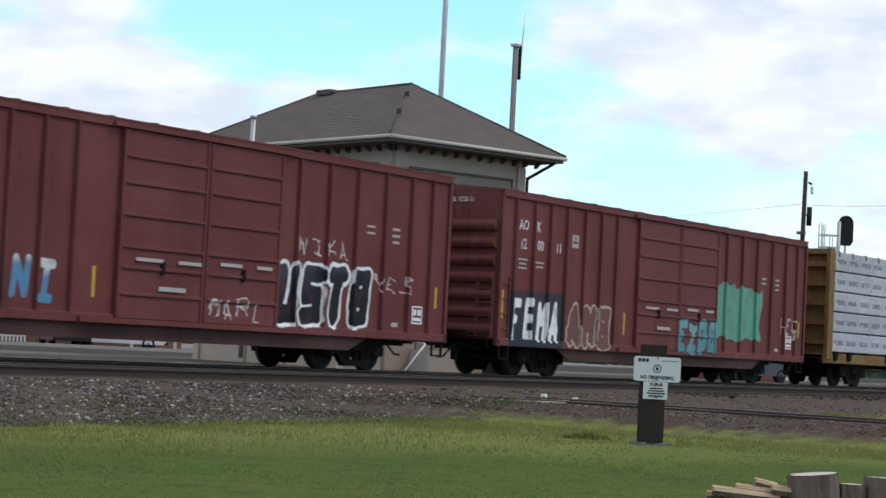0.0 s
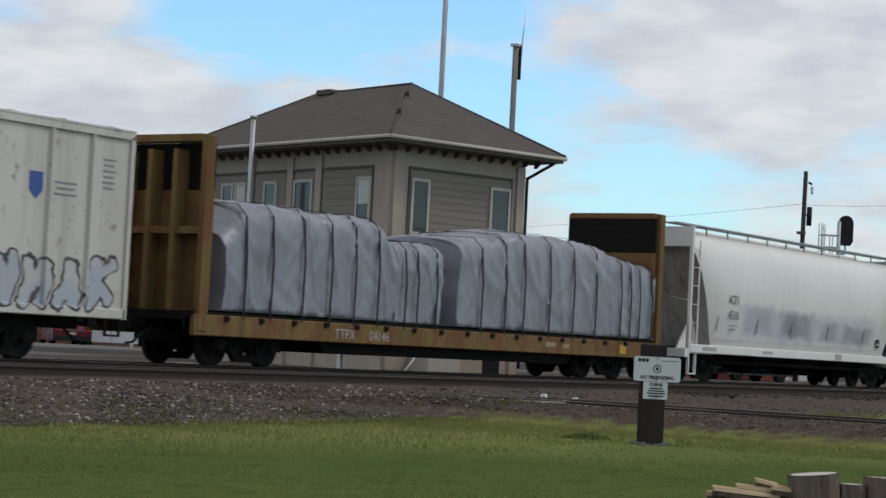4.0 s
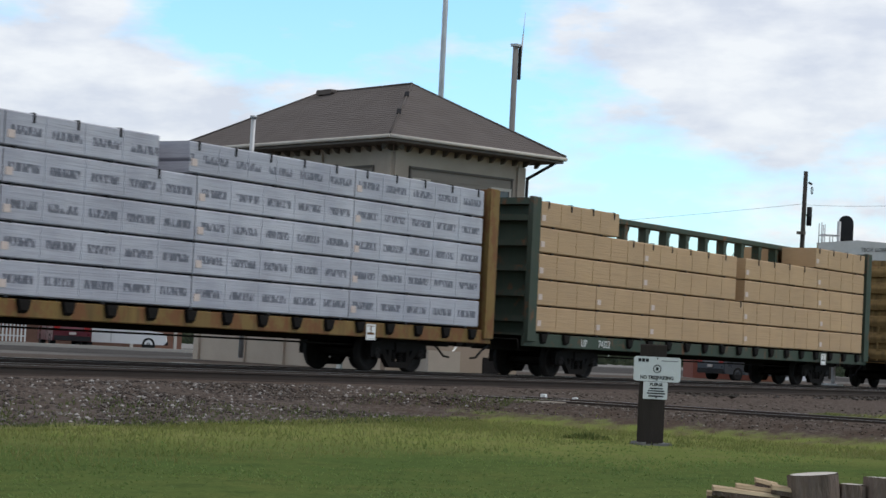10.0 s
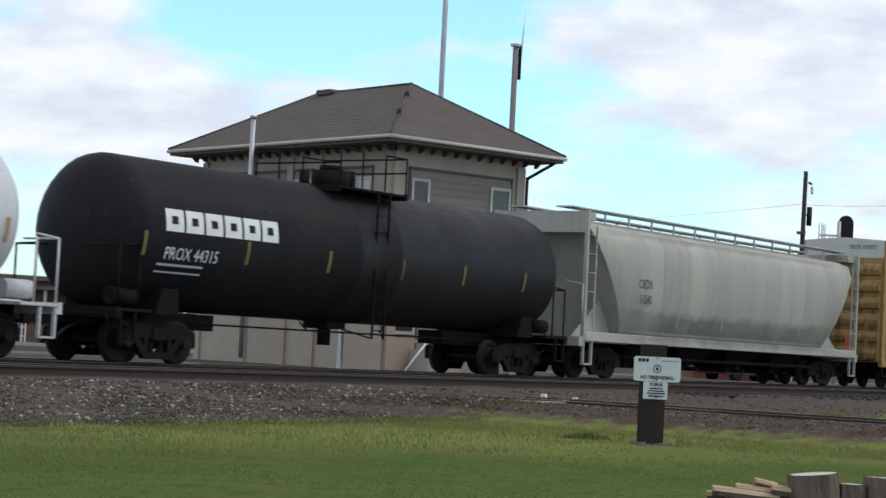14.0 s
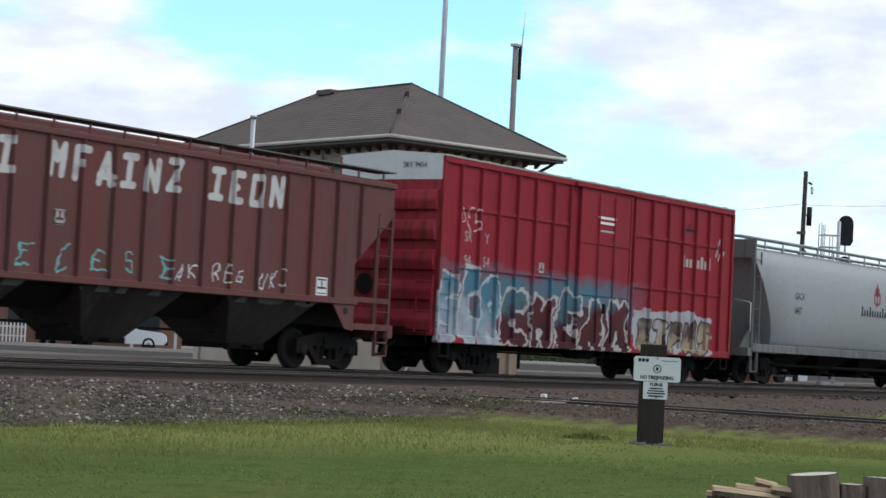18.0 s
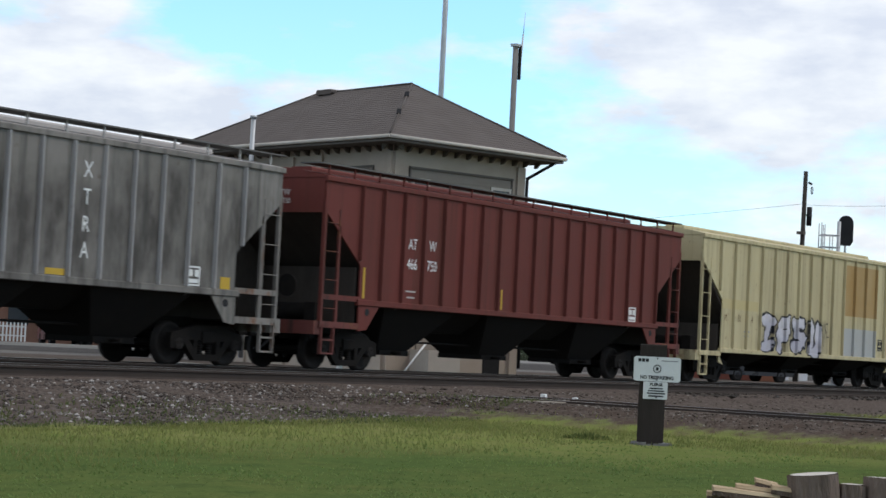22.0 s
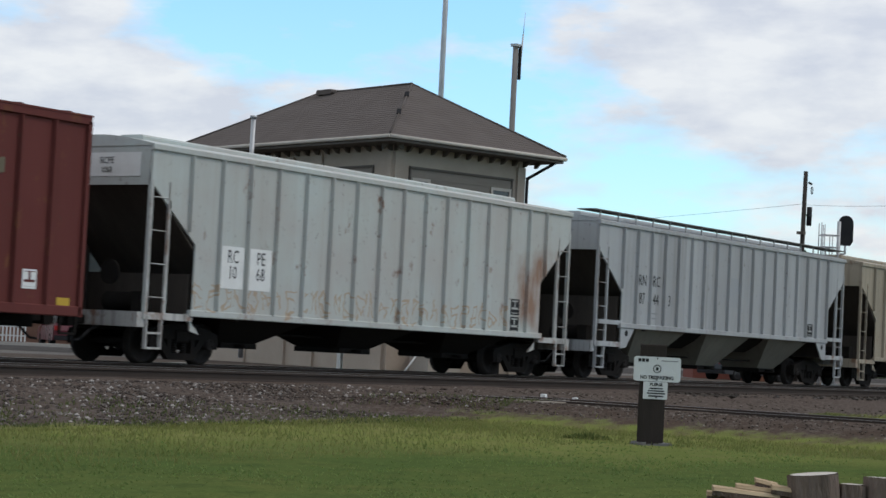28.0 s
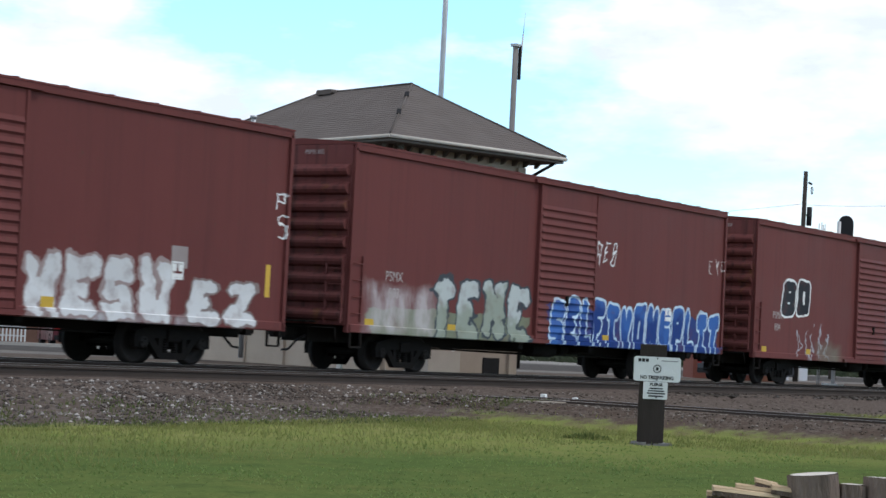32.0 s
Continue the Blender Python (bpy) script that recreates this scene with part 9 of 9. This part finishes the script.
RUBBER = surface("black_rubber", (0.014, 0.014, 0.014), (0.03, 0.03, 0.03), 0.85)
AUTO_GLASS = surface("dark_car_glass", (0.02, 0.022, 0.025), (0.03, 0.033, 0.036), 0.1, 0.0, 1.0, 5.0, bump=0.0)
TAIL_RED = surface("red_lamp_lens", (0.30, 0.015, 0.012), (0.2, 0.01, 0.01), 0.25)


def car_paint(name, c):
    return surface(name, c, tuple(0.85 * q for q in c), 0.28, 0.0, 1.0, 8.0, bump=0.02)


def road_car(name, label, x, y, rz, paint_mat, L=4.6, Wd=1.84, Hh=1.68, bed=False, zg=-0.2):
    """A parked utility car: local +x is forward."""
    t = thing(name, label, "car", "parked cars", m=pose(x, y, zg, 0, 0, rz))
    h, w = L / 2, Wd / 2
    low = [(-h, 0.45), (-h + 0.05, 0.32), (h - 0.15, 0.32), (h, 0.5), (h - 0.04, 0.78), (h - 0.25, 0.92), (0.95, 1.02), (-h + 0.1, 1.04), (-h - 0.02, 0.8)]
    part("body", Shape().loft([[(a * (0.985 if abs(k) == 1 else 1.0), k * w * (1.0 if abs(k) < 1 else 1.0), b) for a, b in low] for k in (-1.0, -0.96, 0.96, 1.0)], smooth=False), paint_mat, t)
    back = -0.2 if bed else -h + 0.32
    cab = [(back - 0.16, 1.03), (0.98, 1.0), (0.38, Hh - 0.06), (0.2, Hh), (back + 0.18, Hh), (back + 0.02, Hh - 0.1)]
    part("cabin", Shape().hull([(a, -w + 0.10, b) for a, b in cab], [(a, w - 0.10, b) for a, b in cab]), paint_mat, t)
    gl = [(back + 0.1, 1.08), (0.82, 1.06), (0.38, Hh - 0.14), (back + 0.2, Hh - 0.14)]
    for s in (-1, 1):
        part("side_window", Shape().hull([(a, s * (w - 0.095), b) for a, b in gl], [(a, s * (w - 0.085), b) for a, b in gl]), AUTO_GLASS, t)
        part("roof_rail", Shape().tube((back + 0.3, s * (w - 0.2), Hh + 0.03), (0.2, s * (w - 0.2), Hh + 0.03), 0.018, 6), BLACK_PAINT, t)
        part("tail_lamp", Shape().box(-h - 0.03, -h + 0.1, s * (w - 0.22) - 0.1, s * (w - 0.22) + 0.16, 0.78, 1.0), TAIL_RED, t)
        part("door_mirror", Shape().box(0.62, 0.74, s * (w + 0.02) - 0.08, s * (w + 0.02) + 0.08, 1.0, 1.14), paint_mat, t)
        part("door_line", Shape().box(-0.32, -0.30, s * w - 0.006, s * w + 0.006, 0.4, 1.0), BLACK_PAINT, t)
    part("rear_window", Shape().hull([(back - 0.13, -w + 0.22, 1.1), (back - 0.13, w - 0.22, 1.1), (back + 0.0, w - 0.28, Hh - 0.16), (back + 0.0, -w + 0.28, Hh - 0.16)], [(back - 0.16, -w + 0.22, 1.1), (back - 0.16, w - 0.22, 1.1), (back - 0.03, w - 0.28, Hh - 0.16), (back - 0.03, -w + 0.28, Hh - 0.16)]), AUTO_GLASS, t)
    part("windscreen", Shape().hull([(0.94, -w + 0.2, 1.04), (0.94, w - 0.2, 1.04), (0.42, w - 0.24, Hh - 0.1), (0.42, -w + 0.24, Hh - 0.1)], [(0.98, -w + 0.2, 1.04), (0.98, w - 0.2, 1.04), (0.46, w - 0.24, Hh - 0.1), (0.46, -w + 0.24, Hh - 0.1)]), AUTO_GLASS, t)
    part("bumper", Shape().box(-h - 0.06, -h + 0.1, -w + 0.06, w - 0.06, 0.34, 0.56, 0.03), BLACK_PAINT, t)
    part("bumper", Shape().box(h - 0.14, h + 0.04, -w + 0.06, w - 0.06, 0.32, 0.52, 0.03), BLACK_PAINT, t)
    part("plate", Shape().box(-h - 0.07, -h - 0.03, -0.16, 0.16, 0.62, 0.74), DULL_WHITE, t)
    for a in (-h + 0.85, h - 0.9):
        for s in (-1, 1):
            o = part("wheel", Shape().lathe_y([(s * (w - 0.24), 0.0), (s * (w - 0.24), 0.33), (s * (w - 0.03), 0.34), (s * (w + 0.005), 0.3), (s * (w + 0.005), 0.22)], 20, a, 0.34), RUBBER, t)
            part("rim", Shape().lathe_y([(s * (w - 0.01), 0.0), (s * (w + 0.008), 0.06), (s * (w - 0.02), 0.12), (s * (w + 0.006), 0.23)], 12, a, 0.34), BLACK_PAINT, o)


def build_background():
    road_car("parked_car", "dark red hatchback parked beyond the tracks", 71.6, 40.9, 54, car_paint("dark_red_car_paint", (0.085, 0.010, 0.018)))
    road_car("parked_car", "white utility car parked beside a red one", 74.6, 40.2, -48, car_paint("white_car_paint", (0.68, 0.68, 0.68)), 4.8, 1.9, 1.8)
    road_car("parked_car", "dark grey utility car parked near a shed", 88.4, 13.0, -20, car_paint("dark_grey_car_paint", (0.045, 0.05, 0.06)), 4.6, 1.84, 1.7)
    brick = surface("brown_brick", (0.22, 0.12, 0.085), (0.16, 0.085, 0.06), 0.9, 0.0, 1.5, 14.0)
    # low brown shop on the left with posts and a canopy
    s = thing("brick_shop", "low brown brick shop with a porch beyond the street", "building", m=pose(86.0, 46.0, -0.2, 0, 0, -34))
    part("wall", Shape().box(-14, 0, 0, 8, 0, 3.4), brick, s)
    part("roof", Shape().box(-14.4, 0.4, -0.5, 8.4, 3.4, 3.65), SHINGLE, s)
    for x in (-0.8, -3.2, -5.6, -8.0):
        part("porch_post", Shape().box(x - 0.08, x + 0.08, -1.7, -1.54, 0, 2.9), TRIM_GREY, s)
        part("window", Shape().box(x - 1.6, x - 0.5, -0.03, 0.05, 1.0, 2.2), GLASS, s)
    part("porch_roof", Shape().box(-9, 0, -1.9, 0, 2.9, 3.05), SHINGLE, s)
    fence_mat = surface("white_picket_paint", (0.66, 0.66, 0.64), (0.55, 0.55, 0.52), 0.7)
    f = thing("picket_fence", "white picket fence in front of the brick shop", "fence", m=pose(70.4, 45.4, -0.1, 0, 0, -38))
    part("rail", Shape().box(-6, 2.2, -0.02, 0.02, 0.3, 0.36), fence_mat, f)
    part("rail", Shape().box(-6, 2.2, -0.02, 0.02, 0.75, 0.81), fence_mat, f)
    for k in range(46):
        x = -5.9 + 0.18 * k
        part("picket", Shape().hull([(x - 0.04, -0.045, 0.05), (x + 0.04, -0.045, 0.05), (x + 0.04, -0.045, 0.92), (x, -0.045, 1.0), (x - 0.04, -0.045, 0.92)], [(x - 0.04, -0.022, 0.05), (x + 0.04, -0.022, 0.05), (x + 0.04, -0.022, 0.92), (x, -0.022, 1.0), (x - 0.04, -0.022, 0.92)]), fence_mat, f)
    # raised pavement along the street
    conc = surface("pale_concrete", (0.30, 0.285, 0.26), (0.23, 0.22, 0.20), 0.9)
    tagged(part("pavement", Shape().box(40, 84, -0.7, 0.7, -0.4, -0.02), conc, m=pose(8, 52, 0, 0, 0, -14)), "pale concrete pavement along the street", "pavement", kind="structure")
    # trackside clutter in front of the tower
    t = thing("white_marker_post", "slim white marker post beside the track", "post", m=pose(42.1, 2.45, -0.3))
    part("post", Shape().box(-0.055, 0.055, -0.055, 0.055, 0, 1.5), WHITE_PAINT, t)
    part("cap", Shape().box(-0.06, 0.06, -0.06, 0.06, 1.5, 1.53), BLACK_PAINT, t)
    t = thing("concrete_pad", "pale concrete slab lying beside the rails", "slab", m=pose(38.3, 4.1, -0.42, 0, 0, -30))
    part("slab", Shape().box(-0.3, 0.3, -0.9, 0.9, 0, 0.36, 0.02), conc, t)
    # small clutter between the near tracks
    for (x, y, z, w, lab) in ((32.81, -9.22, -0.2, 0.09, "small white switch lamp box"), (32.51, -10.07, -0.22, 0.08, "small white switch target")):
        t = thing("switch_lamp", lab + " on the crossing", "lamp box", m=pose(x, y, z - 0.12, 0, 0, 20))
        part("box", Shape().box(-w, w, -w / 2, w / 2, 0.05, 0.17, 0.01), WHITE_PAINT, t)
        part("foot", Shape().box(-w / 2, w / 2, -w / 3, w / 3, 0.0, 0.05), STEEL_DARK, t)
    t = thing("timber_plank", "loose weathered timber plank beside the crossing", "plank", m=pose(27.46, -12.5, -0.20, 0, 0, -34))
    part("plank", Shape().box(-0.55, 0.55, -0.12, 0.12, 0, 0.06, 0.01), surface("bleached_timber", (0.30, 0.26, 0.21), (0.2, 0.17, 0.14), 0.9), t)
    part("bearer", Shape().box(-0.45, -0.3, -0.12, 0.12, -0.08, 0.0), TIE_WOOD, t)
    # sheds on the far right
    red = surface("oxide_siding", (0.20, 0.075, 0.055), (0.14, 0.05, 0.04), 0.85, 0.0, 1.5, 12.0, stretch=(4, 4, 0.4))
    red2 = surface("rust_siding", (0.26, 0.12, 0.075), (0.2, 0.085, 0.055), 0.85, 0.0, 1.5, 12.0, stretch=(4, 4, 0.4))
    s = thing("red_shed", "rust red metal shed near the signal", "shed", m=pose(91.5, 13.8, -0.25, 0, 0, 34 - 90))
    part("wall", Shape().box(-3.2, -0.2, 0, 4, 0, 2.7), red, s)
    part("door", Shape().box(-0.2, 1.0, 0.05, 4, 0, 2.7), red2, s)
    part("roof", Shape().box(-3.4, 1.2, -0.2, 4.2, 2.7, 2.82), SHINGLE, s)
    s = thing("white_shed", "white-walled shed beyond the parked car", "shed", m=pose(111.0, 21.4, -0.3, 0, 0, 34 - 90))
    white = surface("white_siding", (0.68, 0.68, 0.70), (0.58, 0.58, 0.60), 0.7, 0.0, 1.5, 12.0)
    part("wall", Shape().box(-1.4, 1.5, 0, 4, 0, 3.0), white, s)
    part("roof", Shape().box(-1.6, 1.7, -0.2, 4.2, 3.0, 3.15), SHINGLE, s)
    part("door", Shape().box(0.4, 1.0, -0.02, 0.05, 0, 2.1), TRIM_GREY, s)


def build_tree(x, y, height, seed, label):
    leaf = grass_material("tree_leaves", (0.030, 0.060, 0.016), (0.060, 0.105, 0.028), (0.040, 0.075, 0.018))
    t = thing("tree", label, "tree", "trees on the skyline", m=pose(x, y, -0.3))
    rng = random.Random(seed)
    tr = Shape().tube((0, 0, 0), (0.2, 0.1, height * 0.5), 0.3, 9, 0.18)
    limbs = []
    for k in range(9):
        a, z = rng.random() * 6.28, height * (0.3 + 0.3 * rng.random())
        e = Vector((math.cos(a) * height * 0.3, math.sin(a) * height * 0.3, z + height * (0.12 + 0.3 * rng.random())))
        tr.tube((0.1, 0.05, z), e, 0.1, 6, 0.03)
        limbs.append(e)
    part("trunk", tr, POLE_WOOD, t)
    v, f = [], []
    for _ in range(2600):
        e = rng.choice(limbs + [Vector((0, 0, height * 0.85))])
        c = e + Vector((rng.gauss(0, 0.11), rng.gauss(0, 0.11), rng.gauss(0, 0.08))) * height
        i = len(v)
        s = 0.10 + 0.14 * rng.random()
        d1 = Vector((rng.gauss(0, 1), rng.gauss(0, 1), rng.gauss(0, 1))).normalized() * s
        d2 = Vector((rng.gauss(0, 1), rng.gauss(0, 1), rng.gauss(0, 1))).normalized() * s
        v += [tuple(c - d1), tuple(c + d2), tuple(c + d1), tuple(c - d2)]
        f.append((i, i + 1, i + 2, i + 3))
    me = bpy.data.meshes.new("crown")
    me.from_pydata(v, [], f)
    me.materials.append(leaf)
    part("crown", me, leaf, t, "uneven dark green crown")


build_sign()
build_wood()
build_background()
build_tree(143.0, 37.5, 8.2, 5, "dark green broadleaf tree on the skyline")
build_tree(148.0, 34.0, 7.0, 6, "smaller dark green tree on the skyline")


def far_trees():
    """A low, broken line of distant bushes and trees behind the yard, too far to count."""
    rng = random.Random(31)
    v, f = [], []
    for _ in range(420):
        b, d = radians(rng.uniform(43.0, 72.0)), rng.uniform(230, 330)
        cx, cy = EYE.x + d * math.sin(b), EYE.y + d * math.cos(b)
        r, h = rng.uniform(1.6, 3.4), rng.uniform(1.8, 4.6)
        for _ in range(46):
            u = rng.random() ** 0.6
            a, z = rng.random() * 6.283, h * rng.random()
            w = r * u * math.sqrt(max(0.1, 1 - (z / h) ** 2))
            c = Vector((cx + w * math.cos(a), cy + w * math.sin(a), z - 0.6))
            i = len(v)
            for _ in range(3):
                v.append(tuple(c + Vector((rng.gauss(0, 0.5), rng.gauss(0, 0.5), rng.gauss(0, 0.4)))))
            f.append((i, i + 1, i + 2))
    me = bpy.data.meshes.new("far_trees")
    me.from_pydata(v, [], f)
    me.materials.append(grass_material("far_foliage", (0.045, 0.06, 0.035), (0.075, 0.085, 0.05), (0.055, 0.065, 0.045)))
    tagged(new("far_trees", me), "distant dark line of bushes and trees", "trees", kind="stuff")


far_trees()
build_ties()


# ---------- what moves ----------
def motions():
    times = [4.0 * k for k in range(9)]
    for ob, x in MOVERS:
        walk(ob, [(t, pose(x + travelled(t), 0, 0)) for t in times])
    # wheels roll while their car passes the camera
    where = {ob: x for ob, x in MOVERS}
    for w, k, car in AXLES:
        x = where[car]
        seen = [f / FPS for f in range(0, 32 * FPS + 1) if 22.0 < x + travelled(f / FPS) + w.parent.location.x + k < 74.0]
        if not seen:
            continue
        rows = [(t, Matrix.Translation((k, 0, WHEEL_R)) @ Matrix.Rotation((travelled(t) - travelled(seen[0])) / WHEEL_R, 4, "Y")) for t in seen]
        if seen[0] > 0:
            rows.insert(0, (0.0, rows[0][1]))
        if seen[-1] < 32:
            rows.append((32.0, rows[-1][1]))
        walk(w, rows)


motions()
